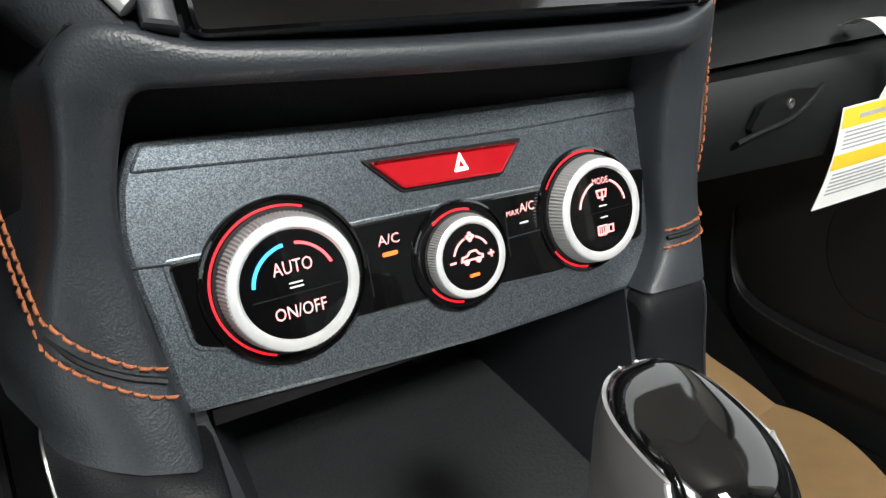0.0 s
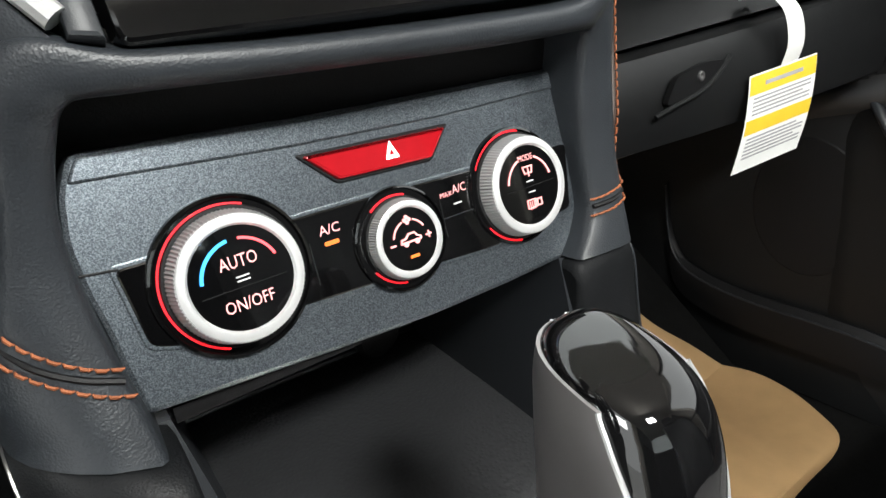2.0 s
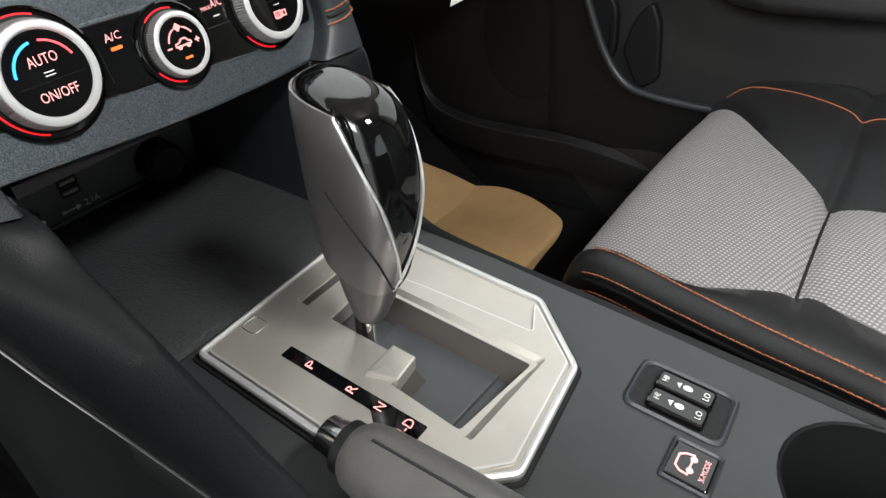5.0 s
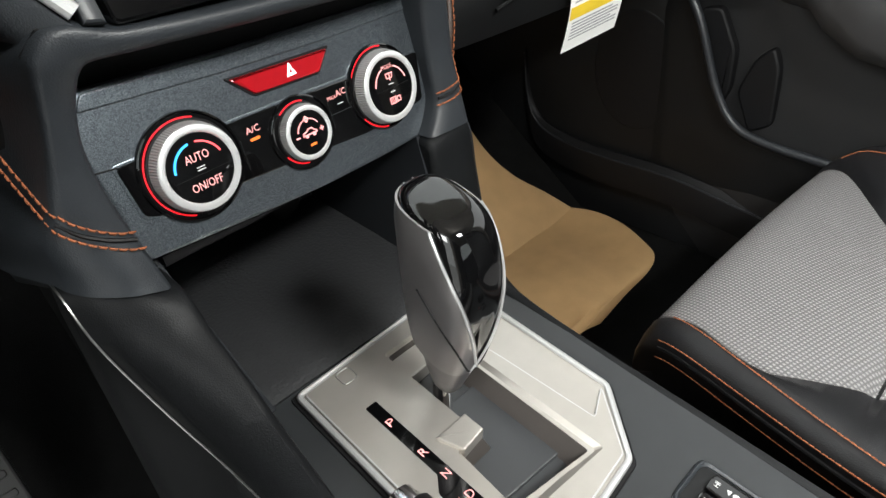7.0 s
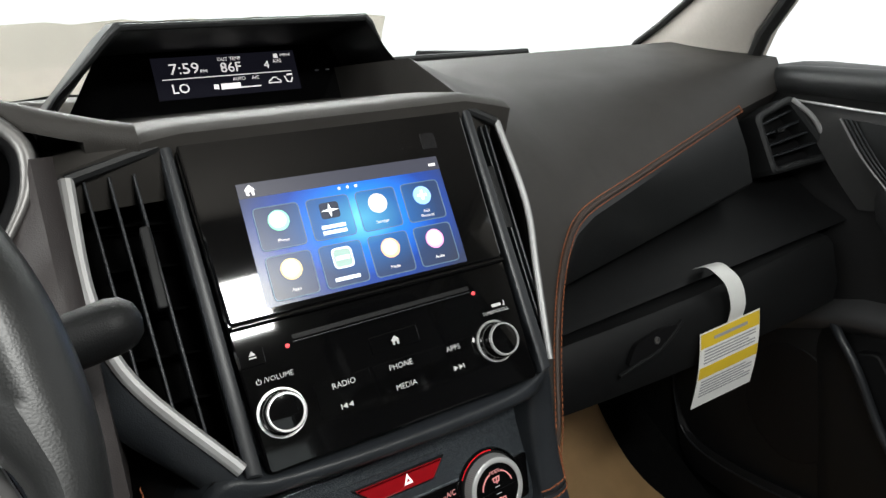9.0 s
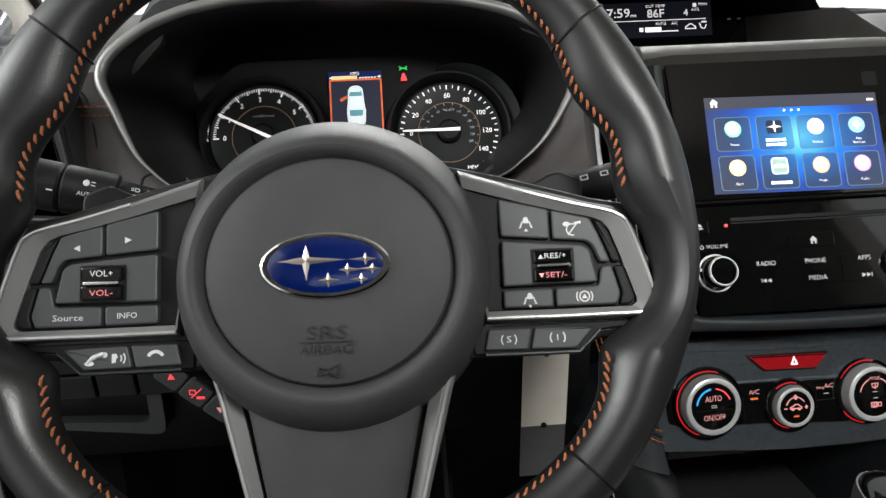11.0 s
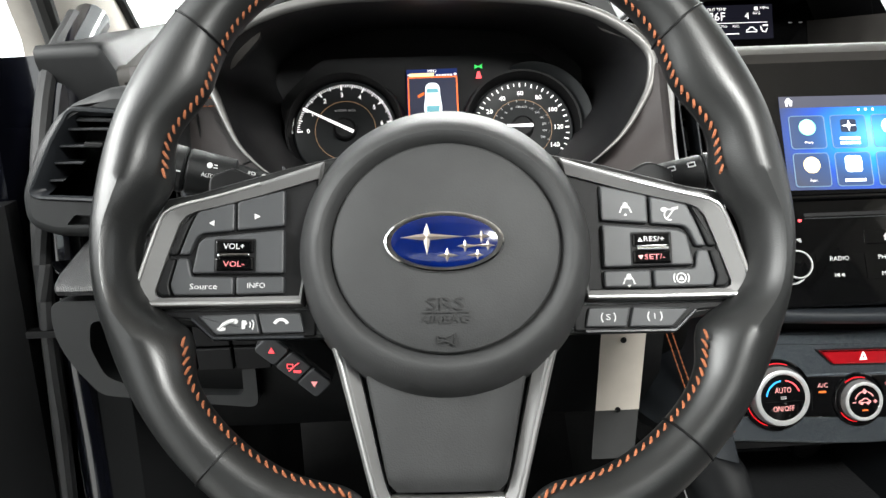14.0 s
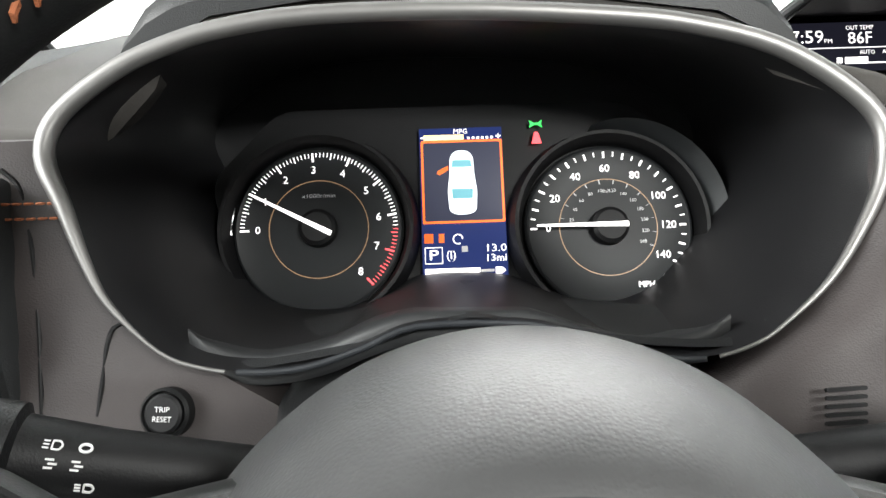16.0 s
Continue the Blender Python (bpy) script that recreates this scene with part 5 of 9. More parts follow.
def build_wheel():
    t = thing("steering_wheel", (-0.33, -0.10, 0.72), "black leather steering wheel with orange stitching and silver spokes", "steering wheel")
    n, m = 240, 20
    RM = WH.shift(0.0002, 0.0150, -0.012)
    HB = WH.shift(0, 0, -0.004)
    outer_r = 0.1752
    # inner radius of the leather by the angle from the horizontal, the same on both sides
    inside = ((-90, 0.1600), (-80, 0.1590), (-77, 0.1540), (-74.5, 0.1440), (-72, 0.1385), (-66, 0.1415), (-58, 0.1455), (-50, 0.1470), (-42, 0.1476), (-34, 0.1470), (-29, 0.1445), (-26.5, 0.1400), (-24.5, 0.1350), (-22, 0.1370), (-19.5, 0.1460), (-16.5, 0.1555), (-12, 0.1575), (-5, 0.1560), (0, 0.1530), (3, 0.1480), (5, 0.1415), (7, 0.1375), (9, 0.1392), (12.5, 0.1425), (16, 0.1435), (20, 0.1425), (23, 0.1398), (26, 0.1358), (29, 0.1358), (33, 0.1385), (37, 0.1425), (42, 0.1455), (50, 0.1475), (65, 0.1485), (90, 0.1488))

    def folded(a):
        """The angle from the horizontal, -90 to 90, whichever the side."""
        a = (a + 180) % 360 - 180
        return a if -90 <= a <= 90 else 180 - a if a > 0 else -180 - a

    def edge_r(a):
        a = folded(a)
        for (x0, q0), (x1, q1) in zip(inside, inside[1:]):
            if a <= x1:
                k = (a - x0) / (x1 - x0)
                return q0 + (q1 - q0) * k * k * (3 - 2 * k)
        return inside[-1][1]

    def inner_r(a):
        """The inner radius, rounded off between the rows of the table."""
        return sum(w * edge_r(a + d) for d, w in ((-5, 0.1), (-3, 0.2), (-1, 0.2), (1, 0.2), (3, 0.2), (5, 0.1)))

    def section(a):
        """Half width of the rim at the angle a in degrees, with swells for the thumbs."""
        return (outer_r - inner_r(a)) / 2

    rings = []
    for i in range(n):
        a = 360.0 * i / n
        s = section(a)
        c, d = math.cos(radians(a)), math.sin(radians(a))
        # by the spokes the inner side rolls down on to the frame
        b = folded(a)
        sink = math.exp(-(max(0.0, b - 5, -22 - b) / 9.0) ** 2) + 0.6 * math.exp(-(max(0.0, b + 76) / 8.0) ** 2)
        ring = []
        for j in range(m):
            p = 2 * math.pi * j / m
            w = math.cos(p)
            # the swells thin out towards the hub
            q = outer_r - s + s * w
            thin = 1 - 0.30 * max(0.0, (s - 0.0145) / 0.010) * max(0.0, -w)
            ring.append(RM(q * c, q * d, 0.0150 * thin * math.sin(p) - 0.0075 * sink * max(0.0, -w) ** 1.5))
        rings.append(ring)
    rings.append(rings[0])
    bm = loft(rings, cap0=False, cap1=False)
    bmesh.ops.remove_doubles(bm, verts=bm.verts, dist=1e-6)
    rim = part("rim", bm, LEATHER, t, "smooth black leather rim")
    # cross seams where the leather panels meet
    for a in (38.5, 141.5, 227, 316):
        c, d = math.cos(radians(a)), math.sin(radians(a))
        s = section(a)
        part("panel_seam", tube([RM((outer_r - s + (s + 0.0001) * math.cos(p)) * c, (outer_r - s + (s + 0.0001) * math.cos(p)) * d, 0.0151 * math.sin(p)) for p in [2 * math.pi * k / 20 for k in range(20)]], 0.0007, 5, True), BLACK, rim)
    # orange thread on the inner side of the rim
    for a0, a1 in ((8.5, 88), (92, 171.5), (205.5, 253), (287, 334.5)):
        row = []
        for i in range(161):
            a = a0 + (a1 - a0) * i / 160
            q = inner_r(a) + 0.0010
            row.append(RM(q * math.cos(radians(a)), q * math.sin(radians(a)), 0.0046))
        part("stitching", stitches(row, 0.0047, 0.0050, 0.00078, 0.75 if a0 in (8.5, 205.5) else -0.75, tuple((RM.n).normalized())), ORANGE, rim, "orange slanted stitching")
    # hub
    rings = []
    for r, hgt, cv in ((0.0700, -0.075, -0.001), (0.0800, -0.066, 0.0), (0.0820, -0.058, -0.0005), (0.0816, -0.050, -0.0006), (0.0798, -0.040, -0.001), (0.0776, -0.030, -0.0014), (0.0750, -0.022, -0.002), (0.0722, -0.015, -0.0022), (0.0690, -0.008, -0.0024), (0.0660, -0.0034, -0.0022), (0.0632, -0.0010, -0.002), (0.0608, -0.0002, -0.0018), (0.0592, -0.0006, -0.0017), (0.0576, -0.0020, -0.0016), (0.0560, -0.0042, -0.0016), (0.0553, -0.0056, -0.0016), (0.0549, -0.0064, -0.0016), (0.0545, -0.0040, -0.0016), (0.0534, -0.0026, -0.0016), (0.0480, -0.0010, -0.001), (0.0380, 0.0002, -0.0005), (0.0300, 0.0007, 0), (0.0120, 0.0011, 0), (0.0005, 0.0012, 0)):
        k = max(0.0, min(1.0, (0.073 - r) / 0.010))
        rings.append([WH(0.001 + r * (1 + 0.028 * k) * math.cos(2 * math.pi * i / 96), cv + r * (1 - 0.045 * k) * math.sin(2 * math.pi * i / 96), hgt) for i in range(96)])
    hub = part("airbag_cover", loft(rings), AIRBAG, t, "round grained airbag cover")
    part("emblem_ring", slab(HB, oval(0, 0, 0.0292, 0.0150, 48), 0.004, 0.0070, 0.0012), CHROME, hub, "chrome oval rim")
    em = part("emblem", loft([[HB(u, v, n) for u, v in oval(0, 0, 0.0276 * q, 0.0134 * q, 48)] for q, n in ((1.0, 0.0060), (0.97, 0.0068), (0.85, 0.0074), (0.65, 0.0079), (0.40, 0.0083), (0.15, 0.0085), (0.02, 0.0085))]), BLUE, hub, "blue oval emblem with six silver stars")
    # each star: place, reach to the sides, up and down
    stars = ((-0.0084, 0.0020, 0.0170, 0.0180, 0.0078, 0.0088), (0.0178, 0.0020, 0.0080, 0.0060, 0.0030, 0.0030), (0.0208, -0.0024, 0.0080, 0.0040, 0.0028, 0.0028), (0.0098, -0.0026, 0.0040, 0.0070, 0.0030, 0.0030), (0.0012, -0.0070, 0.0050, 0.0055, 0.0040, 0.0034), (0.0158, -0.0070, 0.0055, 0.0035, 0.0028, 0.0026))
    for u, v, left, right, up, down in stars:
        w = 0.0016 if up > 0.005 else 0.0009
        pts = [(u + right, v), (u + w, v + w), (u, v + up), (u - w, v + w), (u - left, v), (u - w, v - w), (u, v - down), (u + w, v - w)]
        pts = [(a * k, b * k) for a, b in pts for k in [min(1.0, 0.97 / max(1e-6, math.hypot(a / 0.0276, b / 0.0134)))]]
        lens = lambda a, b: 0.0086 - 0.0022 * (a / 0.0276) ** 2 - 0.0022 * (b / 0.0134) ** 2
        bm = bmesh.new()
        ring = [bm.verts.new(HB(a, b, lens(a, b) - 0.0006)) for a, b in pts]
        ring2 = [bm.verts.new(HB(a, b, lens(a, b) + 0.00025)) for a, b in pts]
        top = bm.verts.new(HB(u, v, lens(u, v) + 0.0012))
        for i in range(8):
            bm.faces.new((ring[i], ring[(i + 1) % 8], ring2[(i + 1) % 8], ring2[i]))
            bm.faces.new((ring2[i], ring2[(i + 1) % 8], top))
        bm.faces.new(ring[::-1])
        part("star", bm, STAR, em, "silver star", 5)
    engraved = mat("engraved vinyl", (0.006, 0.006, 0.006), 0.5, vary=0.1)
    writing("SRS", HB, 0, -0.0300, 0.0058, engraved, hub, 0.0058, 0.018)
    writing("AIRBAG", HB, 0, -0.0372, 0.0040, engraved, hub, 0.0055, 0.0235)
    bar(HB, 0, -0.0338, 0.0235, 0.0006, engraved, hub, 0.0057)
    horn = [(-0.0045, -0.0488), (-0.0045, -0.0448), (0.0, -0.0458), (0.0045, -0.0435), (0.0045, -0.0500), (0.0, -0.0478)]
    part("horn_mark", frame_slab(HB, horn, inset(horn, 0.0006), 0.001, 0.0042, 0.0001), engraved, hub)
    # hub backing and column
    part("hub_back", lathe(WH, [(0.030, -0.075), (0.046, -0.07), (0.060, -0.050), (0.068, -0.032), (0.060, -0.026)], 48), BLACK, t)
    for k in (-1, 1):
        B = Spoke(WH.shift(0, 0, -0.026))
        q = lambda pts: [(k * a, b) for a, b in pts]
        outer = q([(0.062, 0.0475), (0.0940, 0.0370), (0.1180, 0.0300), (0.1370, 0.0252), (0.1440, 0.0225), (0.1487, 0.0175), (0.1550, -0.0010), (0.1616, -0.0245), (0.1612, -0.0272), (0.1590, -0.0288), (0.1100, -0.0289), (0.072, -0.0285)])
        inner = q([(0.064, 0.0380), (0.0940, 0.0292), (0.1130, 0.0243), (0.1270, 0.0212), (0.1325, 0.0188), (0.1358, 0.0148), (0.1410, 0.0000), (0.1472, -0.0195), (0.1470, -0.0218), (0.1445, -0.0234), (0.1100, -0.0234), (0.074, -0.0230)])
        part("spoke_core", slab(B, q([(0.05, 0.0525), (0.0800, 0.0460), (0.130, 0.0320), (0.146, 0.0290), (0.156, 0.0), (0.162, -0.022), (0.156, -0.034), (0.128, -0.0385), (0.119, -0.0455), (0.05, -0.0455)]), -0.016, -0.003, 0.003), LEATHER, t)
        # the frame: a shoulder, a ridge and a face that falls in to the buttons
        mid = [tuple(Vector(a).lerp(Vector(b), 0.42)) for a, b in zip(outer, inner)]
        ridge = [tuple(Vector(a).lerp(Vector(b), 0.30)) for a, b in zip(outer, inner)]
        loops = ((outer, -0.008), (outer, -0.0006), (ridge, 0.0040), (mid, 0.0044), (inner, 0.0022), (inner, -0.006))
        bm = bmesh.new()
        ring_faces(bm, [[B(u, v, nn) for u, v in p] for p, nn in loops] + [[B(u, v, -0.008) for u, v in outer]], True, False, False)
        bmesh.ops.remove_doubles(bm, verts=bm.verts, dist=1e-6)
        part("spoke_trim", bm, SPOKE, t, "satin silver spoke frame", 20)
        # lines of paler metal draw the highlight along the ridge
        part("ridge_highlight", tube(smooth_path([B(u, v, 0.0043) for u, v in ridge[1:9]], 4), 0.0009, 8), RIDGE, t, "pale line for the highlight on the spoke frame")
        part("ridge_highlight", tube([B(u, v, 0.0044) for u, v in mid[9:]], 0.0012, 8), RIDGE, t, "pale line for the highlight on the spoke frame")
        part("button_bed", slab(B, q([(0.064, 0.0378), (0.1270, 0.0210), (0.1356, 0.0146), (0.1470, -0.0216), (0.1445, -0.0232), (0.074, -0.0228)]), -0.008, 0.0002, 0.0004), BLACK, t)

        def button(name, pts, label="", top=0.0034, material=GREYBTN):
            return part(name, slab(B, rounded(q(pts), 0.0014, 2), 0, top, 0.0010), material, t, label)

        b1 = button("button", [(0.0815, 0.0316), (0.0815, 0.0128), (0.1058, 0.0108), (0.1058, 0.0256)])
        b2 = button("button", [(0.1072, 0.0252), (0.1262, 0.0206), (0.1298, 0.0130), (0.1352, -0.0016), (0.1300, -0.0016), (0.1268, 0.0066), (0.1238, 0.0092), (0.1072, 0.0106)])
        b3 = button("button", [(0.0815, -0.0132), (0.1058, -0.0132), (0.1058, -0.0222), (0.0815, -0.0218)])
        b4 = button("button", [(0.1072, -0.0132), (0.1284, -0.0128), (0.1304, -0.0034), (0.1356, -0.0034), (0.1392, -0.0170), (0.1372, -0.0222), (0.1072, -0.0222)])
        button("button_edge", [(0.1272, 0.0202), (0.1318, 0.0184), (0.1348, 0.0146), (0.1408, -0.0016), (0.1362, -0.0016), (0.1306, 0.0134)], "", 0.0028, HARD)
        button("button_edge", [(0.1366, -0.0034), (0.1414, -0.0034), (0.1464, -0.0196), (0.1440, -0.0224), (0.1384, -0.0224), (0.1402, -0.0170)], "", 0.0028, HARD)
        pod = button("button_pod", [(0.0815, 0.0108), (0.1215, 0.0072), (0.1250, 0.0046), (0.1282, -0.0112), (0.0815, -0.0116)], "", 0.0042)
        tv = -0.0024
        part("toggle_well", slab(B, rounded(rect(k * 0.1062, tv, 0.0212, 0.0172), 0.001, 2), 0.003, 0.0045, 0.0002), BLACK, pod)
        part("toggle", slab(B, rounded(rect(k * 0.1062, tv + 0.0044, 0.0195, 0.0068), 0.001, 2), 0.004, 0.0060, 0.001), GLOSS, pod, "black up down toggle")
        part("toggle", slab(B, rounded(rect(k * 0.1062, tv - 0.0044, 0.0195, 0.0068), 0.001, 2), 0.004, 0.0060, 0.001), GLOSS, pod, "black up down toggle")
        part("toggle_ridge", slab(B, rect(k * 0.1062, tv, 0.0160, 0.0015, 0.0005), 0.0045, 0.0072, 0.0004), CHROME, pod, "chrome ridge")
        part("lower_trim", slab(B, rounded(q([(0.066, -0.0300), (0.159, -0.0300), (0.150, -0.0325), (0.1285, -0.0345), (0.1190, -0.0440), (0.066, -0.0438)]), 0.002, 2), -0.010, -0.0012, 0.001), BLACK, t)
        part("lower_edge", tube([B(k * 0.072, -0.0438, -0.0010), B(k * 0.1180, -0.0441, -0.0010), B(k * 0.1290, -0.0340, -0.0010)], 0.0009, 6), SATIN, t)
        l1 = part("button", slab(B, rounded(q([(0.0735, -0.0318), (0.0948, -0.0318), (0.0925, -0.0420), (0.0715, -0.0416)]), 0.001, 2), -0.002, 0.0012, 0.0008), GREYBTN, t)
        l2 = part("button", slab(B, rounded(q([(0.0962, -0.0318), (0.1255, -0.0326), (0.1160, -0.0424), (0.0940, -0.0420)]), 0.001, 2), -0.002, 0.0012, 0.0008), GREYBTN, t)
        if k < 0:
            writing("VOL+", B, -0.1062, 0.0020, 0.0030, PRINT, pod, 0.0062, 0.0105)
            writing("VOL-", B, -0.1062, -0.0070, 0.0028, DIMRED, pod, 0.0062, 0.0105)
            writing("Source", B, -0.1222, -0.0180, 0.0029, PRINT, b4, 0.0036, 0.0138)
            writing("INFO", B, -0.0955, -0.0178, 0.0026, PRINT, b3, 0.0036, 0.0090)
            part("arrow_mark", slab(B, [(-0.1202, 0.0146), (-0.1174, 0.0131), (-0.1174, 0.0161)], 0.0034, 0.0037, 0), PRINT, b2)
            part("arrow_mark", slab(B, [(-0.0938, 0.0178), (-0.0968, 0.0163), (-0.0968, 0.0193)], 0.0034, 0.0037, 0), PRINT, b1)
            part("phone_mark", tube(smooth_path([B(-0.1145, -0.0396, 0.0014), B(-0.1128, -0.0376, 0.0014), B(-0.1100, -0.0360, 0.0014), B(-0.1068, -0.0352, 0.0014)], 4), [0.0005 + 0.0001 * i for i in range(6)] + [0.0011] * 7, 6), PRINT, l2)
            part("phone_mark", slab(B, oval(-0.1132, -0.0394, 0.0022, 0.0011, 10), 0.001, 0.0016, 0), PRINT, l2)
            part("phone_mark", slab(B, oval(-0.1062, -0.0356, 0.0013, 0.0013, 10), 0.001, 0.0016, 0), PRINT, l2)
            part("voice_mark", slab(B, [(-0.1030, -0.0352), (-0.1010, -0.0352), (-0.1002, -0.0370), (-0.1012, -0.0376), (-0.1012, -0.0392), (-0.1030, -0.0396)], 0.001, 0.0016, 0), PRINT, l2)
            for i in range(2):
                arc(B, -0.1008, -0.0374, 0.0022 + 0.0016 * i, -38, 38, 0.0006, PRINT, l2, 0.0016, "voice_mark", 8)
            arc(B, -0.0832, -0.0385, 0.0036, 25, 155, 0.0015, PRINT, l1, 0.0015, "hang_up_mark", 12)
        else:
            writing("RES/+", B, 0.1072, 0.0022, 0.0026, PRINT, pod, 0.0062, 0.0105)
            writing("SET/-", B, 0.1072, -0.0070, 0.0026, DIMRED, pod, 0.0062, 0.0105)
            part("arrow_mark", slab(B, [(0.0988, 0.0010), (0.1014, 0.0010), (0.1001, 0.0032)], 0.0060, 0.0063, 0), PRINT, pod)
            part("arrow_mark", slab(B, [(0.0988, -0.0060), (0.1014, -0.0060), (0.1001, -0.0082)], 0.0060, 0.0063, 0), PINK, pod)
            for v, b in ((0.0192, b1), (-0.0178, b3)):
                for s in (-1, 1):
                    part("lane_mark", slab(B, [(0.0942 + s * 0.0034, v - 0.0026), (0.0942 + s * 0.0025, v - 0.0026), (0.0942 + s * 0.0014, v + 0.0008), (0.0942 + s * 0.0020, v + 0.0008)], 0.0034, 0.0037, 0), PRINT, b)
                part("lane_mark", slab(B, rounded([(0.0926, v - 0.0002), (0.0958, v - 0.0002), (0.0952, v + 0.0028), (0.0932, v + 0.0028)], 0.0007, 2), 0.0034, 0.0037, 0), PRINT, b)
                part("lane_mark", slab(B, [(0.0932, v - 0.0042), (0.0952, v - 0.0042), (0.0942, v - 0.0028)] if v > 0 else [(0.0932, v - 0.0030), (0.0952, v - 0.0030), (0.0942, v - 0.0044)], 0.0034, 0.0037, 0), PRINT, b)
            arc(B, 0.1170, 0.0150, 0.0028, 60, 290, 0.0006, PRINT, b2, 0.0038, "cruise_mark", 14)
            part("cruise_mark", tube([B(0.1150, 0.0125, 0.0037), B(0.1200, 0.0185, 0.0037)], 0.0004, 5), PRINT, b2)
            part("cruise_mark", slab(B, oval(0.1142, 0.0178, 0.0018, 0.0012, 10), 0.0034, 0.0038, 0), PRINT, b2)
            part("cruise_mark", slab(B, [(0.1182, 0.0178), (0.1215, 0.0178), (0.1215, 0.0192), (0.1182, 0.0186)], 0.0034, 0.0038, 0), PRINT, b2)
            arc(B, 0.1210, -0.0178, 0.0024, 0, 360, 0.0006, PRINT, b4, 0.0038, "assist_mark", 18)
            part("assist_mark", slab(B, [(0.1196, -0.0188), (0.1224, -0.0188), (0.1210, -0.0166)], 0.0034, 0.0038, 0), PRINT, b4)
            for s in (-1, 1):
                arc(B, 0.1210, -0.0178, 0.0039, (90 - s * 90) - 35, (90 - s * 90) + 35, 0.0006, PRINT, b4, 0.0038, "assist_mark", 8)
            for u, s, b in ((0.0832, "S", l1), (0.1070, "I", l2)):
                writing(s, B, u, -0.0369, 0.0030, PRINT, b, 0.0014, 0.0024 if s == "S" else 0.0005)
                for d in (-1, 1):
                    arc(B, u, -0.0369, 0.0036, 90 - d * 90 - 40, 90 - d * 90 + 40, 0.0006, PRINT, b, 0.0016, "bracket_mark", 6)
    # lower spoke
    B = WH.shift(0, 0, -0.026)
    for k in (-1, 1):
        rows = []
        for v, uo, ui in ((-0.0500, 0.0585, 0.0490), (-0.0600, 0.0556, 0.0450), (-0.0750, 0.0516, 0.0415), (-0.0920, 0.0470, 0.0376), (-0.1080, 0.0428, 0.0340), (-0.1220, 0.0392, 0.0300), (-0.1400, 0.0352, 0.0200), (-0.1540, 0.0335, 0.0180)):
            rows.append([B(k * uo, v, -0.010), B(k * uo, v, -0.0010), B(k * (uo + (ui - uo) * 0.10), v, 0.0022), B(k * (uo + (ui - uo) * 0.30), v, 0.0042), B(k * (uo + (ui - uo) * 0.52), v, 0.0040), B(k * ui, v, 0.0006), B(k * ui, v, -0.010)])
        part("lower_leg", loft(rows), SPOKE, t, "satin silver lower spoke leg", 25)
        # the leg's highlight, drawn in the same paler metal
        part("ridge_highlight", tube([Vector(r[3]) for r in rows], 0.0009, 8), RIDGE, t, "pale line for the highlight on the spoke leg")
    part("lower_foot", slab(B, rounded([(-0.0300, -0.1240), (0.0300, -0.1240), (0.0330, -0.1540), (-0.0330, -0.1540)], 0.004, 3), -0.010, 0.0030, 0.003), mat("satin spoke foot", (0.36, 0.355, 0.35), 0.42, 0.8, vary=0.06, vscale=40, wear=0.05), t, "bright silver lower spoke foot")
    rows = []
    for i in range(15):
        q = i / 14
        v = -0.064 - 0.0575 * q
        hw = 0.0408 - 0.0118 * q - 0.0030 * max(0.0, (q - 0.90) / 0.10) ** 2
        e = 0.0030 * (i == 14) + 0.0010 * (i == 13)
        rows.append([B(hw * u, v, n - e) for u, n in ((-1.0, -0.012), (-1.0, 0.0030), (-0.985, 0.0050), (-0.95, 0.0064), (-0.5, 0.0072), (0.0, 0.0074), (0.5, 0.0072), (0.95, 0.0064), (0.985, 0.0050), (1.0, 0.0030), (1.0, -0.012))])
    part("lower_pad", loft(rows), AIRBAG, t, "grained lower pad", 60)
    part("leg_backing", slab(B, [(-0.052, -0.052), (0.052, -0.052), (0.036, -0.126), (-0.036, -0.126)], -0.014, -0.006, 0.0), BLACK, t)
    for k in (-1, 1):
        f = WH.shift(0, 0, -0.052)
        part("shift_paddle", slab(f, rounded([(k * 0.075, 0.030), (k * 0.118, 0.052), (k * 0.132, 0.047), (k * 0.132, 0.020), (k * 0.08, 0.005)], 0.004, 3), -0.004, 0.003, 0.0015), BLACK, t)
        bar(f, k * 0.115, 0.040, 0.006, 0.0010, PRINT, t, 0.0033)


build_wheel()


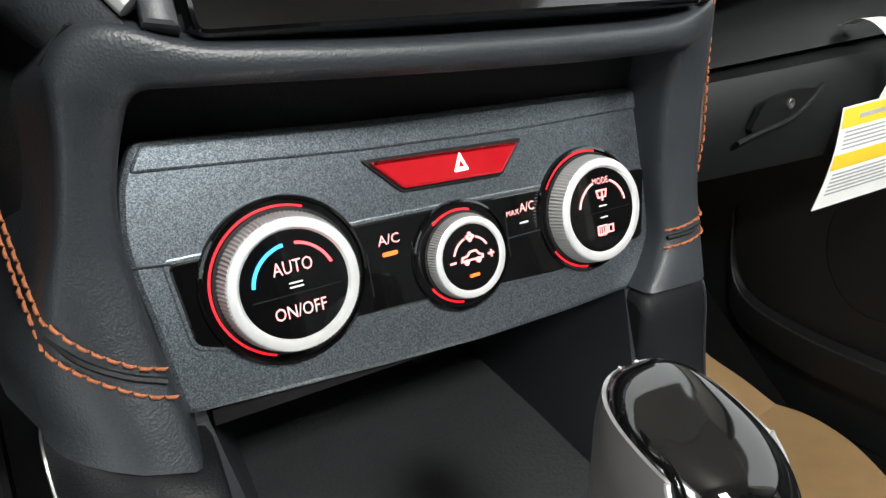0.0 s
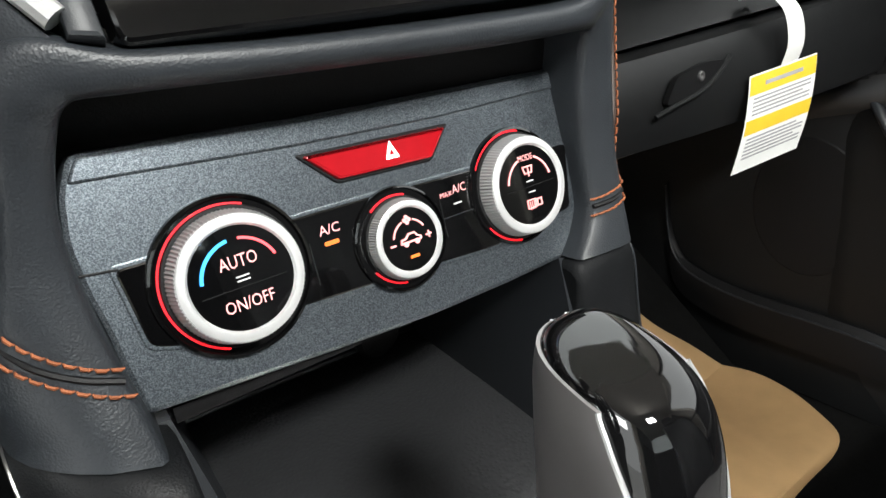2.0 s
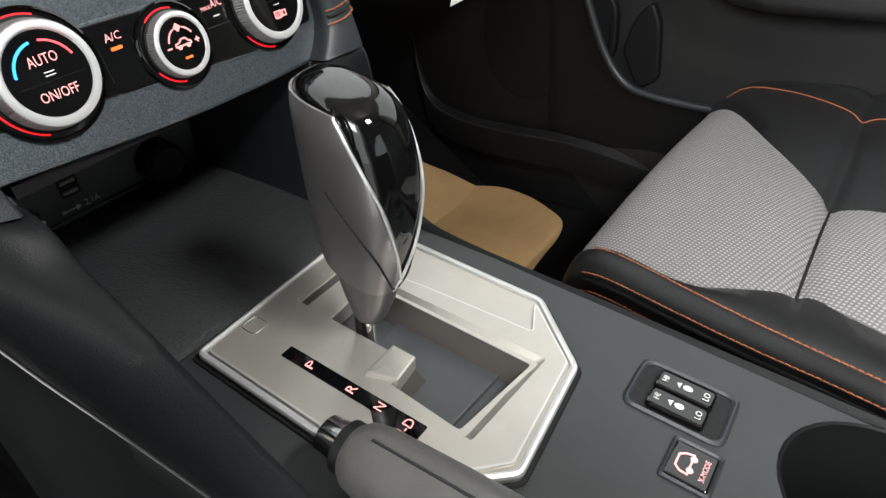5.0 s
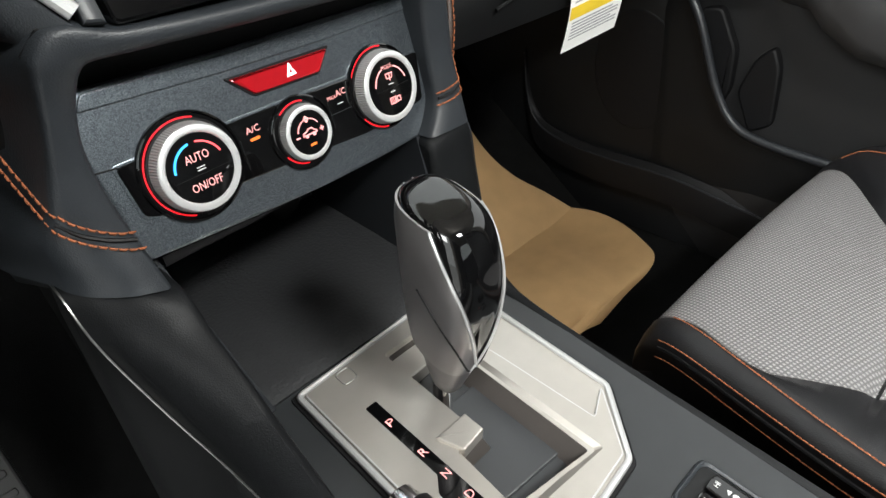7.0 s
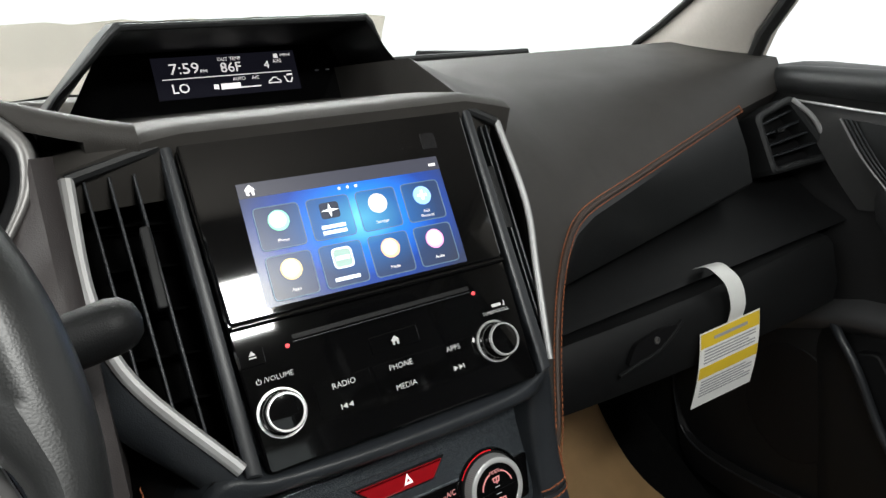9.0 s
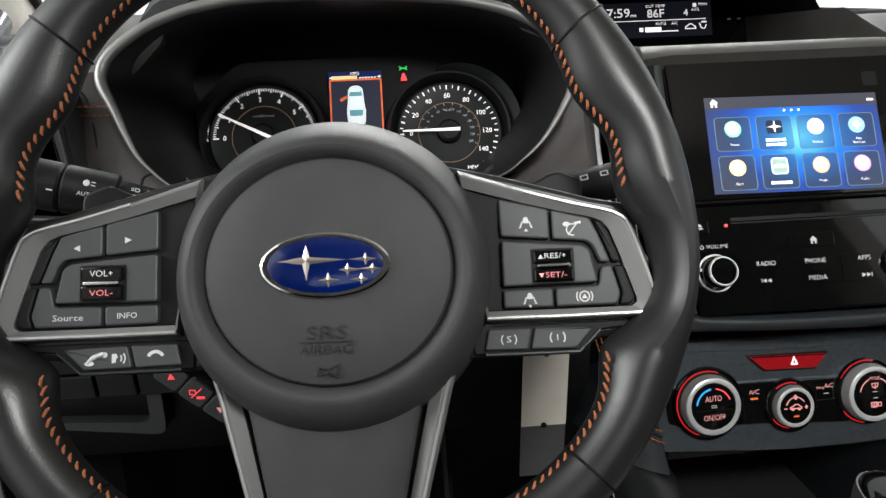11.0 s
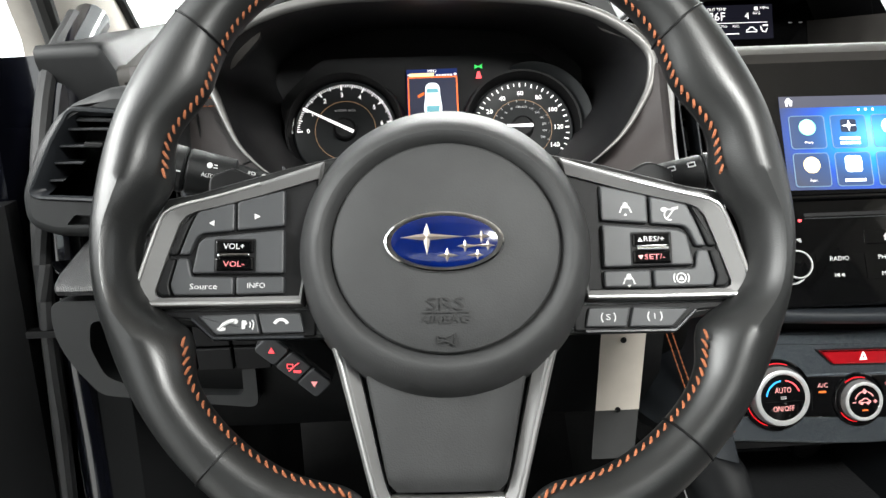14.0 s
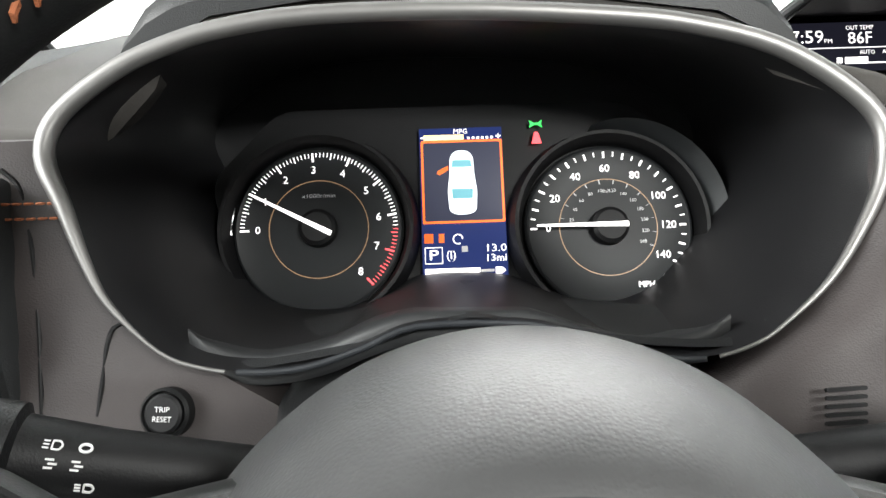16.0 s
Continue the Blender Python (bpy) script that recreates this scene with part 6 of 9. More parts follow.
def build_stalk(k):
    lab = "black lamp stalk with printed symbols" if k < 0 else "black wiper stalk with rounded end"
    t = thing("control_stalk", (-0.33 + k * 0.06, -0.05, 0.76), lab, "control stalk", "column stalks")
    end = Vector((-0.1345, -0.070, 0.767)) if k > 0 else Vector((-0.508, -0.080, 0.782))
    root = Vector((-0.275, -0.046, 0.738)) if k > 0 else Vector((-0.385, -0.050, 0.744))
    d = (end - root).normalized()
    L = (end - root).length
    part("stem", tube([root, root + d * L * 0.40, root + d * L * 0.56], [0.0088, 0.0092, 0.0105], 24), BLACK, t)
    kr = 1.0 if k < 0 else 0.80
    part("barrel", tube([root + d * L * 0.56, root + d * (L * 0.57), root + d * (L * 0.76), root + d * (L * 0.77)], [0.0105, 0.0132 * kr, 0.0136 * kr, 0.0126 * kr], 28), HARD, t)
    part("end_cap", tube([root + d * (L * 0.775), root + d * (L * 0.785), root + d * (L * 0.93), root + d * (L * 0.965), root + d * (L * 0.99), root + d * L], [q * (1.0 if k < 0 else 0.82) for q in (0.0128, 0.0138, 0.0138, 0.0122, 0.0080, 0.0020)], 28), HARD, t, "rounded end cap")

    def around(s, r, a):
        """A face on the round stalk, s along it and a degrees up from the side that looks back."""
        g = Face(root + d * L * s, 0)
        back = Vector((0, -1, 0))
        back = (back - d * back.dot(d)).normalized()
        up = d.cross(back) * (1 if d.cross(back).z > 0 else -1)
        g.n = back * math.cos(radians(a)) + up * math.sin(radians(a))
        g.r = d * (1 if d.x > 0 else -1)
        g.v = up * math.cos(radians(a)) - back * math.sin(radians(a))
        g.o = root + d * L * s + g.n * r
        return g

    if k < 0:
        g = around(0.67, 0.0136, 8)
        writing("AUTO", g, 0, 0, 0.0024, PRINT, t, 0.0003, 0.0085)
        g = around(0.67, 0.0136, 34)
        part("lamp_mark", slab(g, oval(-0.0008, 0, 0.0016, 0.0018, 12), 0, 0.0005, 0), PRINT, t)
        bar(g, 0.0026, 0.0009, 0.0022, 0.0005, PRINT, t, 0.0005)
        bar(g, 0.0026, -0.0009, 0.0022, 0.0005, PRINT, t, 0.0005)
        g = around(0.88, 0.0138, 38)
        part("lamp_mark", slab(g, oval(0, 0, 0.0012, n=10), 0, 0.0005, 0), PRINT, t)
        for a in range(6):
            bar(g, 0.0026 * math.cos(a * math.pi / 3), 0.0026 * math.sin(a * math.pi / 3), 0.0008, 0.0008, PRINT, t, 0.0005)
        bar(around(0.80, 0.0138, 4), 0, 0, 0.0030, 0.0008, PRINT, t, 0.0005)
        for s, a, kind in ((0.440, 52, 0), (0.490, 52, 1), (0.445, 26, 2), (0.490, 26, 2), (0.420, -6, 1)):
            g = around(s, 0.0096, a)
            if kind == 0:
                part("lamp_mark", frame_slab(g, oval(0, 0, 0.0017, 0.0013, 14), oval(0, 0, 0.0011, 0.0007, 14), 0, 0.0005, 0), PRINT, t)
            elif kind == 1:
                part("lamp_mark", frame_slab(g, rounded([(-0.0012, -0.0013), (0.0008, -0.0013), (0.0016, 0), (0.0008, 0.0013), (-0.0012, 0.0013)], 0.0004, 2), rounded([(-0.0008, -0.0009), (0.0006, -0.0009), (0.0011, 0), (0.0006, 0.0009), (-0.0008, 0.0009)], 0.0003, 2), 0, 0.0005, 0), PRINT, t)
                for v in (-0.0009, 0.0, 0.0009):
                    bar(g, -0.0024, v, 0.0014, 0.0004, PRINT, t, 0.0005)
            else:
                for q in range(3):
                    bar(g, -0.0006 + 0.0008 * (q == 1), -0.0010 + 0.0010 * q, 0.0020, 0.0005, PRINT, t, 0.0005)
    else:
        for s, a in ((0.64, 40), (0.72, 40)):
            g = around(s, 0.0110, a)
            part("wiper_mark", frame_slab(g, rect(0, 0, 0.0044, 0.0032), rect(0, 0, 0.0034, 0.0022), 0, 0.0005, 0.0001), PRINT, t)


build_stalk(-1)
build_stalk(1)


def build_column():
    t = thing("steering_column_cover", (-0.33, 0.0, 0.68), "grey plastic steering column cover", "car trim")
    for name, lo, hi in (("lower_shell", 0.0, 0.52), ("upper_shell", 0.535, 1.0)):
        rings = []
        for y, w, z0, z1 in ((-0.078, 0.040, 0.708, 0.752), (-0.072, 0.050, 0.704, 0.757), (-0.060, 0.058, 0.698, 0.761), (-0.02, 0.072, 0.685, 0.758), (0.06, 0.09, 0.66, 0.745), (0.10, 0.09, 0.65, 0.740)):
            a, b = z0 + (z1 - z0) * lo, z0 + (z1 - z0) * hi
            rings.append([(-0.33 + u * w, y, (a + b) / 2 + v * (b - a) / 2) for u, v in rounded([(-1, -1), (1, -1), (1, 0.3), (0.62, 1), (-0.62, 1), (-1, 0.3)] if lo else [(-0.7, -1), (0.7, -1), (1, 0.2), (1, 1), (-1, 1), (-1, 0.2)], 0.3, 4)])
        part(name, loft(rings), HARD, t, "", 50)
    t2 = thing("mirror_switch", (-0.46, -0.035, 0.60), "oval stalk switch block with red lit arrows", "switch")
    f = Face((-0.4335, -0.045, 0.6360), -10, 0, 46)
    part("body", slab(f, rounded(rect(0, 0, 0.058, 0.020), 0.008, 5), -0.03, 0.0, 0.002), HARD, t2)
    for u in (-0.0188, 0, 0.0188):
        b = part("button", slab(f, rounded(rect(u, 0, 0.0178, 0.0165), 0.003, 3), -0.001, 0.0028, 0.001), GREYBTN, t2)
        g = f.shift(u, 0, 0.0030, 42)
        if u:
            k = 1 if u < 0 else -1
            part("arrow_mark", slab(g, [(-0.0022, -0.0016 * k), (0.0022, -0.0016 * k), (0, 0.0026 * k)], 0, 0.0003, 0), REDLIT if u < 0 else PINK, b)
        else:
            part("display_mark", frame_slab(g, rect(-0.002, 0.001, 0.0042, 0.0036), rect(-0.002, 0.001, 0.0032, 0.0026), 0, 0.0004, 0.0001), REDLIT, b)
            part("display_mark", tube([g(-0.003, -0.003, 0.0003), g(0.004, 0.004, 0.0003)], 0.0003, 5), REDLIT, b)
            bar(g, 0.0028, -0.0030, 0.0050, 0.0018, REDLIT, b, 0.0004)


build_column()

# ---- instrument cluster ----
GA = Face((-0.333, 0.1315, 0.7880), 21)


def dial(parent, f, r, t0, t1, count, minor, numbers, n0, step, needle_at, name, red_from=None, label=""):
    """A round gauge: plate, ticks, numbers and needle. Angles in degrees, anticlockwise from the right."""
    d = part(name, lathe(f, [(r * 1.06, -0.003), (r * 1.06, 0.0), (r * 1.03, 0.0008), (r * 1.0, 0.0), (r * 0.5, 0.0), (0.001, 0.0)], 64), mat("dial plate", (0.010, 0.011, 0.012), 0.45, vary=0.1, vscale=100, spec=0.2), parent, label)
    for i in range(count * minor + 1):
        a = radians(t0 + (t1 - t0) * i / (count * minor))
        big = i % minor == 0
        mid = (not big) and minor % 2 == 0 and i % (minor // 2) == 0
        ln, w = (0.0050, 0.0005) if big else (0.0036, 0.0003) if mid else (0.0024, 0.00022)
        ln *= 0.72 if minor == 2 else 1.0
        c, s = math.cos(a), math.sin(a)
        ro = r * 0.985
        pts = [(ro * c - w * s, ro * s + w * c), (ro * c + w * s, ro * s - w * c), ((ro - ln) * c + w * s, (ro - ln) * s - w * c), ((ro - ln) * c - w * s, (ro - ln) * s + w * c)]
        part("tick", slab(f, pts, 0, 0.0004, 0), REDLIT if red_from is not None and i / minor > red_from else WHITE, d)
    for i in range(numbers):
        a = radians(t0 + (t1 - t0) * i / count * (count / (numbers - 1)) if False else t0 + (t1 - t0) * i * step / count)
        writing(str(int(n0 + i * (1 if step == 1 else 20))), f, r * 0.76 * math.cos(a), r * 0.76 * math.sin(a), 0.0042, WHITE, d, 0.0004, None, name="numeral")
    arc(f, 0, 0, r * 0.62, 0, 360, 0.0004, mat("bronze line", (0.2, 0.12, 0.06), 0.4, vary=0, emit=(0.20, 0.12, 0.06), power=1.0), d, 0.0004, "inner_circle", 64)
    part("needle_hub", lathe(f, [(0.0105, 0.0), (0.0100, 0.006), (0.0080, 0.0075), (0.0005, 0.0078)], 36), BLACK, d)
    a = radians(needle_at)
    c, s = math.cos(a), math.sin(a)
    pts = [(r * 0.93 * c - 0.0005 * s, r * 0.93 * s + 0.0005 * c), (r * 0.93 * c + 0.0005 * s, r * 0.93 * s - 0.0005 * c), (-0.009 * c + 0.0014 * s, -0.009 * s - 0.0014 * c), (-0.009 * c - 0.0014 * s, -0.009 * s + 0.0014 * c)]
    part("needle", slab(f, pts, 0.0078, 0.0088, 0.0002), WHITE, d, "white needle")
    return d


def build_cluster():
    t = thing("instrument_cluster", (-0.333, 0.10, 0.74), "instrument cluster with two round dials and colour display", "instrument panel")
    part("back_plate", slab(GA, rounded([(-0.138, 0.03), (-0.122, -0.045), (-0.06, -0.054), (0.06, -0.054), (0.122, -0.045), (0.138, 0.03), (0.10, 0.070), (-0.10, 0.070)], 0.01, 3), -0.012, -0.004, 0), BLACK, t)
    # dials
    f = GA.shift(-0.0772, -0.0002)
    d = dial(t, f, 0.0440, 180, -47, 8, 10, 9, 0, 1, 152.5, "tachometer", 6.3, "rev counter reading one")
    writing("x1000r/min", f, 0.0, 0.0185, 0.0022, PRINT, d, 0.0005, 0.0185)
    # a short chrome sliver is modelled as the glint on the rim
    part("rim_glint", tube([f(0.0475 * math.cos(radians(a)), 0.0475 * math.sin(radians(a)), 0.002) for a in range(165, 186, 3)], 0.0006, 6), CHROME, d)
    f = GA.shift(0.0820, -0.0042)
    d = dial(t, f, 0.0435, 180, -45, 15, 2, 8, 0, 2, 179.5, "speedometer", None, "speedometer at zero")
    writing("MPH", f, 0.0185, -0.0325, 0.0032, WHITE, d, 0.0005, 0.0085)
    writing("km/h", f, 0.0, 0.0200, 0.0018, PRINT, d, 0.0005)
    for i in range(12):
        a = radians(168 - 17.6 * i)
        writing(str(20 + 20 * i), f, 0.0205 * math.cos(a), 0.0205 * math.sin(a), 0.0019, PRINT, d, 0.0005, name="small_numeral")
        a2 = radians(168 - 17.6 * i)
        part("small_tick", slab(f, [(0.0266 * math.cos(a2) - 0.0002, 0.0266 * math.sin(a2)), (0.0266 * math.cos(a2) + 0.0002, 0.0266 * math.sin(a2)), (0.0245 * math.cos(a2) + 0.0002, 0.0245 * math.sin(a2)), (0.0245 * math.cos(a2) - 0.0002, 0.0245 * math.sin(a2))], 0, 0.0005, 0), PRINT, d)
    # housing round the dials
    for k in (-1, 1):
        f = GA.shift(-0.0772, -0.0002) if k < 0 else GA.shift(0.0820, -0.0042)
        part("dial_cowl", loft([[f(0.0475 * math.cos(a), 0.0475 * math.sin(a), -0.002) for a in [2 * math.pi * i / 48 for i in range(48)]], [f(0.0505 * math.cos(a), 0.0505 * math.sin(a), 0.010) for a in [2 * math.pi * i / 48 for i in range(48)]], [f(0.0525 * math.cos(a), 0.0525 * math.sin(a), 0.010) for a in [2 * math.pi * i / 48 for i in range(48)]], [f(0.0560 * math.cos(a), 0.0560 * math.sin(a), -0.004) for a in [2 * math.pi * i / 48 for i in range(48)]]], cap0=False, cap1=False), BLACK, t)
    f = GA.shift(0.0820, -0.0042)
    # a paler crescent stands for the reflection on the cowl's inner side
    crescent = [[f((0.0535 + w * q) * math.cos(radians(a)), (0.0535 + w * q) * math.sin(radians(a)), 0.004 + 0.010 * q) for a, w in [(-50 + 150 * i / 30, 0.0005 + 0.0085 * math.sin(math.pi * i / 30) ** 0.8) for i in range(31)]] for q in (0.0, 0.33, 0.66, 1.0)]
    part("cowl_sheen", sheet(crescent, 0.002, f.n), mat("cowl sheen grey", (0.022, 0.024, 0.025), 0.3, vary=0.06), t, "grey crescent for the cowl's sheen beside the speedometer", 60)
    # display
    m = GA.shift(0.0025, 0.0128)
    disp = part("display", slab(m, rect(0, 0, 0.0465, 0.0850), -0.004, 0.0, 0), LCDBLUE, t, "lit colour display showing an open door")
    part("warning_frame", frame_slab(m, rect(0.0003, 0.0115, 0.0455, 0.0475, 0.001), rect(0.0003, 0.0115, 0.0430, 0.0450, 0.001), 0, 0.0005, 0.0001), mat("orange line", (0.5, 0.1, 0.02), 0.5, vary=0, emit=(1.0, 0.16, 0.02), power=1.1), disp)
    part("warning_field", slab(m, rect(0.0003, 0.0115, 0.0432, 0.0452), 0, 0.0002, 0), mat("grey field", (0.02, 0.02, 0.03), 0.3, vary=0, emit=(0.022, 0.026, 0.05), power=1.0), disp)
    body = [(-0.0075, -0.0055), (-0.0082, 0.006), (-0.0068, 0.016), (-0.0065, 0.0255), (-0.0035, 0.0290), (0.0035, 0.0290), (0.0065, 0.0255), (0.0068, 0.016), (0.0082, 0.006), (0.0075, -0.0055), (0.004, -0.0075), (-0.004, -0.0075)]
    car = part("car_picture", slab(m, rounded(body, 0.002, 2), 0.0002, 0.0006, 0), mat("white car picture", (0.6, 0.6, 0.6), 0.5, vary=0, emit=(0.85, 0.95, 1.0), power=1.0), disp)
    glass = mat("car glass picture", (0.1, 0.3, 0.35), 0.5, vary=0, emit=(0.10, 0.26, 0.30), power=1.0)
    part("car_window", slab(m, [(-0.0058, 0.0195), (0.0058, 0.0195), (0.0050, 0.0235), (-0.0050, 0.0235)], 0.0006, 0.0008, 0), glass, car)
    part("car_window", slab(m, [(-0.0055, 0.0015), (0.0055, 0.0015), (0.0060, 0.0070), (-0.0060, 0.0070)], 0.0006, 0.0008, 0), glass, car)
    part("open_door_picture", slab(m, [(-0.0075, 0.0205), (-0.0135, 0.0175), (-0.0138, 0.0160), (-0.0125, 0.0150), (-0.0075, 0.0180)], 0.0002, 0.0008, 0), AMBER, disp)
    writing("MPG", m, 0, 0.0402, 0.0028, WHITE, disp, 0.0004)
    bar(m, -0.0095, 0.0370, 0.0225, 0.0030, mat("pale yellow bar", (0.6, 0.5, 0.2), 0.5, vary=0, emit=(1.0, 0.85, 0.45), power=1.0), disp, 0.0004, "mileage_bar")
    for i in range(6):
        bar(m, 0.0045 + 0.0026 * i, 0.0364, 0.0014, 0.0012, WHITE, disp, 0.0004, "mileage_mark")
    bar(m, 0.0212, 0.0370, 0.0026, 0.0007, WHITE, disp, 0.0004, "plus_mark")
    bar(m, 0.0212, 0.0370, 0.0007, 0.0026, WHITE, disp, 0.0005, "plus_mark")
    bar(m, -0.0215, 0.0370, 0.0020, 0.0007, WHITE, disp, 0.0004, "minus_mark")
    bar(m, -0.0195, -0.0205, 0.0050, 0.0052, AMBER, disp, 0.0004, "belt_lamp")
    bar(m, -0.0125, -0.0205, 0.0030, 0.0050, AMBER, disp, 0.0004, "door_lamp")
    arc(m, -0.0035, -0.0212, 0.0026, 0, 300, 0.0006, WHITE, disp, 0.0004, "stop_start_mark", 16)
    part("gear_box", frame_slab(m, rect(-0.0170, -0.0300, 0.0098, 0.0092), rect(-0.0170, -0.0300, 0.0090, 0.0084), 0, 0.0004, 0.0001), WHITE, disp)
    writing("P", m, -0.0170, -0.0300, 0.0056, WHITE, disp, 0.0004, 0.0050)
    writing("(I)", m, -0.0075, -0.0300, 0.0045, WHITE, disp, 0.0004)
    bar(m, 0.0, -0.0268, 0.0032, 0.0032, PRINT, disp, 0.0004, "status_mark")
    writing("13.0", m, 0.0170, -0.0268, 0.0040, WHITE, disp, 0.0004, 0.0105)
    writing("13mi", m, 0.0170, -0.0322, 0.0040, WHITE, disp, 0.0004, 0.0105)
    bar(m, -0.0070, -0.0390, 0.0300, 0.0034, WHITE, disp, 0.0004, "fuel_bar")
    bar(m, 0.0120, -0.0390, 0.0075, 0.0014, PRINT, disp, 0.0004, "range_bar")
    part("fuel_mark", slab(m, [(0.0165, -0.0408), (0.0200, -0.0408), (0.0220, -0.0390), (0.0200, -0.0372), (0.0165, -0.0372)], 0, 0.0004, 0), WHITE, disp)
    # warning lamps
    g = GA.shift(0.0452, 0.0562)
    part("lamp_lit", slab(g, [(-0.0038, 0.0022), (-0.0010, 0.0006), (0.0010, 0.0006), (0.0038, 0.0022), (0.0030, 0.0), (0.0038, -0.0022), (0.0010, -0.0006), (-0.0010, -0.0006), (-0.0038, -0.0022), (-0.0030, 0)], 0.0, 0.0004, 0), GREENLIT, t, "green lamp symbol")
    part("belt_lamp_lit", slab(g, [(-0.0028, -0.0115), (0.0028, -0.0115), (0.0016, -0.0070), (0.0010, -0.0048), (-0.0010, -0.0048), (-0.0016, -0.0070)], 0.0, 0.0004, 0), REDLIT, t, "red belt symbol")
    # funnel and silver brow
    bz = [(-0.501, 0.836), (-0.4955, 0.8525), (-0.473, 0.870), (-0.451, 0.8795), (-0.430, 0.885), (-0.395, 0.8892), (-0.330, 0.8893), (-0.267, 0.885), (-0.235, 0.8802), (-0.204, 0.871), (-0.179, 0.8555), (-0.165, 0.839), (-0.1668, 0.818), (-0.178, 0.798), (-0.192, 0.780), (-0.2091, 0.766), (-0.2231, 0.7575), (-0.2436, 0.7525), (-0.268, 0.7545), (-0.290, 0.761), (-0.312, 0.767), (-0.354, 0.7675), (-0.376, 0.760), (-0.398, 0.754), (-0.419, 0.753), (-0.4365, 0.7552), (-0.4535, 0.7615), (-0.4731, 0.779), (-0.4832, 0.7955), (-0.4925, 0.8165)]
    yb = lambda z: 0.03 + 0.35 * (z - 0.80)
    ctr = Vector((-0.333, 0, 0.812))
    lip = smooth_path([(x, yb(z), z) for x, z in bz], 4, True)
    inner = []
    for p in lip:
        d = Vector((p.x - ctr.x, 0, p.z - ctr.z))
        inner.append(d)
    def shrunk(kx, up, down, dy):
        return [Vector((ctr.x + d.x * kx, p.y + dy, ctr.z + d.z * (up if d.z > 0 else down))) for p, d in zip(lip, inner)]
    part("funnel", loft([[p + Vector((0, 0.002, 0)) for p in lip], shrunk(0.972, 0.962, 0.99, 0.012), shrunk(0.950, 0.945, 0.995, 0.030), shrunk(0.925, 0.93, 1.03, 0.07), shrunk(0.905, 0.92, 1.14, 0.115), shrunk(0.89, 0.915, 1.16, 0.150)], cap0=False), mat("funnel plastic", (0.010, 0.010, 0.0108), 0.42, vary=0.1, grain=0.2, gscale=1500, spec=0.42), t, "deep black funnel", 60)
    n = len(lip)
    below = lambda p: p.z < 0.80 and -0.424 < p.x < -0.243
    first = next(i for i in range(n) if below(lip[i]) and not below(lip[i - 1]))
    low = []
    while below(lip[(first + len(low)) % n]):
        low.append(lip[(first + len(low)) % n])
    top = [lip[(first + len(low) + i) % n] for i in range(n - len(low))]
    r = [0.0008 + 0.0032 * max(0, min(1, (p.z - 0.765) / 0.065)) for p in top]
    part("brow_trim", tube(top, r, 12, up=(0, 1, 0)), mat("satin brow metal", (0.22, 0.215, 0.21), 0.46, 0.75, vary=0.06, vscale=40), t, "satin silver brow line")
    part("lower_lip", tube(low, 0.0014, 10, up=(0, 1, 0)), SATIN, t, "dark lower lip of the funnel")
    shelf = smooth_path([(-0.4469, 0.030, 0.7663), (-0.4381, 0.028, 0.7601), (-0.4227, 0.028, 0.7550), (-0.4065, 0.028, 0.7553), (-0.3903, 0.028, 0.7586), (-0.3741, 0.028, 0.7650), (-0.3580, 0.028, 0.7696), (-0.3453, 0.028, 0.7700), (-0.3135, 0.028, 0.7692), (-0.3024, 0.028, 0.7668), (-0.2864, 0.028, 0.7610), (-0.2703, 0.028, 0.7566), (-0.2540, 0.028, 0.7556), (-0.2381, 0.028, 0.7590), (-0.2272, 0.030, 0.7646)], 5)
    fade = [min(1.0, i / 10, (len(shelf) - 1 - i) / 10) for i in range(len(shelf))]
    part("inner_lip", sheet([[p + Vector((0, y * (0.15 + 0.85 * q), z)) for p, q in zip(shelf, fade)] for y, z in ((-0.004, -0.009), (-0.002, -0.0022), (-0.0005, -0.0005), (0.004, 0.0), (0.034, -0.006))], 0.003, (0, -0.3, 0.9)), mat("grey visor plastic", (0.020, 0.021, 0.022), 0.42, vary=0.1, grain=0.15, gscale=1500), t, "grey inner lip below the dials", 60)


build_cluster()

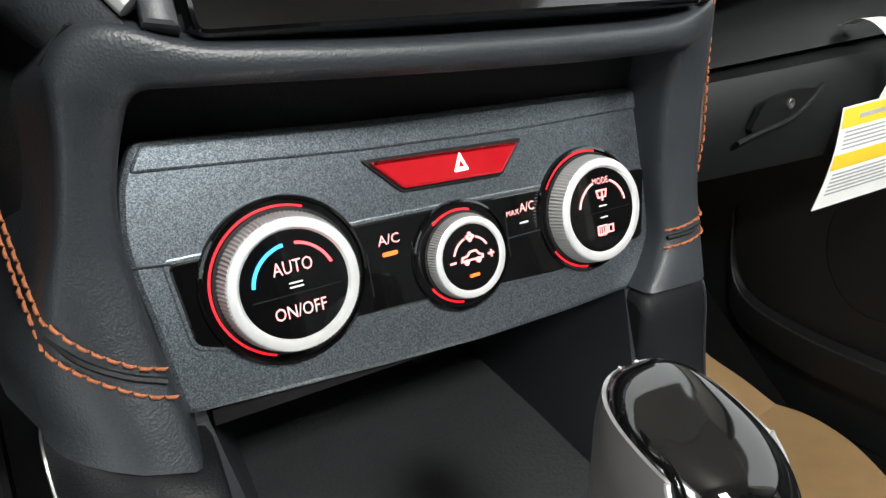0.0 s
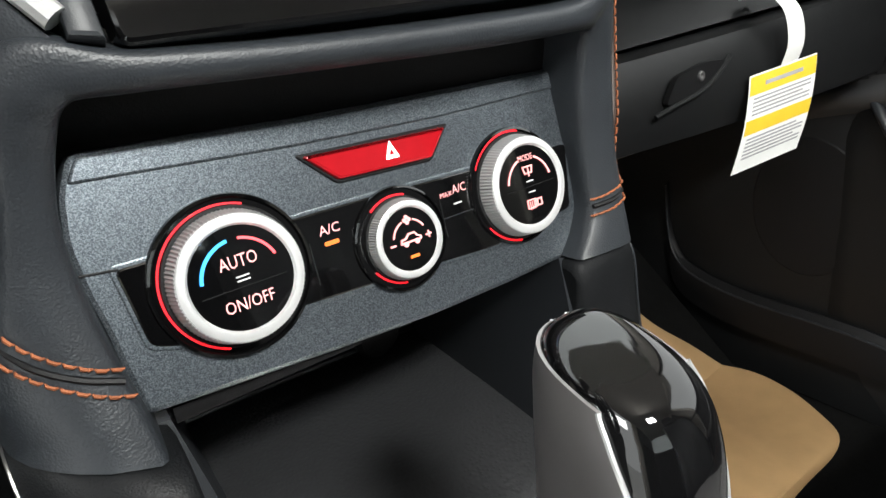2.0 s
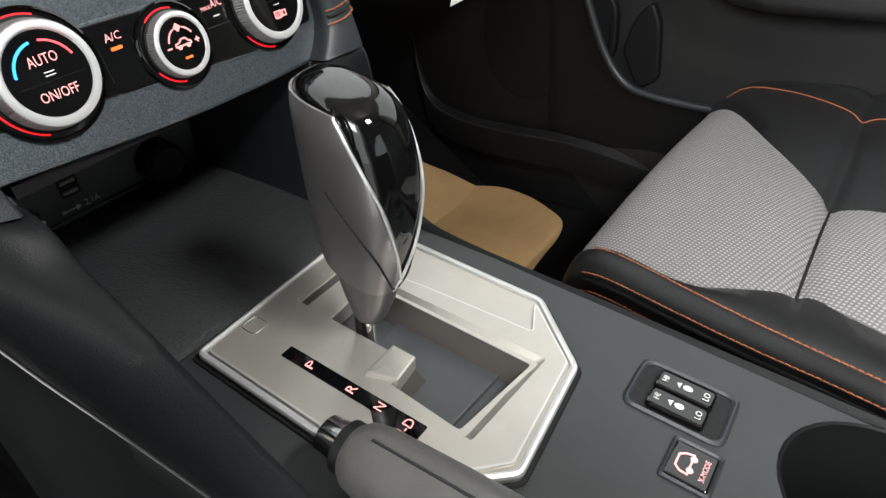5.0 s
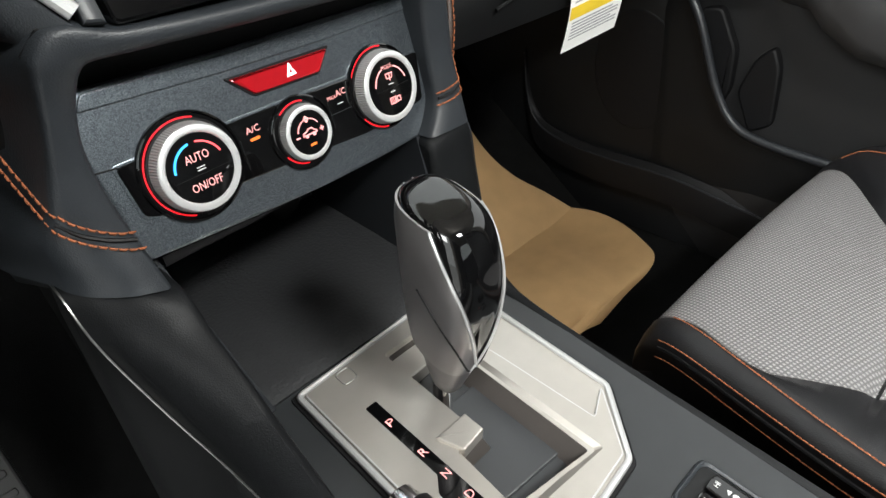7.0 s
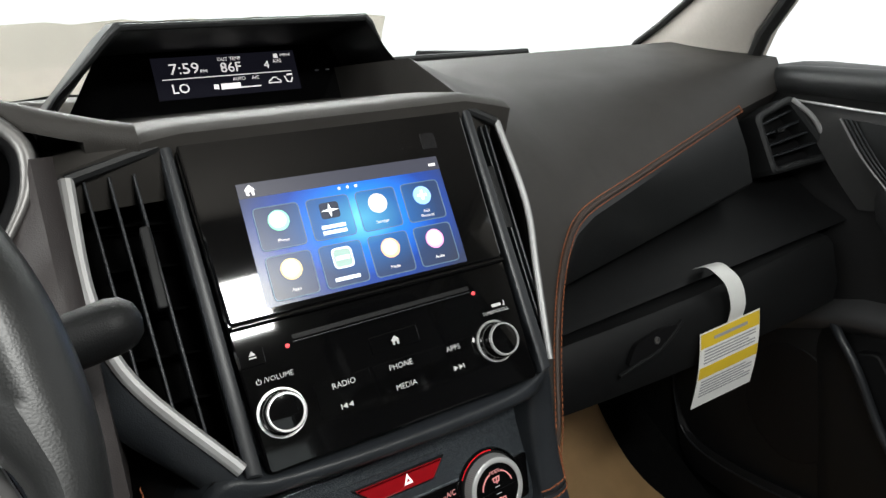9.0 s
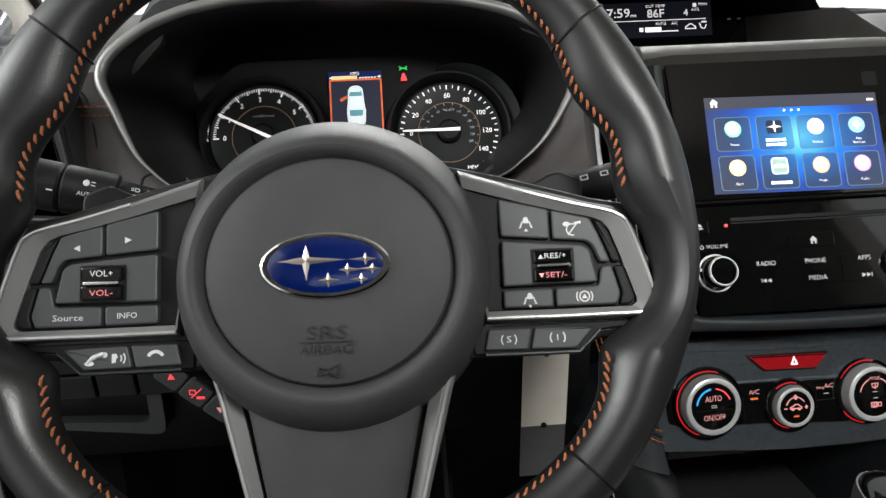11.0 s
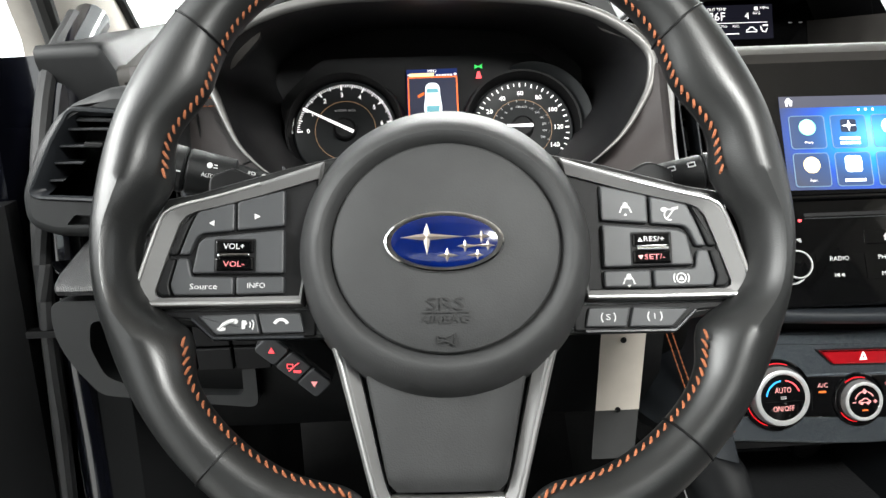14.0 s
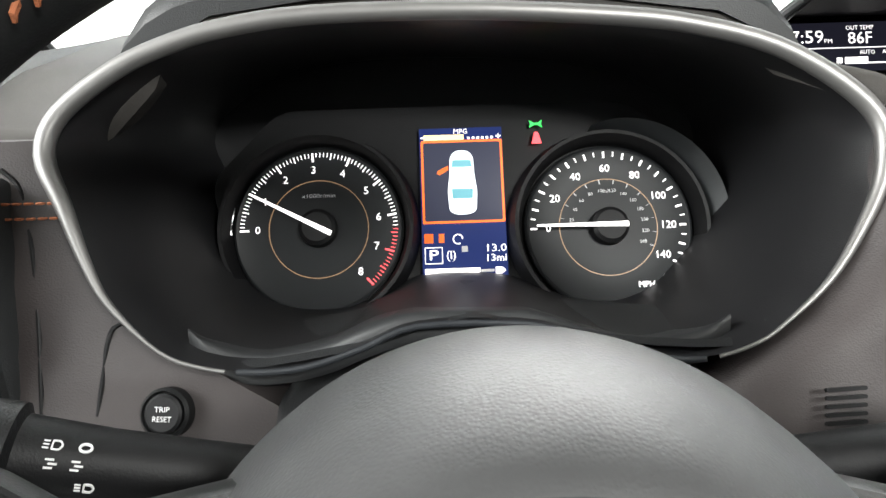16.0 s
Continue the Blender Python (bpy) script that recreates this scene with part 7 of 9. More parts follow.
# ---- dashboard ----
def build_dash():
    t = thing("dashboard", (0, 0.3, 0.55), "black grained dashboard with orange stitched pads", "dashboard")
    # passenger side, from the stack to the door
    xs = [0.118, 0.128, 0.138, 0.150, 0.159, 0.168, 0.179, 0.190, 0.201, 0.212, 0.23, 0.246, 0.28, 0.324, 0.37, 0.427, 0.50, 0.584, 0.66, 0.74]

    def S(x):
        """The stitched ridge of the passenger pad."""
        table = [(0.118, 0.006, 0.575), (0.128, 0.014, 0.600), (0.138, 0.024, 0.632), (0.150, 0.034, 0.662), (0.168, 0.048, 0.690), (0.190, 0.063, 0.712), (0.212, 0.075, 0.726), (0.246, 0.090, 0.734), (0.324, 0.118, 0.744), (0.427, 0.150, 0.760), (0.584, 0.195, 0.786), (0.74, 0.232, 0.806)]
        for (a, y0, z0), (b, y1, z1) in zip(table, table[1:]):
            if a <= x <= b:
                k = (x - a) / (b - a)
                return y0 + (y1 - y0) * k, z0 + (z1 - z0) * k
        return table[-1][1:]

    rings = []
    for x in xs:
        y, z = S(x)
        q = max(0.0, min(1.0, (x - 0.118) / 0.13))
        cy, czz = 0.06 + 0.18 * q, 0.828 + 0.022 * q
        rings.append([(x, y + 0.012, z - 0.012), (x, y, z), (x, y + (cy - y) * 0.25, z + (czz - z) * 0.40), (x, y + (cy - y) * 0.62, z + (czz - z) * 0.78), (x, cy, czz), (x, cy + 0.10, 0.878), (x, 0.40, 0.896), (x, 0.62, 0.905), (x, 0.62, 0.80), (x, 0.30, 0.72)])
    part("passenger_top_pad", loft(rings), DASHTOP, t, "soft grey brown top pad")
    rings = []
    for x in [0.13, 0.14, 0.150, 0.16, 0.168, 0.18, 0.190, 0.212, 0.246, 0.31, 0.40, 0.50, 0.59]:
        y, z = S(x)
        low = min(0.630 + (x - 0.13) * 0.135, z - 0.012)
        yl = 0.045 + 0.085 * min(1, (x - 0.13) / 0.10) + 0.10 * (x - 0.13)
        rings.append([(x, y + 0.002, z - 0.002), (x, y - 0.0015, z - 0.010), (x, (y + yl) / 2 - 0.004, (z + low) / 2), (x, yl, low + 0.006), (x, yl + 0.006, low), (x, yl + 0.10, low), (x, y + 0.10, z - 0.01)])
    part("passenger_face_pad", loft(rings), DASH, t, "leather grained pad below the stitching")
    ridge = smooth_path([(x, *S(x)) for x in (0.1255, 0.138, 0.150, 0.168, 0.190, 0.212, 0.246, 0.324, 0.427, 0.584, 0.60)], 8)
    ridge = [Vector((0.1190, 0.009, 0.572))] + ridge
    for d in (-1, 1):
        row = []
        for i, p in enumerate(ridge):
            tan = (ridge[min(i + 1, len(ridge) - 1)] - ridge[max(i - 1, 0)]).normalized()
            side = tan.cross(Vector((0.25, -0.85, 0.35))).normalized()
            row.append(p + side * d * 0.0040 + Vector((0, -0.0016, 0.0006)))
        part("stitching", stitches(row, 0.0046, 0.0038, 0.00055, 0, (0.2, -0.85, 0.4)), ORANGE, t, "orange thread")
    part("seam_piping", tube([p + Vector((0, -0.0006, 0)) for p in ridge], 0.0022, 8), mat("brown piping", (0.045, 0.026, 0.018), 0.6, vary=0.1), t, "brown seam piping")
    part("side_cheek", loft([[(0.1100, 0.010 + o, z), (0.1165, 0.012 + o, z), (0.1205, 0.020 + o, z), (0.130, 0.06 + o, z), (0.134, 0.18, z), (0.110, 0.18, z)] for z, o in ((0.53, -0.004), (0.56, -0.002), (0.60, 0.004), (0.640, 0.016), (0.66, 0.03))]), TRIM, t)
    part("side_cheek", loft([[(-0.1165, 0.000 + o, z), (-0.126, 0.004 + o, z), (-0.140, 0.018 + o, z), (-0.160, 0.06 + o, z), (-0.162, 0.18, z), (-0.110, 0.18, z)] for z, o in ((0.53, -0.004), (0.56, -0.002), (0.60, 0.002), (0.640, 0.010), (0.665, 0.02))]), HARD, t)
    # lower ledge of the passenger side
    rows = []
    for i in range(13):
        x = 0.134 + (0.74 - 0.134) * i / 12
        rows.append([(x, 0.30, 0.70 + 0.06 * (x - 0.13)), (x, 0.215 + 0.03 * (x - 0.13), 0.660 + 0.06 * (x - 0.13)), (x, 0.185, 0.615 + 0.06 * (x - 0.13)), (x, 0.150, 0.600 + 0.05 * (x - 0.13)), (x, 0.142, 0.594 + 0.05 * (x - 0.13)), (x, 0.16, 0.588 + 0.05 * (x - 0.13)), (x, 0.30, 0.58)])
    part("passenger_ledge", loft(rows), HARD, t)
    # centre shelf in front of the small display
    rows = []
    for i in range(17):
        x = -0.165 + 0.30 * i / 16
        e = max(0, abs(x + 0.0) - 0.10)
        rows.append([(x, 0.047, 0.836 - e * 0.25), (x, 0.052, 0.8405 - e * 0.25), (x, 0.058, 0.843 - e * 0.22), (x, 0.12, 0.848 - e * 0.2), (x, 0.34, 0.860 - e * 0.1), (x, 0.42, 0.862), (x, 0.42, 0.80), (x, 0.06, 0.80)])
    part("centre_shelf", loft(rows), DASHTOP, t, "soft shelf above the screen")
    # driver side top: corner block, low stretch, visor over the dials, flank down to the centre vent
    crest = ((-0.74, 0.866), (-0.60, 0.866), (-0.588, 0.846), (-0.515, 0.842), (-0.490, 0.853), (-0.468, 0.874), (-0.460, 0.892), (-0.42, 0.898), (-0.33, 0.901), (-0.25, 0.897), (-0.212, 0.889), (-0.196, 0.872), (-0.175, 0.862), (-0.150, 0.853), (-0.128, 0.846), (-0.112, 0.842))
    back = ((-0.74, 0.880), (-0.70, 0.882), (-0.65, 0.899), (-0.58, 0.914), (-0.47, 0.918), (-0.25, 0.914), (-0.20, 0.890), (-0.15, 0.866), (-0.112, 0.858))

    def along(table, x):
        for (x0, a), (x1, b) in zip(table, table[1:]):
            if x <= x1:
                q = (x - x0) / (x1 - x0)
                return a + (b - a) * q
        return table[-1][1]

    rows = []
    for i in range(121):
        x = -0.74 + 0.628 * i / 120
        z0, z1 = along(crest, x), along(back, x)
        e = max(0.0, -0.52 - x)
        y0 = 0.075 + e * 0.2 - 0.030 * max(0.0, min(1.0, (x + 0.205) / 0.04))
        k = 0.006 if -0.53 < x < -0.14 else 0.075 if x < -0.58 else 0.040
        rows.append([(x, y0 + 0.03, z0 - k), (x, y0 + 0.002, z0 - 0.012), (x, y0 + 0.001, z0 - 0.004), (x, y0 + 0.006, z0 + 0.001), (x, y0 + 0.020, z0 + 0.003), (x, 0.18, max(z0 + 0.006, (z0 + z1) / 2)), (x, 0.30, z1), (x, 0.42, max(z1 - 0.004, 0.866)), (x, 0.62, 0.905), (x, 0.62, 0.84), (x, 0.30, z0 - 0.006 if k < 0.02 else 0.79)])
    part("corner_block", loft(rows[15:30]), HARD, t, "dark corner block by the pillar", 55)
    part("driver_top_pad", loft(rows[29:]), DASHTOP, t, "soft grey brown top pad", 55)
    # hood shell round the cluster
    bz = [(-0.501, 0.836), (-0.473, 0.870), (-0.430, 0.885), (-0.330, 0.8893), (-0.235, 0.8802), (-0.193, 0.866), (-0.165, 0.839), (-0.178, 0.798), (-0.192, 0.780), (-0.2231, 0.7575), (-0.290, 0.761), (-0.333, 0.770), (-0.376, 0.760), (-0.4365, 0.7552), (-0.4731, 0.779)]
    lip = smooth_path([(x, 0.03 + 0.35 * (z - 0.80), z) for x, z in bz], 5, True)
    c = Vector((-0.333, 0, 0.812))
    sc = lambda kx, kz, dy: [Vector((c.x + (p.x - c.x) * kx, p.y + dy, c.z + (p.z - c.z) * kz)) for p in lip]
    rows = []
    for y, up in ((0.074, -0.012), (0.076, -0.004), (0.083, 0.0), (0.13, 0.0015), (0.22, -0.004), (0.40, -0.014)):
        rows.append([(-0.484, y, 0.870), (-0.479, y, 0.883 + up * 0.3), (-0.468, y, 0.899 + up * 0.8), (-0.456, y, 0.9075 + up), (-0.440, y, 0.9120 + up), (-0.39, y, 0.9145 + up), (-0.33, y, 0.9150 + up), (-0.27, y, 0.9138 + up), (-0.225, y, 0.9105 + up), (-0.210, y, 0.906 + up), (-0.200, y, 0.899 + up * 0.8), (-0.187, y, 0.882 + up * 0.3), (-0.182, y, 0.870), (-0.22, y, 0.888), (-0.27, y, 0.8945), (-0.33, y, 0.8985), (-0.39, y, 0.8980), (-0.44, y, 0.8920)])
    part("hood_pad", loft(rows), DASH, t, "grained pad on top of the hood", 60)
    part("cluster_hood", loft([sc(1.004, 1.004, 0.010), sc(1.012, 1.025, 0.004), sc(1.022, 1.05, 0.012), sc(1.028, 1.065, 0.03), sc(1.03, 1.07, 0.07)], cap0=False, cap1=False), DASH, t, "grained hood over the dials")
    # panels on both sides of the dials
    part("driver_left_pad", loft([[(-0.500 + 1.1 * max(0, 0.83 - z) * 0.55 + 1.2 * max(0, 0.765 - z), 0.060 + (z - 0.80) * 0.3, z), (-0.503 + 1.1 * max(0, 0.83 - z) * 0.55 + 1.2 * max(0, 0.765 - z), 0.040 + (z - 0.80) * 0.3, z), (-0.545, 0.030 + (z - 0.80) * 0.2, z), (-0.556, 0.040, z), (-0.556, 0.16, z), (-0.51, 0.16, z)] for z in (0.68, 0.72, 0.745, 0.765, 0.80, 0.830, 0.842)]), PADHIDE, t, "leather grained pad left of the dials", 60)
    for z in (0.8125, 0.8185):
        part("stitching", stitches([(-0.494, 0.0385, z - 0.0010), (-0.530, 0.0315, z)], 0.0042, 0.0034, 0.0006, 0, (0, -1, 0)), ORANGE, t, "orange thread")
    part("driver_right_pad", loft([[(-0.166 - 1.1 * max(0, 0.82 - z) * 0.55 - 1.0 * max(0, 0.765 - z), 0.055 + (z - 0.80) * 0.35, z), (-0.165 - 1.1 * max(0, 0.82 - z) * 0.5 - 1.0 * max(0, 0.765 - z), 0.032 + (z - 0.80) * 0.35, z), (-0.163, 0.022 + (z - 0.80) * 0.4, z), (-0.154, 0.030 + (z - 0.80) * 0.4, z), (-0.150, 0.16, z), (-0.158, 0.16, z)] for z in (0.66, 0.70, 0.73, 0.765, 0.79, 0.81, 0.832)]), PADHIDE, t, "leather grained pad right of the dials", 60)
    for line in (((-0.4815, 0.735), (-0.4795, 0.750), (-0.4782, 0.762), (-0.4760, 0.7675), (-0.4700, 0.7700)), ((-0.5020, 0.690), (-0.5032, 0.7400), (-0.5046, 0.7700), (-0.5078, 0.800), (-0.5125, 0.822), (-0.5200, 0.831))):
        path = []
        for x, z in line:
            x0 = -0.503 + 0.605 * max(0, 0.83 - z) + 1.2 * max(0, 0.765 - z)
            k = (x - x0) / (-0.545 - x0)
            path.append((x, (0.040 + (z - 0.80) * 0.3) * (1 - k) + (0.030 + (z - 0.80) * 0.2) * k, z))
        part("pad_seam", tube(smooth_path(path, 4), 0.0010, 8), BLACK, t)
    for i in range(5):
        part("sensor_slot", slab(Face((-0.1995, 0.0005, 0.7440), 19, 4), rect(0.0025 - i * 0.0004, -i * 0.0030, 0.016, 0.0015, 0.0008), 0.0, 0.0012, 0.0), BLACK, t)
    fb = Face((-0.4531, 0.0175, 0.7360), 18, -6)
    part("trip_button_base", lathe(fb, [(0.0100, -0.002), (0.0100, 0.0030), (0.0088, 0.0042), (0.0080, 0.0020)], 36), HARD, t)
    f = fb.shift(0, 0, 0.0050)
    tb = part("trip_button", lathe(fb, [(0.0077, 0.000), (0.0077, 0.0042), (0.0066, 0.0050), (0.0005, 0.0050)], 32), BLACK, t, "round trip reset button")
    writing("TRIP", f, 0, 0.0017, 0.0021, PRINT, tb, 0.0002, 0.0062)
    writing("RESET", f, 0, -0.0020, 0.0021, PRINT, tb, 0.0002, 0.0076)
    # lower driver panels
    part("knee_panel", loft([[(x, 0.03, 0.70), (x, -0.005, 0.685), (x, -0.012, 0.66), (x, 0.0, 0.60), (x, 0.05, 0.545), (x, 0.12, 0.54), (x, 0.16, 0.70)] for x in (-0.565, -0.50, -0.40, -0.25, -0.165)]), HARD, t, "hard plastic knee panel")
    for i in range(2):
        for j in range(3):
            part("switch_blank", slab(Face((-0.515, -0.013, 0.640), -8), rounded(rect(-0.010 + 0.0275 * j, 0.011 - 0.020 * i, 0.0255, 0.018), 0.001, 2), -0.002, 0.0035, 0.001), BLACK, t)
    rows = []
    for x, o, w in ((-0.6085, 0.016, 0.3), (-0.6065, 0.008, 0.8), (-0.602, 0.002, 1.0), (-0.590, 0.0, 1.0), (-0.54, -0.001, 1.0), (-0.46, -0.001, 1.0)):
        x1 = x + 0.012
        rows.append([(x1, 0.050, 0.7215), (x1, 0.020 + o, 0.7190), (x, -0.010 + o, 0.6960), (x, -0.0185 + o, 0.6905), (x, -0.0200 + o, 0.6875), (x, -0.0185 + o, 0.6840), (x, -0.010 + o, 0.6825 + 0.004 * (1 - w)), (x1, 0.050, 0.6840)])
    part("left_ribbed_panel", loft(rows), CARBON, t, "ribbed trim strip", 40)
    low = rounded([(-0.6115, 0.6780), (-0.6122, 0.6560), (-0.6085, 0.6420), (-0.6010, 0.6270), (-0.585, 0.6050), (-0.47, 0.590), (-0.47, 0.6780)], 0.008, 3)
    cave = rounded([(-0.5850, 0.6625), (-0.5880, 0.6430), (-0.5800, 0.6200), (-0.55, 0.605), (-0.48, 0.600), (-0.48, 0.6640)], 0.006, 3)
    part("left_lower_bin", holed(Face((0, -0.012, 0)), low, [cave], -0.10, 0.0), DASH, t, "grey lower bin with an open hollow", 40)
    # cowl edge by the glass
    part("cowl_edge", tube([(-0.74, 0.622, 0.905), (0.0, 0.64, 0.912), (0.76, 0.622, 0.905)], 0.008, 8), RUBBER, t)
    return t


build_dash()


def build_top_display():
    t = thing("dash_top_display", (0.0, 0.30, 0.855), "hooded dash top display with white lit readings", "display")
    rings = []
    for y, hw, ztop in ((0.212, 0.104, 0.9215), (0.214, 0.1055, 0.9245), (0.24, 0.110, 0.9275), (0.30, 0.114, 0.9300), (0.38, 0.116, 0.9280), (0.42, 0.116, 0.918)):
        rings.append([(0.006 - hw - 0.064, y + (0.040 if y < 0.25 else 0.0), 0.858), (0.006 - hw - 0.048, y + (0.032 if y < 0.25 else 0.0), 0.876), (0.006 - hw - 0.004, y + 0.003, ztop - 0.006), (0.006 - hw + 0.003, y, ztop), (0.006 + hw - 0.003, y, ztop), (0.006 + hw + 0.004, y + 0.003, ztop - 0.006), (0.006 + hw + 0.032, y + (0.030 if y < 0.25 else 0.0), 0.875), (0.006 + hw + 0.040, y + (0.034 if y < 0.25 else 0.0), 0.858)])
    bm = loft(rings, closed=False, cap0=False, cap1=False)
    part("hood", bm, DASH, t, "grained hood")
    bm = loft([[(0.006 + sx * w, y, z) for sx, w, z in ((-1, 0.164, 0.8580), (-1, 0.149, 0.876), (-1, 0.104 + (y - 0.212) * 0.08, 0.9135), (-1, 0.098 + (y - 0.212) * 0.08, 0.9175), (1, 0.098 + (y - 0.212) * 0.08, 0.9175), (1, 0.104 + (y - 0.212) * 0.08, 0.9135), (1, 0.132, 0.874), (1, 0.140, 0.8585))] for y in (0.215, 0.25, 0.345)], closed=False, cap0=False, cap1=False)
    part("hood_lining", bm, BLACK, t)
    part("hood_lip", tube([(0.006 - 0.162, 0.250, 0.862), (0.006 - 0.150, 0.244, 0.876), (0.006 - 0.106, 0.216, 0.9165), (0.006 - 0.100, 0.213, 0.9205), (0.006 + 0.100, 0.213, 0.9205), (0.006 + 0.106, 0.216, 0.9165), (0.006 + 0.135, 0.243, 0.874)], 0.0030, 8, up=(0, 1, 0)), DASH, t)
    f = Face((0.006, 0.335, 0.8895), 14)
    part("panel", slab(f, [(-0.150, -0.032), (0.134, -0.032), (0.112, 0.030), (-0.112, 0.030)], -0.01, 0.0, 0.001), GLOSS, t, "smoked display panel")
    d = part("display", slab(f, rect(0.0015, 0.0025, 0.139, 0.041), 0, 0.0006, 0), LCD, t)
    g = f.shift(0.0015, 0.0025, 0.0007)
    writing("7:59", g, -0.041, 0.0082, 0.0105, WHITE, d, 0.0002, 0.0270)
    writing("PM", g, -0.0235, 0.0048, 0.0034, WHITE, d, 0.0002, 0.0065)
    writing("OUT TEMP", g, 0.003, 0.0155, 0.0036, WHITE, d, 0.0002, 0.0230)
    writing("86F", g, 0.003, 0.0066, 0.0098, WHITE, d, 0.0002, 0.0200)
    writing("4", g, 0.039, 0.0066, 0.0080, WHITE, d, 0.0002)
    writing("MPH", g, 0.0600, 0.0160, 0.0030, WHITE, d, 0.0002, 0.0100)
    writing("AVG", g, 0.0505, 0.0100, 0.0034, WHITE, d, 0.0002, 0.0090)
    bar(g, 0.0500, 0.0155, 0.004, 0.0042, WHITE, d, 0.0004)
    bar(g, 0.0, -0.0010, 0.126, 0.0007, WHITE, d, 0.0004, "rule")
    writing("LO", g, -0.048, -0.0110, 0.0092, WHITE, d, 0.0002, 0.0155)
    writing("AUTO", g, 0.0085, -0.0052, 0.0034, WHITE, d, 0.0002, 0.0125)
    writing("A/C", g, 0.0250, -0.0052, 0.0034, WHITE, d, 0.0002, 0.0080)
    bar(g, -0.0010, -0.0118, 0.0190, 0.0056, WHITE, d, 0.0004, "fan_bar")
    bar(g, 0.0180, -0.0140, 0.0210, 0.0010, WHITE, d, 0.0004, "fan_bar")
    for a in range(4):
        part("fan_mark", slab(g, oval(-0.0150 + 0.0017 * math.cos(math.pi / 2 * a + 0.7), -0.0115 + 0.0017 * math.sin(math.pi / 2 * a + 0.7), 0.0013, n=8), 0, 0.0003, 0), WHITE, d)
    car = [(0.0370, -0.0125), (0.0375, -0.0095), (0.0400, -0.0085), (0.0420, -0.0062), (0.0460, -0.0062), (0.0478, -0.0088), (0.0500, -0.0098), (0.0500, -0.0125)]
    part("recirculation_mark", frame_slab(g, car, inset(car, 0.0009), 0, 0.0003, 0.0001), WHITE, d)
    part("airflow_mark", tube([g(0.0545, -0.0060, 0.0002), g(0.0565, -0.0120, 0.0002), g(0.0605, -0.0125, 0.0002), g(0.0625, -0.0080, 0.0002)], 0.0006, 5), WHITE, d)
    bar(g, 0.0600, -0.0048, 0.0060, 0.0016, WHITE, d, 0.0004)
    for u in (0.092, 0.104):
        bar(f, u, 0.0, 0.004, 0.0010, PRINT, t, 0.0004)


build_top_display()


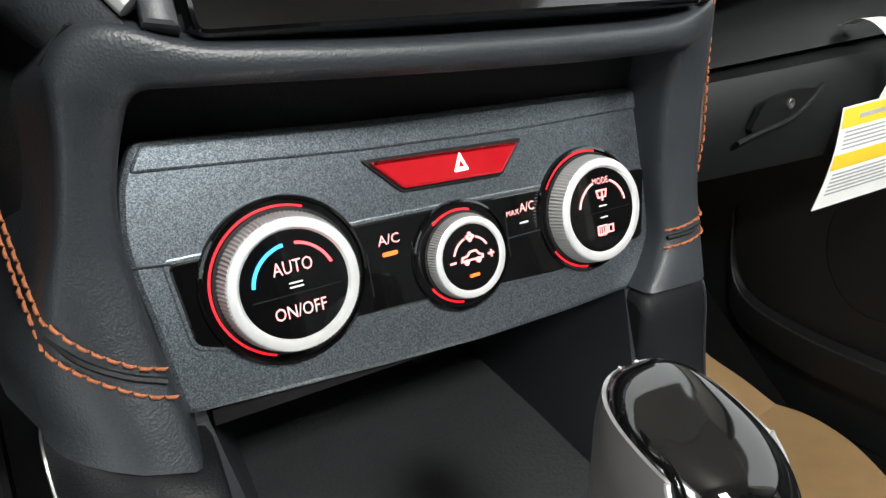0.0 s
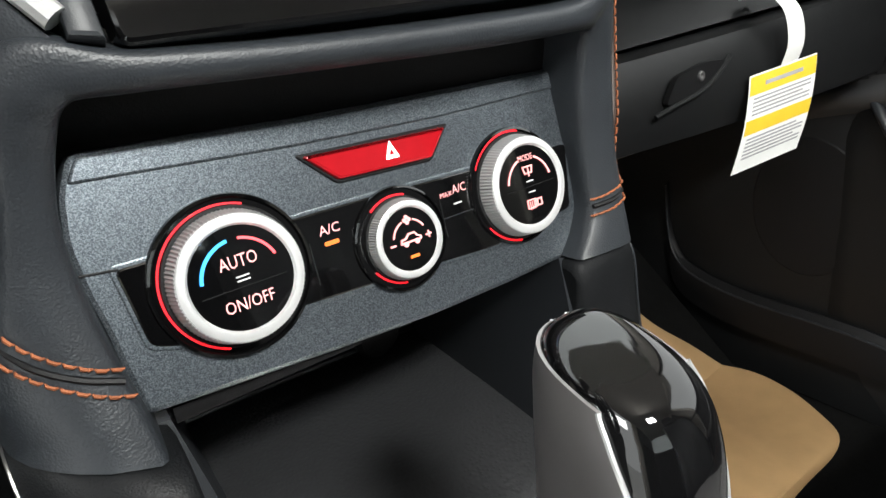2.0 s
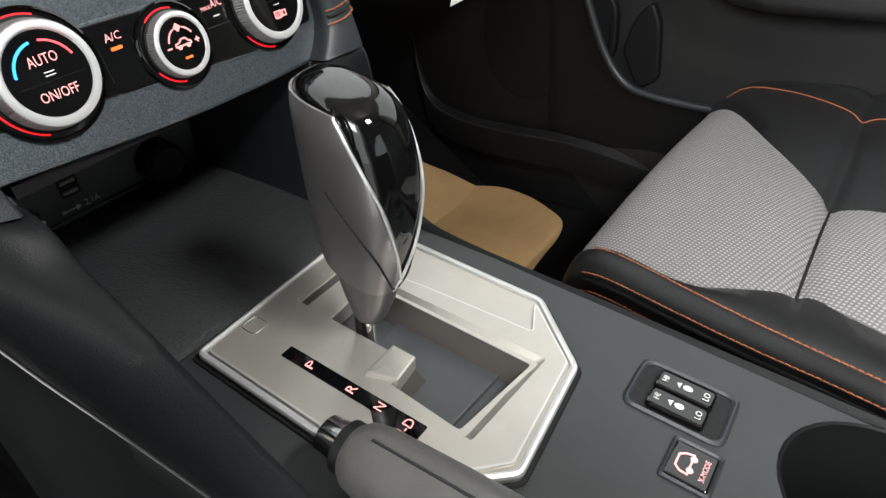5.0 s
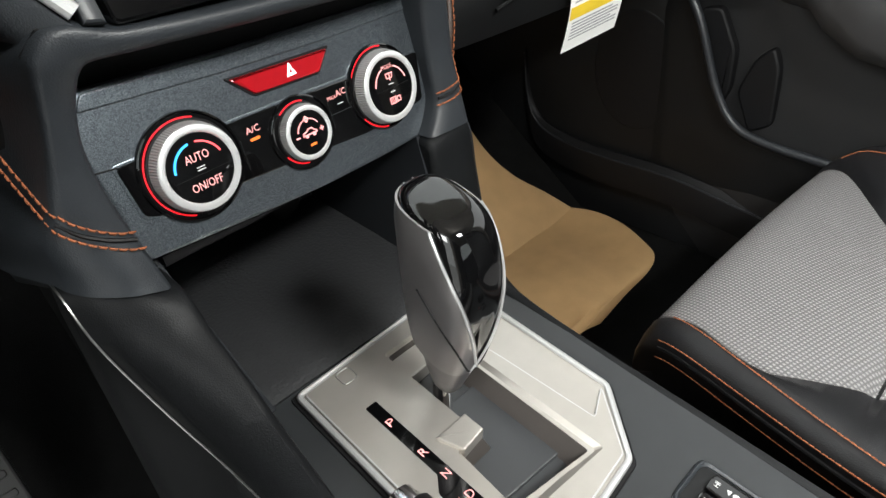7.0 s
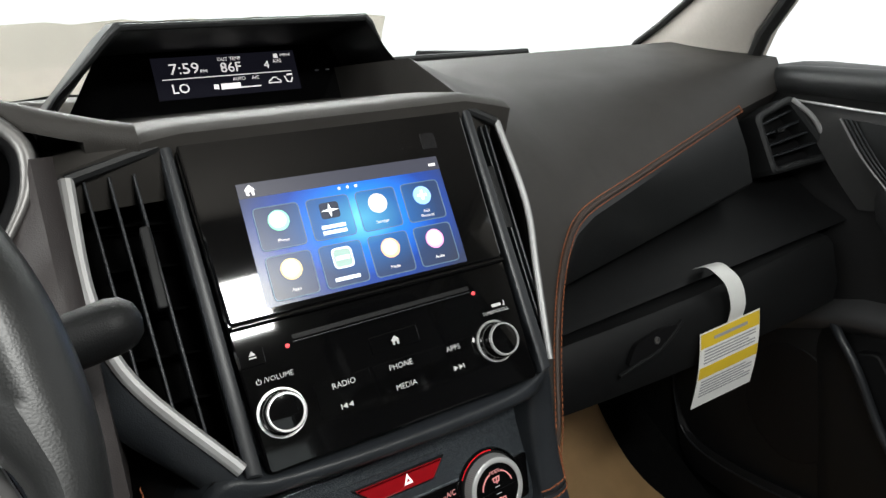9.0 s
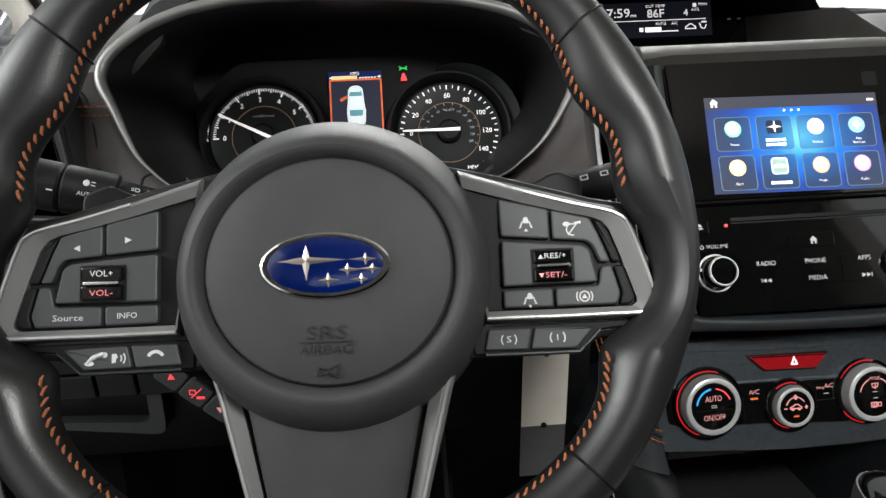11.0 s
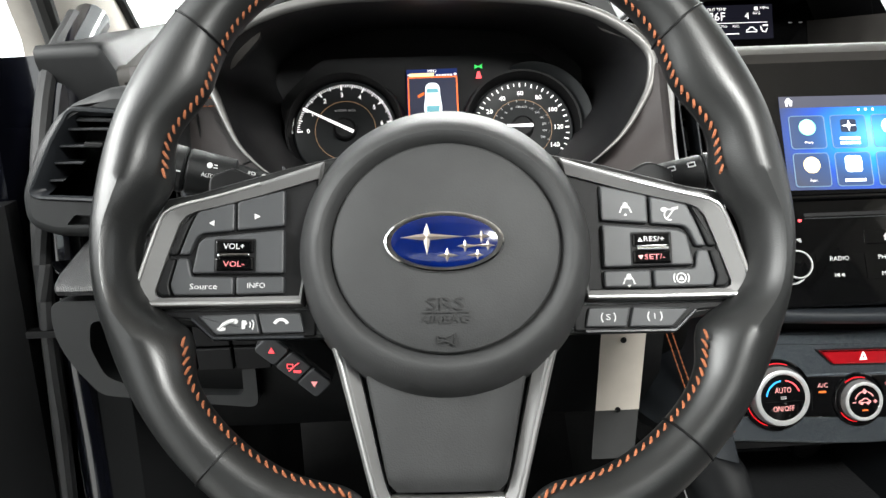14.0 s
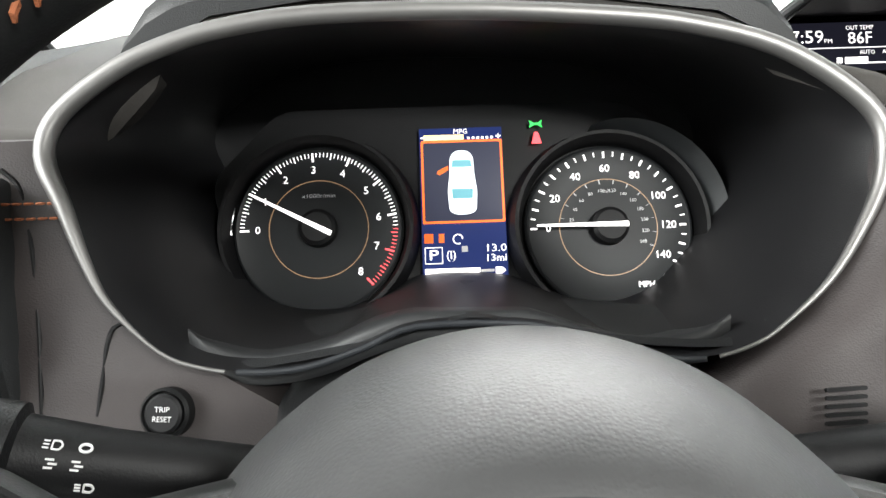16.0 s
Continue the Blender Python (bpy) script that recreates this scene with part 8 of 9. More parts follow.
def build_glovebox():
    t = thing("glove_box", (0.40, 0.15, 0.50), "closed black glove box", "glove box")
    rows = []
    for i in range(9):
        x = 0.140 + (0.690 - 0.140) * i / 8
        b = 0.014 * math.sin(math.pi * i / 8)
        rows.append([(x, 0.160, 0.592 + 0.045 * (x - 0.14)), (x, 0.140 - b, 0.588 + 0.045 * (x - 0.14)), (x, 0.132 - b, 0.578 + 0.045 * (x - 0.14)), (x, 0.126 - b, 0.552), (x, 0.132 - b, 0.525), (x, 0.150, 0.514), (x, 0.26, 0.514), (x, 0.26, 0.59)])
    part("lid", loft(rows), HARD, t)
    f = Face((0.335, 0.1130, 0.574), 2, 2)
    part("latch_recess", slab(f, rounded([(-0.040, -0.016), (0.020, -0.010), (0.040, 0.008), (0.012, 0.010), (-0.026, 0.004)], 0.006, 4), -0.004, 0.0008, 0.0), BLACK, t)
    part("latch_lip", tube(smooth_path([f(-0.052, -0.022, 0.0), f(-0.030, -0.0175, 0.001), f(0.004, -0.012, 0.0015), f(0.028, -0.002, 0.001), f(0.046, 0.010, 0.0)], 5), 0.0020, 8), HARD, t, "curved latch lip")
    part("lock", lathe(f.shift(0.004, 0.0), [(0.0040, 0), (0.0040, 0.0022), (0.003, 0.0026), (0.0005, 0.0018)], 20), GUNMETAL, t, "silver key lock")
    # felted side and floor of the footwell ahead of it
    t2 = thing("warning_tag", (0.475, 0.115, 0.46), "white and yellow paper warning tag hanging from glove box", "tag")
    tl, tr, bl, br = Vector((0.400, 0.108, 0.564)), Vector((0.496, 0.104, 0.570)), Vector((0.380, 0.108, 0.483)), Vector((0.475, 0.104, 0.487))

    def q(a, b, n):
        top, bot = tl.lerp(tr, a), bl.lerp(br, a)
        p = bot.lerp(top, b)
        return p + Vector((0, -0.004 * math.sin(b * 3.1) - n, 0))

    part("card", sheet([[q(a / 6, b / 8, 0.0) for a in range(7)] for b in range(9)], 0.0006, (0, -1, 0)), CARD, t2)
    for b0, b1, m in ((0.80, 0.985, YELLOW), (0.40, 0.55, YELLOW)):
        part("yellow_band", sheet([[q(0.01 + 0.98 * a / 6, b0 + (b1 - b0) * c / 3, 0.0004) for a in range(7)] for c in range(4)], 0.0003, (0, -1, 0)), m, t2)
    for i, b in enumerate([0.76, 0.72, 0.68, 0.64, 0.60, 0.35, 0.31, 0.27, 0.23, 0.19, 0.15]):
        e = 0.93 - 0.12 * (i % 3 == 2)
        part("print_bar", sheet([[q(0.07 + (e - 0.07) * a / 6, b + d, 0.0005) for a in range(7)] for d in (-0.009, 0.009)], 0.0003, (0, -1, 0)), INK, t2)
    part("print_bar", sheet([[q(0.22 + 0.56 * a / 6, 0.89 + d, 0.0008) for a in range(7)] for d in (-0.02, 0.02)], 0.0003, (0, -1, 0)), INK, t2)
    st = [(0.455, 0.106, 0.566), (0.4565, 0.102, 0.585), (0.4545, 0.105, 0.608), (0.4490, 0.113, 0.622), (0.4500, 0.128, 0.628), (0.452, 0.148, 0.622)]
    row = smooth_path(st, 5)
    part("strap", sheet([[p + Vector((d, 0, 0)) for p in row] for d in (-0.0125, 0.0125)], 0.0006, (0, -1, 0.2)), CARD, t2, "white paper strap")


build_glovebox()


def build_side_vent():
    t = thing("air_vent", (0.645, 0.12, 0.74), "black side air vent with silver edge by passenger door", "air vent", "side vents")
    f = Face((0.660, 0.190, 0.750), 12, -15)
    pts = [(-0.008, -0.043), (0.0734, -0.035), (0.028, 0.038), (-0.0187, 0.0215)]
    o = rounded(pts, 0.006, 3)
    part("frame", frame_slab(f, rounded(inset(pts, -0.009), 0.008, 3), o, -0.05, 0.004, 0.003), DASH, t)
    part("cavity", slab(f, inset(o, -0.003), -0.06, -0.030, 0), BLACK, t)
    for i in range(4):
        part("slat", slab(f, [(-0.0095 - 0.0026 * i, -0.030 + 0.0145 * i), (0.064 - 0.010 * i, -0.020 + 0.0158 * i), (0.064 - 0.010 * i, -0.0172 + 0.0158 * i), (-0.0095 - 0.0026 * i, -0.0272 + 0.0145 * i)], -0.026, -0.004, 0.0006), SATIN, t)
    part("tab", slab(f, rounded(rect(0.010, 0.004, 0.012, 0.006), 0.002, 3), -0.012, 0.001, 0.001), HARD, t)
    part("silver_edge", tube(smooth_path([f(0.031, 0.042, 0.004), f(0.058, 0.012, 0.006), f(0.079, -0.038, 0.004)], 6), 0.0034, 8), SILVER, t)


def build_driver_vent():
    t = thing("air_vent", (-0.59, 0.12, 0.74), "black side air vent in a rounded housing", "air vent", "side vents")
    f = Face((0, 0.010, 0))
    shell = rounded([(-0.516, 0.828), (-0.561, 0.8285), (-0.592, 0.8172), (-0.6045, 0.8079), (-0.620, 0.7877), (-0.6305, 0.768), (-0.6365, 0.7524), (-0.6365, 0.734), (-0.630, 0.7255), (-0.614, 0.7190), (-0.584, 0.7175), (-0.508, 0.7175)], 0.006, 4)
    rim = [(-0.5165, 0.8085), (-0.5890, 0.8150), (-0.6060, 0.7917), (-0.6275, 0.7545), (-0.6215, 0.7490), (-0.5110, 0.7400)]
    hole = [(-0.5195, 0.8035), (-0.5875, 0.8085), (-0.6025, 0.7871), (-0.6166, 0.7563), (-0.6140, 0.7548), (-0.5160, 0.7480)]
    part("housing", loft([[f(u, v, n) for u, v in inset(shell, d)] for d, n in ((0, -0.09), (0, -0.020), (0.0008, -0.012), (0.0030, -0.005), (0.0065, -0.001), (0.0100, 0.0))], cap0=False, cap1=False), DASH, t, "rounded grained housing", 60)
    slot = [(-0.6030, 0.7300), (-0.5960, 0.7372), (-0.5640, 0.7350), (-0.5640, 0.7285)]
    part("face", holed(f, inset(shell, 0.0098), [rounded(rim, 0.004, 3), rounded(slot, 0.0015, 2)], -0.004, -0.0001), DASH, t)
    part("frame", loft([[f(u, v, n) for u, v in rounded(p, 0.004, 3)] for p, n in ((rim, -0.004), (inset(rim, 0.0006), 0.0012), (inset(rim, 0.0016), 0.0022), (inset(rim, 0.0032), 0.0018), (hole, -0.004), (hole, -0.040))], cap0=False, cap1=False), SATIN, t, "satin frame of the vent", 40)
    part("cavity", slab(f, inset(hole, -0.003), -0.050, -0.040, 0), BLACK, t)
    for x, z in ((-0.5960, 0.7978), (-0.6035, 0.7860), (-0.6085, 0.7740), (-0.6150, 0.7615)):
        part("slat", slab(f, rounded([(x, z), (-0.5170, z - 0.0025), (-0.5170, z - 0.0005), (x, z + 0.0020)], 0.0006, 2), -0.030, -0.006, 0.0006), SATIN, t)
    part("top_slat", slab(f, [(-0.5905, 0.8040), (-0.520, 0.8000), (-0.520, 0.8030), (-0.5890, 0.8072)], -0.030, -0.010, 0.0006), SATIN, t)
    part("tab", slab(f, rounded([(-0.5830, 0.7855), (-0.5690, 0.7845), (-0.5690, 0.7885), (-0.5830, 0.7895)], 0.0016, 3), -0.014, -0.002, 0.001), HARD, t)
    part("lower_slot", slab(f, inset(slot, -0.002), -0.014, -0.008, 0), BLACK, t)
    part("slot_catch", slab(f, rounded([(-0.5860, 0.7295), (-0.5700, 0.7285), (-0.5700, 0.7340), (-0.5860, 0.7350)], 0.001, 2), -0.010, -0.004, 0.0008), SATIN, t)


build_side_vent()
build_driver_vent()


def build_key_tag():
    t = thing("key_tag", (-0.195, -0.02, 0.58), "pale paper tag hanging on key ring", "tag")
    a, b = Vector((-0.2020, -0.030, 0.652)), Vector((-0.2050, -0.020, 0.540))
    rows = [[a.lerp(b, s / 8) + Vector((-0.016 + 0.032 * c / 3, 0, 0)) for c in range(4)] for s in range(9)]
    part("card", sheet(rows[:6], 0.0008, (0, -1, 0)), CREAM, t)
    part("card_fold", sheet([[p + Vector((0, 0.001, 0)) for p in r] for r in rows[5:]], 0.0008, (0, -1, 0)), mat("smoked sleeve", (0.06, 0.06, 0.06), 0.4, vary=0.1), t)
    part("ring", tube([a + Vector((0.006 * math.cos(x), -0.002, 0.004 + 0.008 * math.sin(x))) for x in [2 * math.pi * i / 20 for i in range(20)]], 0.0008, 6, True, (0, 1, 0)), CHROME, t)
    for s in (0.12, 0.62):
        part("eyelet", lathe(Face(a.lerp(b, s) + Vector((0, -0.0006, 0)), 0), [(0.0022, 0), (0.0020, 0.0006), (0.0012, 0.0007), (0.0010, 0.0002)], 16), BLACK, t)
    t2 = thing("ignition_lock", (-0.20, 0.0, 0.665), "round ignition lock with key", "lock")
    part("barrel", lathe(Face((-0.202, -0.012, 0.668), 5), [(0.017, -0.03), (0.017, 0.004), (0.013, 0.008), (0.0005, 0.008)], 28), BLACK, t2)
    part("key_head", slab(Face((-0.202, -0.030, 0.664), 5), rounded(rect(0, 0, 0.008, 0.024), 0.003, 3), -0.012, 0.0, 0.001), GLOSS, t2)


build_key_tag()

# ---- passenger seat and floor ----
def build_seat():
    t = thing("passenger_seat", (0.35, -0.40, 0.06), "passenger seat with grey woven cloth and black leather bolsters", "car seat")
    # rows of the cushion from the nose back: y, height, left and right edge of the cloth
    cushion = [(-0.120, 0.280, 0.236, 0.575), (-0.106, 0.300, 0.233, 0.586), (-0.1045, 0.318, 0.231, 0.594), (-0.1120, 0.333, 0.229, 0.600), (-0.1280, 0.3425, 0.226, 0.598), (-0.152, 0.3465, 0.222, 0.572), (-0.197, 0.3455, 0.2080, 0.505), (-0.236, 0.3410, 0.2285, 0.452), (-0.262, 0.3355, 0.2450, 0.415), (-0.2735, 0.3280, 0.2530, 0.398), (-0.285, 0.3330, 0.2520, 0.399), (-0.3165, 0.3350, 0.236, 0.405), (-0.40, 0.326, 0.225, 0.42), (-0.62, 0.310, 0.22, 0.43)]

    def cloth_z(i, q):
        y, z = cushion[i][:2]
        tilt = 0.020 * max(0.15, min(1.0, (y + 0.30) / 0.17))
        return z - tilt * q + 0.008 * math.sin(math.pi * q)

    rows = [smooth_path([(a + (b - a) * k / 12, y, cloth_z(i, k / 12)) for k in range(13)], 1) for i, (y, z, a, b) in enumerate(cushion)]
    cols = [smooth_path([r[k] for r in rows], 4) for k in range(13)]
    part("cloth_insert", sheet(cols, 0.02), FABRIC, t, "grey woven cloth insert", 60)
    part("insert_seam", tube([Vector(p) + Vector((0, 0, 0.0004)) for p in rows[9]], 0.0013, 6), BLACK, t)
    for side in (0, 1):
        rings = []
        for i, (y, z, a, b) in enumerate(cushion):
            nose = max(0.0, min(1.0, (-0.104 - y) / 0.05)) if i > 1 else 0.0
            if side == 0:
                x1 = min(0.2148 + 0.31 * (y + 0.155), a - 0.003)
                x2 = min(0.1967 + 0.25 * (y + 0.136), x1 - 0.012)
                z0 = cloth_z(i, 0)
                z1 = z0 + (0.352 + 0.05 * max(0.0, -0.25 - y) - z0) * nose
                rings.append([(a + 0.006, y, z0 - 0.03), (a + 0.001, y, z0 + 0.0006), ((a + x1) / 2, y, (z0 + z1) / 2 + 0.004 * nose), (x1, y, z1), ((x1 + x2) / 2, y, z1 - 0.002), (x2 + 0.002, y, z1 - 0.009), (x2, y, z1 - 0.015), (x2, y, z1 - 0.025), (x2 + 0.003, y, 0.24), (x2 + 0.006, y, 0.16), (a + 0.006, y, 0.16)])
            else:
                xo = 0.615 + 0.55 * min(0.09, max(0.0, -0.118 - y))
                z0 = cloth_z(i, 1)
                z1 = z0 + 0.022 * nose
                w = xo - b
                rings.append([(b - 0.006, y, z0 - 0.03), (b - 0.001, y, z0 + 0.0006), (b + w * 0.3, y, z0 + (z1 - z0) * 0.5), (b + w * 0.6, y, z0 + (z1 - z0) * 0.9), (b + w * 0.8, y, z1), (xo - 0.004, y, z1 - 0.010), (xo, y, z1 - 0.022), (xo + 0.001, y, z1 - 0.032), (xo, y, 0.24), (xo - 0.004, y, 0.16), (b - 0.006, y, 0.16)])
        cols = list(zip(*[[Vector(p) for p in r] for r in rings]))
        fine = list(zip(*[smooth_path(c, 3) for c in cols]))
        part("bolster", loft(fine), SEATHIDE, t, "black leather bolster", 60)
        k = -1 if side == 0 else 1
        for c, lift in ((3, (0, 0, 0.0010)), (5, (k * 0.0008, 0, 0.0008)), (7, (k * 0.0010, 0, 0.0))):
            if side == 1 and c != 4 and c != 3:
                continue
            row = [Vector(r[c]) + Vector(lift) for r in fine[12:]]
            part("stitching", stitches(row, 0.0046, 0.0040, 0.00062, 0, (k * 0.5, 0, 0.85)), ORANGE, t, "orange thread")
        part("bolster_seam", tube([Vector(r[6]) + Vector((k * 0.0002, 0, 0)) for r in fine[12:]], 0.0016, 6), BLACK, t)
    front = []
    for i in range(13):
        x = 0.200 + 0.410 * i / 12
        front.append([(x, -0.124, 0.300), (x, -0.112, 0.292), (x, -0.110, 0.26), (x, -0.125, 0.17), (x, -0.18, 0.16), (x, -0.18, 0.28)])
    part("front_roll", loft(front), SEATHIDE, t)
    part("base", loft([[(0.14, -0.16, z), (0.56, -0.16, z), (0.56, -0.62, z), (0.14, -0.62, z)] for z in (0.055, 0.20)]), BLACK, t)
    part("backrest", loft([[(x0, y, z) for x0, y in rounded([(0.13, -0.70 - d), (0.56, -0.70 - d), (0.56, -0.58 - d), (0.46, -0.60 - d), (0.24, -0.60 - d), (0.13, -0.58 - d)], 0.02, 2)] for z, d in ((0.28, 0.0), (0.50, 0.06), (0.80, 0.16), (0.92, 0.20))]), SEATHIDE, t)
    part("headrest", loft([[(x0, y, z) for x0, y in rounded(rect(0.345, -0.86, 0.24 * w, 0.10), 0.03, 3)] for z, w in ((0.97, 0.9), (1.0, 1.0), (1.10, 1.0), (1.14, 0.85))]), SEATHIDE, t)
    part("headrest_post", tube([(0.30, -0.86, 0.90), (0.30, -0.86, 0.98)], 0.006, 10), CHROME, t)
    part("headrest_post", tube([(0.39, -0.86, 0.90), (0.39, -0.86, 0.98)], 0.006, 10), CHROME, t)


build_seat()


def build_floor():
    rows = []
    for i in range(24):
        y = -1.6 + 2.3 * i / 23 if i < 20 else 0.30 + 0.10 * (i - 19)
        rise = max(0.0, (y - 0.30)) * 0.75
        rows.append([(-0.78 + 1.56 * j / 24, y, 0.048 + rise + 0.004 * math.sin(j * 1.3 + i)) for j in range(25)])
    part("floor", sheet(rows, 0.06), CARPET, None, "black carpeted cabin floor", kind="structure", category="floor")
    t = thing("paper_mat", (0.42, 0.2, 0.06), "creased brown kraft paper on passenger floor", "paper mat")
    rows = []
    edge = smooth_path([(0.44, 0.074, 0), (0.520, 0.082, 0), (0.590, 0.086, 0), (0.632, 0.100, 0), (0.655, 0.130, 0), (0.680, 0.190, 0), (0.682, 0.255, 0), (0.648, 0.322, 0), (0.610, 0.375, 0), (0.596, 0.430, 0), (0.606, 0.495, 0), (0.625, 0.560, 0), (0.635, 0.640, 0)], 6)
    for i, p in enumerate(edge):
        row = []
        for j in range(25):
            c = j / 24
            yy = p.y + (1 - c) * 0.012 * (1 - i / len(edge))
            s = (yy - 0.07) / 0.55
            z = 0.074 + max(0.0, yy - 0.29) * 0.75 + 0.010 * math.sin(3 * c + 5 * s) * math.sin(2 * s + c) + 0.005 * math.sin(11 * c + 7 * s) + 0.003 * math.sin(23 * c - 9 * s)
            row.append((0.140 + (p.x - 0.140) * c, yy, z + 0.012))
        rows.append(row)
    part("sheet", sheet(rows, 0.0012), PAPER, t)
    t = thing("footwell_trim", (0.3, 0.5, 0.1), "black felt footwell lining", "car trim")
    part("bulkhead", loft([[(-0.78, 0.66, z), (0.78, 0.66, z), (0.78, 0.72, z), (-0.78, 0.72, z)] for z in (0.05, 0.86)]), CARPET, t)
    part("tunnel", loft([[(-0.125, y, 0.05), (-0.105, y, z), (0.100, y, z), (0.118, y, 0.05)] for y, z in ((0.66, 0.44), (0.2, 0.42), (0.05, 0.40))]), CARPET, t)
    part("kick_panel", loft([[(0.725, y, z) for y, z in ((0.05, 0.05), (0.66, 0.05), (0.66, 0.60), (0.18, 0.60))], [(0.77, y, z) for y, z in ((0.05, 0.05), (0.66, 0.05), (0.66, 0.60), (0.18, 0.60))]]), HARD, t)
    t = thing("pedal", (-0.30, 0.33, 0.20), "silver and black accelerator pedal", "pedal")
    f = Face((-0.255, 0.33, 0.20), 35)
    part("pad", slab(f, rounded(rect(0, 0, 0.05, 0.12), 0.008, 3), -0.012, 0.0, 0.003), RUBBER, t)
    for i in range(5):
        part("rubber_stud", slab(f, rounded(rect(0, -0.044 + 0.022 * i, 0.036, 0.008), 0.003, 3), 0, 0.003, 0.001), RUBBER, t)
    part("arm", tube([f(0, 0.05, -0.01), (-0.255, 0.48, 0.42)], 0.008, 8), BLACK, t)


build_floor()


def build_doors():
    # passenger door, closed
    t = thing("passenger_door", (0.74, -0.2, 0.10), "black passenger door trim with map pocket and armrest", "car door")
    ys = [0.34, 0.22, 0.12, 0.0, -0.15, -0.35, -0.6, -0.95]
    rings = []
    for y in ys:
        x = 0.735 + 0.10 * max(0, y - 0.05)
        d = min(0.040, 0.2 * max(0, 0.23 - y))
        rings.append([(x + 0.02, y, 0.842 - d), (x - 0.012, y, 0.836 - d), (x - 0.028, y, 0.820 - d), (x - 0.024, y, 0.79 - d * 0.5), (x - 0.002, y, 0.74), (x, y, 0.66), (x - 0.006, y, 0.60), (x, y, 0.50), (x - 0.004, y, 0.35), (x - 0.02, y, 0.16), (x - 0.01, y, -0.02), (x + 0.08, y, -0.02), (x + 0.08, y, 0.838 - d)])
    part("panel", loft(rings), mat("dark grey door vinyl", (0.011, 0.011, 0.0115), 0.5, grain=0.2, gscale=1500, kind="voronoi", vary=0.12, wear=0.05, spec=0.4), t, "", 60)
    part("sill_pad", tube([(0.744, 0.31, 0.826), (0.736, 0.20, 0.814), (0.724, 0.10, 0.798), (0.712, -0.02, 0.782), (0.712, -0.3, 0.778), (0.712, -0.85, 0.776)], 0.020, 14), DASH, t, "padded window sill")
    rows = []
    for i in range(13):
        y = 0.200 - 0.60 * i / 12
        top = 0.786 - 0.20 * (0.200 - y)
        rows.append([(0.7135 + 0.09 * max(0, y - 0.05) + 0.006 * (c / 6) - 0.010 * math.sin(math.pi * c / 6), y - 0.075 * c / 6, top + (0.640 - top) * c / 6) for c in range(7)])
    part("inlay", sheet(rows, 0.010, (-1, 0, 0)), mat("perforated grey trim", (0.034, 0.034, 0.034), 0.5, grain=0.5, gscale=900, kind="voronoi", vary=0.1, spec=0.4), t, "finely perforated grey inlay", 60)

    def slant(y, lift):
        q = 0.09 * max(0, y - 0.05)
        z = 0.774 - 0.2 * (0.20 - y)
        return smooth_path([(0.7115 + q - lift, y, z), (0.7050 + q * 0.5 - lift, y - 0.034, z - 0.052), (0.7085 - lift, y - 0.074, z - 0.104)], 3)

    part("inlay_recess", sheet([slant(y, 0.002) for y in (0.136, 0.11, 0.08, 0.04, -0.05, -0.20, -0.36)], 0.002, (-1, 0, 0)), HARD, t, "black recess in the inlay", 60)
    part("edge_line", tube(slant(0.138, 0.004), 0.0013, 6), VENTTRIM, t, "thin silver edge")
    for i in range(3):
        part("rib", tube(slant(0.131 - 0.006 * i, 0.004), 0.0010, 6), SATIN, t)
    for i in range(26):
        part("rib", tube(slant(0.078 - 0.0095 * i, 0.0045), 0.0015, 6), VENTTRIM, t)
    part("silver_line", tube([(0.7225, 0.205, 0.790), (0.7110, 0.10, 0.768), (0.703, -0.05, 0.740), (0.702, -0.30, 0.70)], 0.0018, 8), SILVER, t)
    part("ledge", loft([[(0.735, y, z - 0.030), (0.735, y, z + 0.020), (0.735 - w, y, z + 0.012), (0.735 - w - 0.006, y, z), (0.735 - w, y, z - 0.012)] for y, z, w in ((0.30, 0.440, 0.006), (0.24, 0.468, 0.016), (0.18, 0.487, 0.024), (0.115, 0.498, 0.030), (0.02, 0.494, 0.034), (-0.05, 0.480, 0.034))]), GREYTRIM, t, "grey ledge over the map pocket", 60)
    # armrest sweeping down to the rear
    arm = []
    for y, z0, z1, w in ((0.10, 0.628, 0.690, 0.010), (0.07, 0.596, 0.672, 0.036), (0.013, 0.513, 0.628, 0.058), (-0.054, 0.446, 0.572, 0.072), (-0.10, 0.421, 0.520, 0.080), (-0.145, 0.414, 0.486, 0.084), (-0.25, 0.412, 0.475, 0.086), (-0.70, 0.41, 0.470, 0.084)):
        x = 0.735
        arm.append([(x, y, z1 + 0.010), (x - w * 0.80, y, z1 + 0.006), (x - w * 0.97, y, z1), (x - w, y, z1 - (z1 - z0) * 0.25), (x - w * 0.97, y, z0 + (z1 - z0) * 0.3), (x - w * 0.80, y, z0 + 0.006), (x - w * 0.60, y, z0), (x, y, z0 - 0.004)])
    part("armrest", loft(arm), GREYTRIM, t, "grey sweeping armrest", 60)
    part("armrest_line", tube(smooth_path([(0.700, 0.06, 0.672), (0.676, 0.005, 0.626), (0.662, -0.056, 0.572), (0.654, -0.102, 0.522), (0.650, -0.150, 0.487), (0.648, -0.30, 0.476)], 5), 0.0028, 8), SILVER, t, "bright edge of the armrest")
    part("switch_plate", sheet([[(0.680 + 0.018 * c, y, z + 0.012) for c in range(3)] for y, z in ((0.0, 0.630), (-0.054, 0.578), (-0.10, 0.528), (-0.15, 0.494), (-0.26, 0.482))], 0.006), GLOSS, t, "black switch plate", 60)
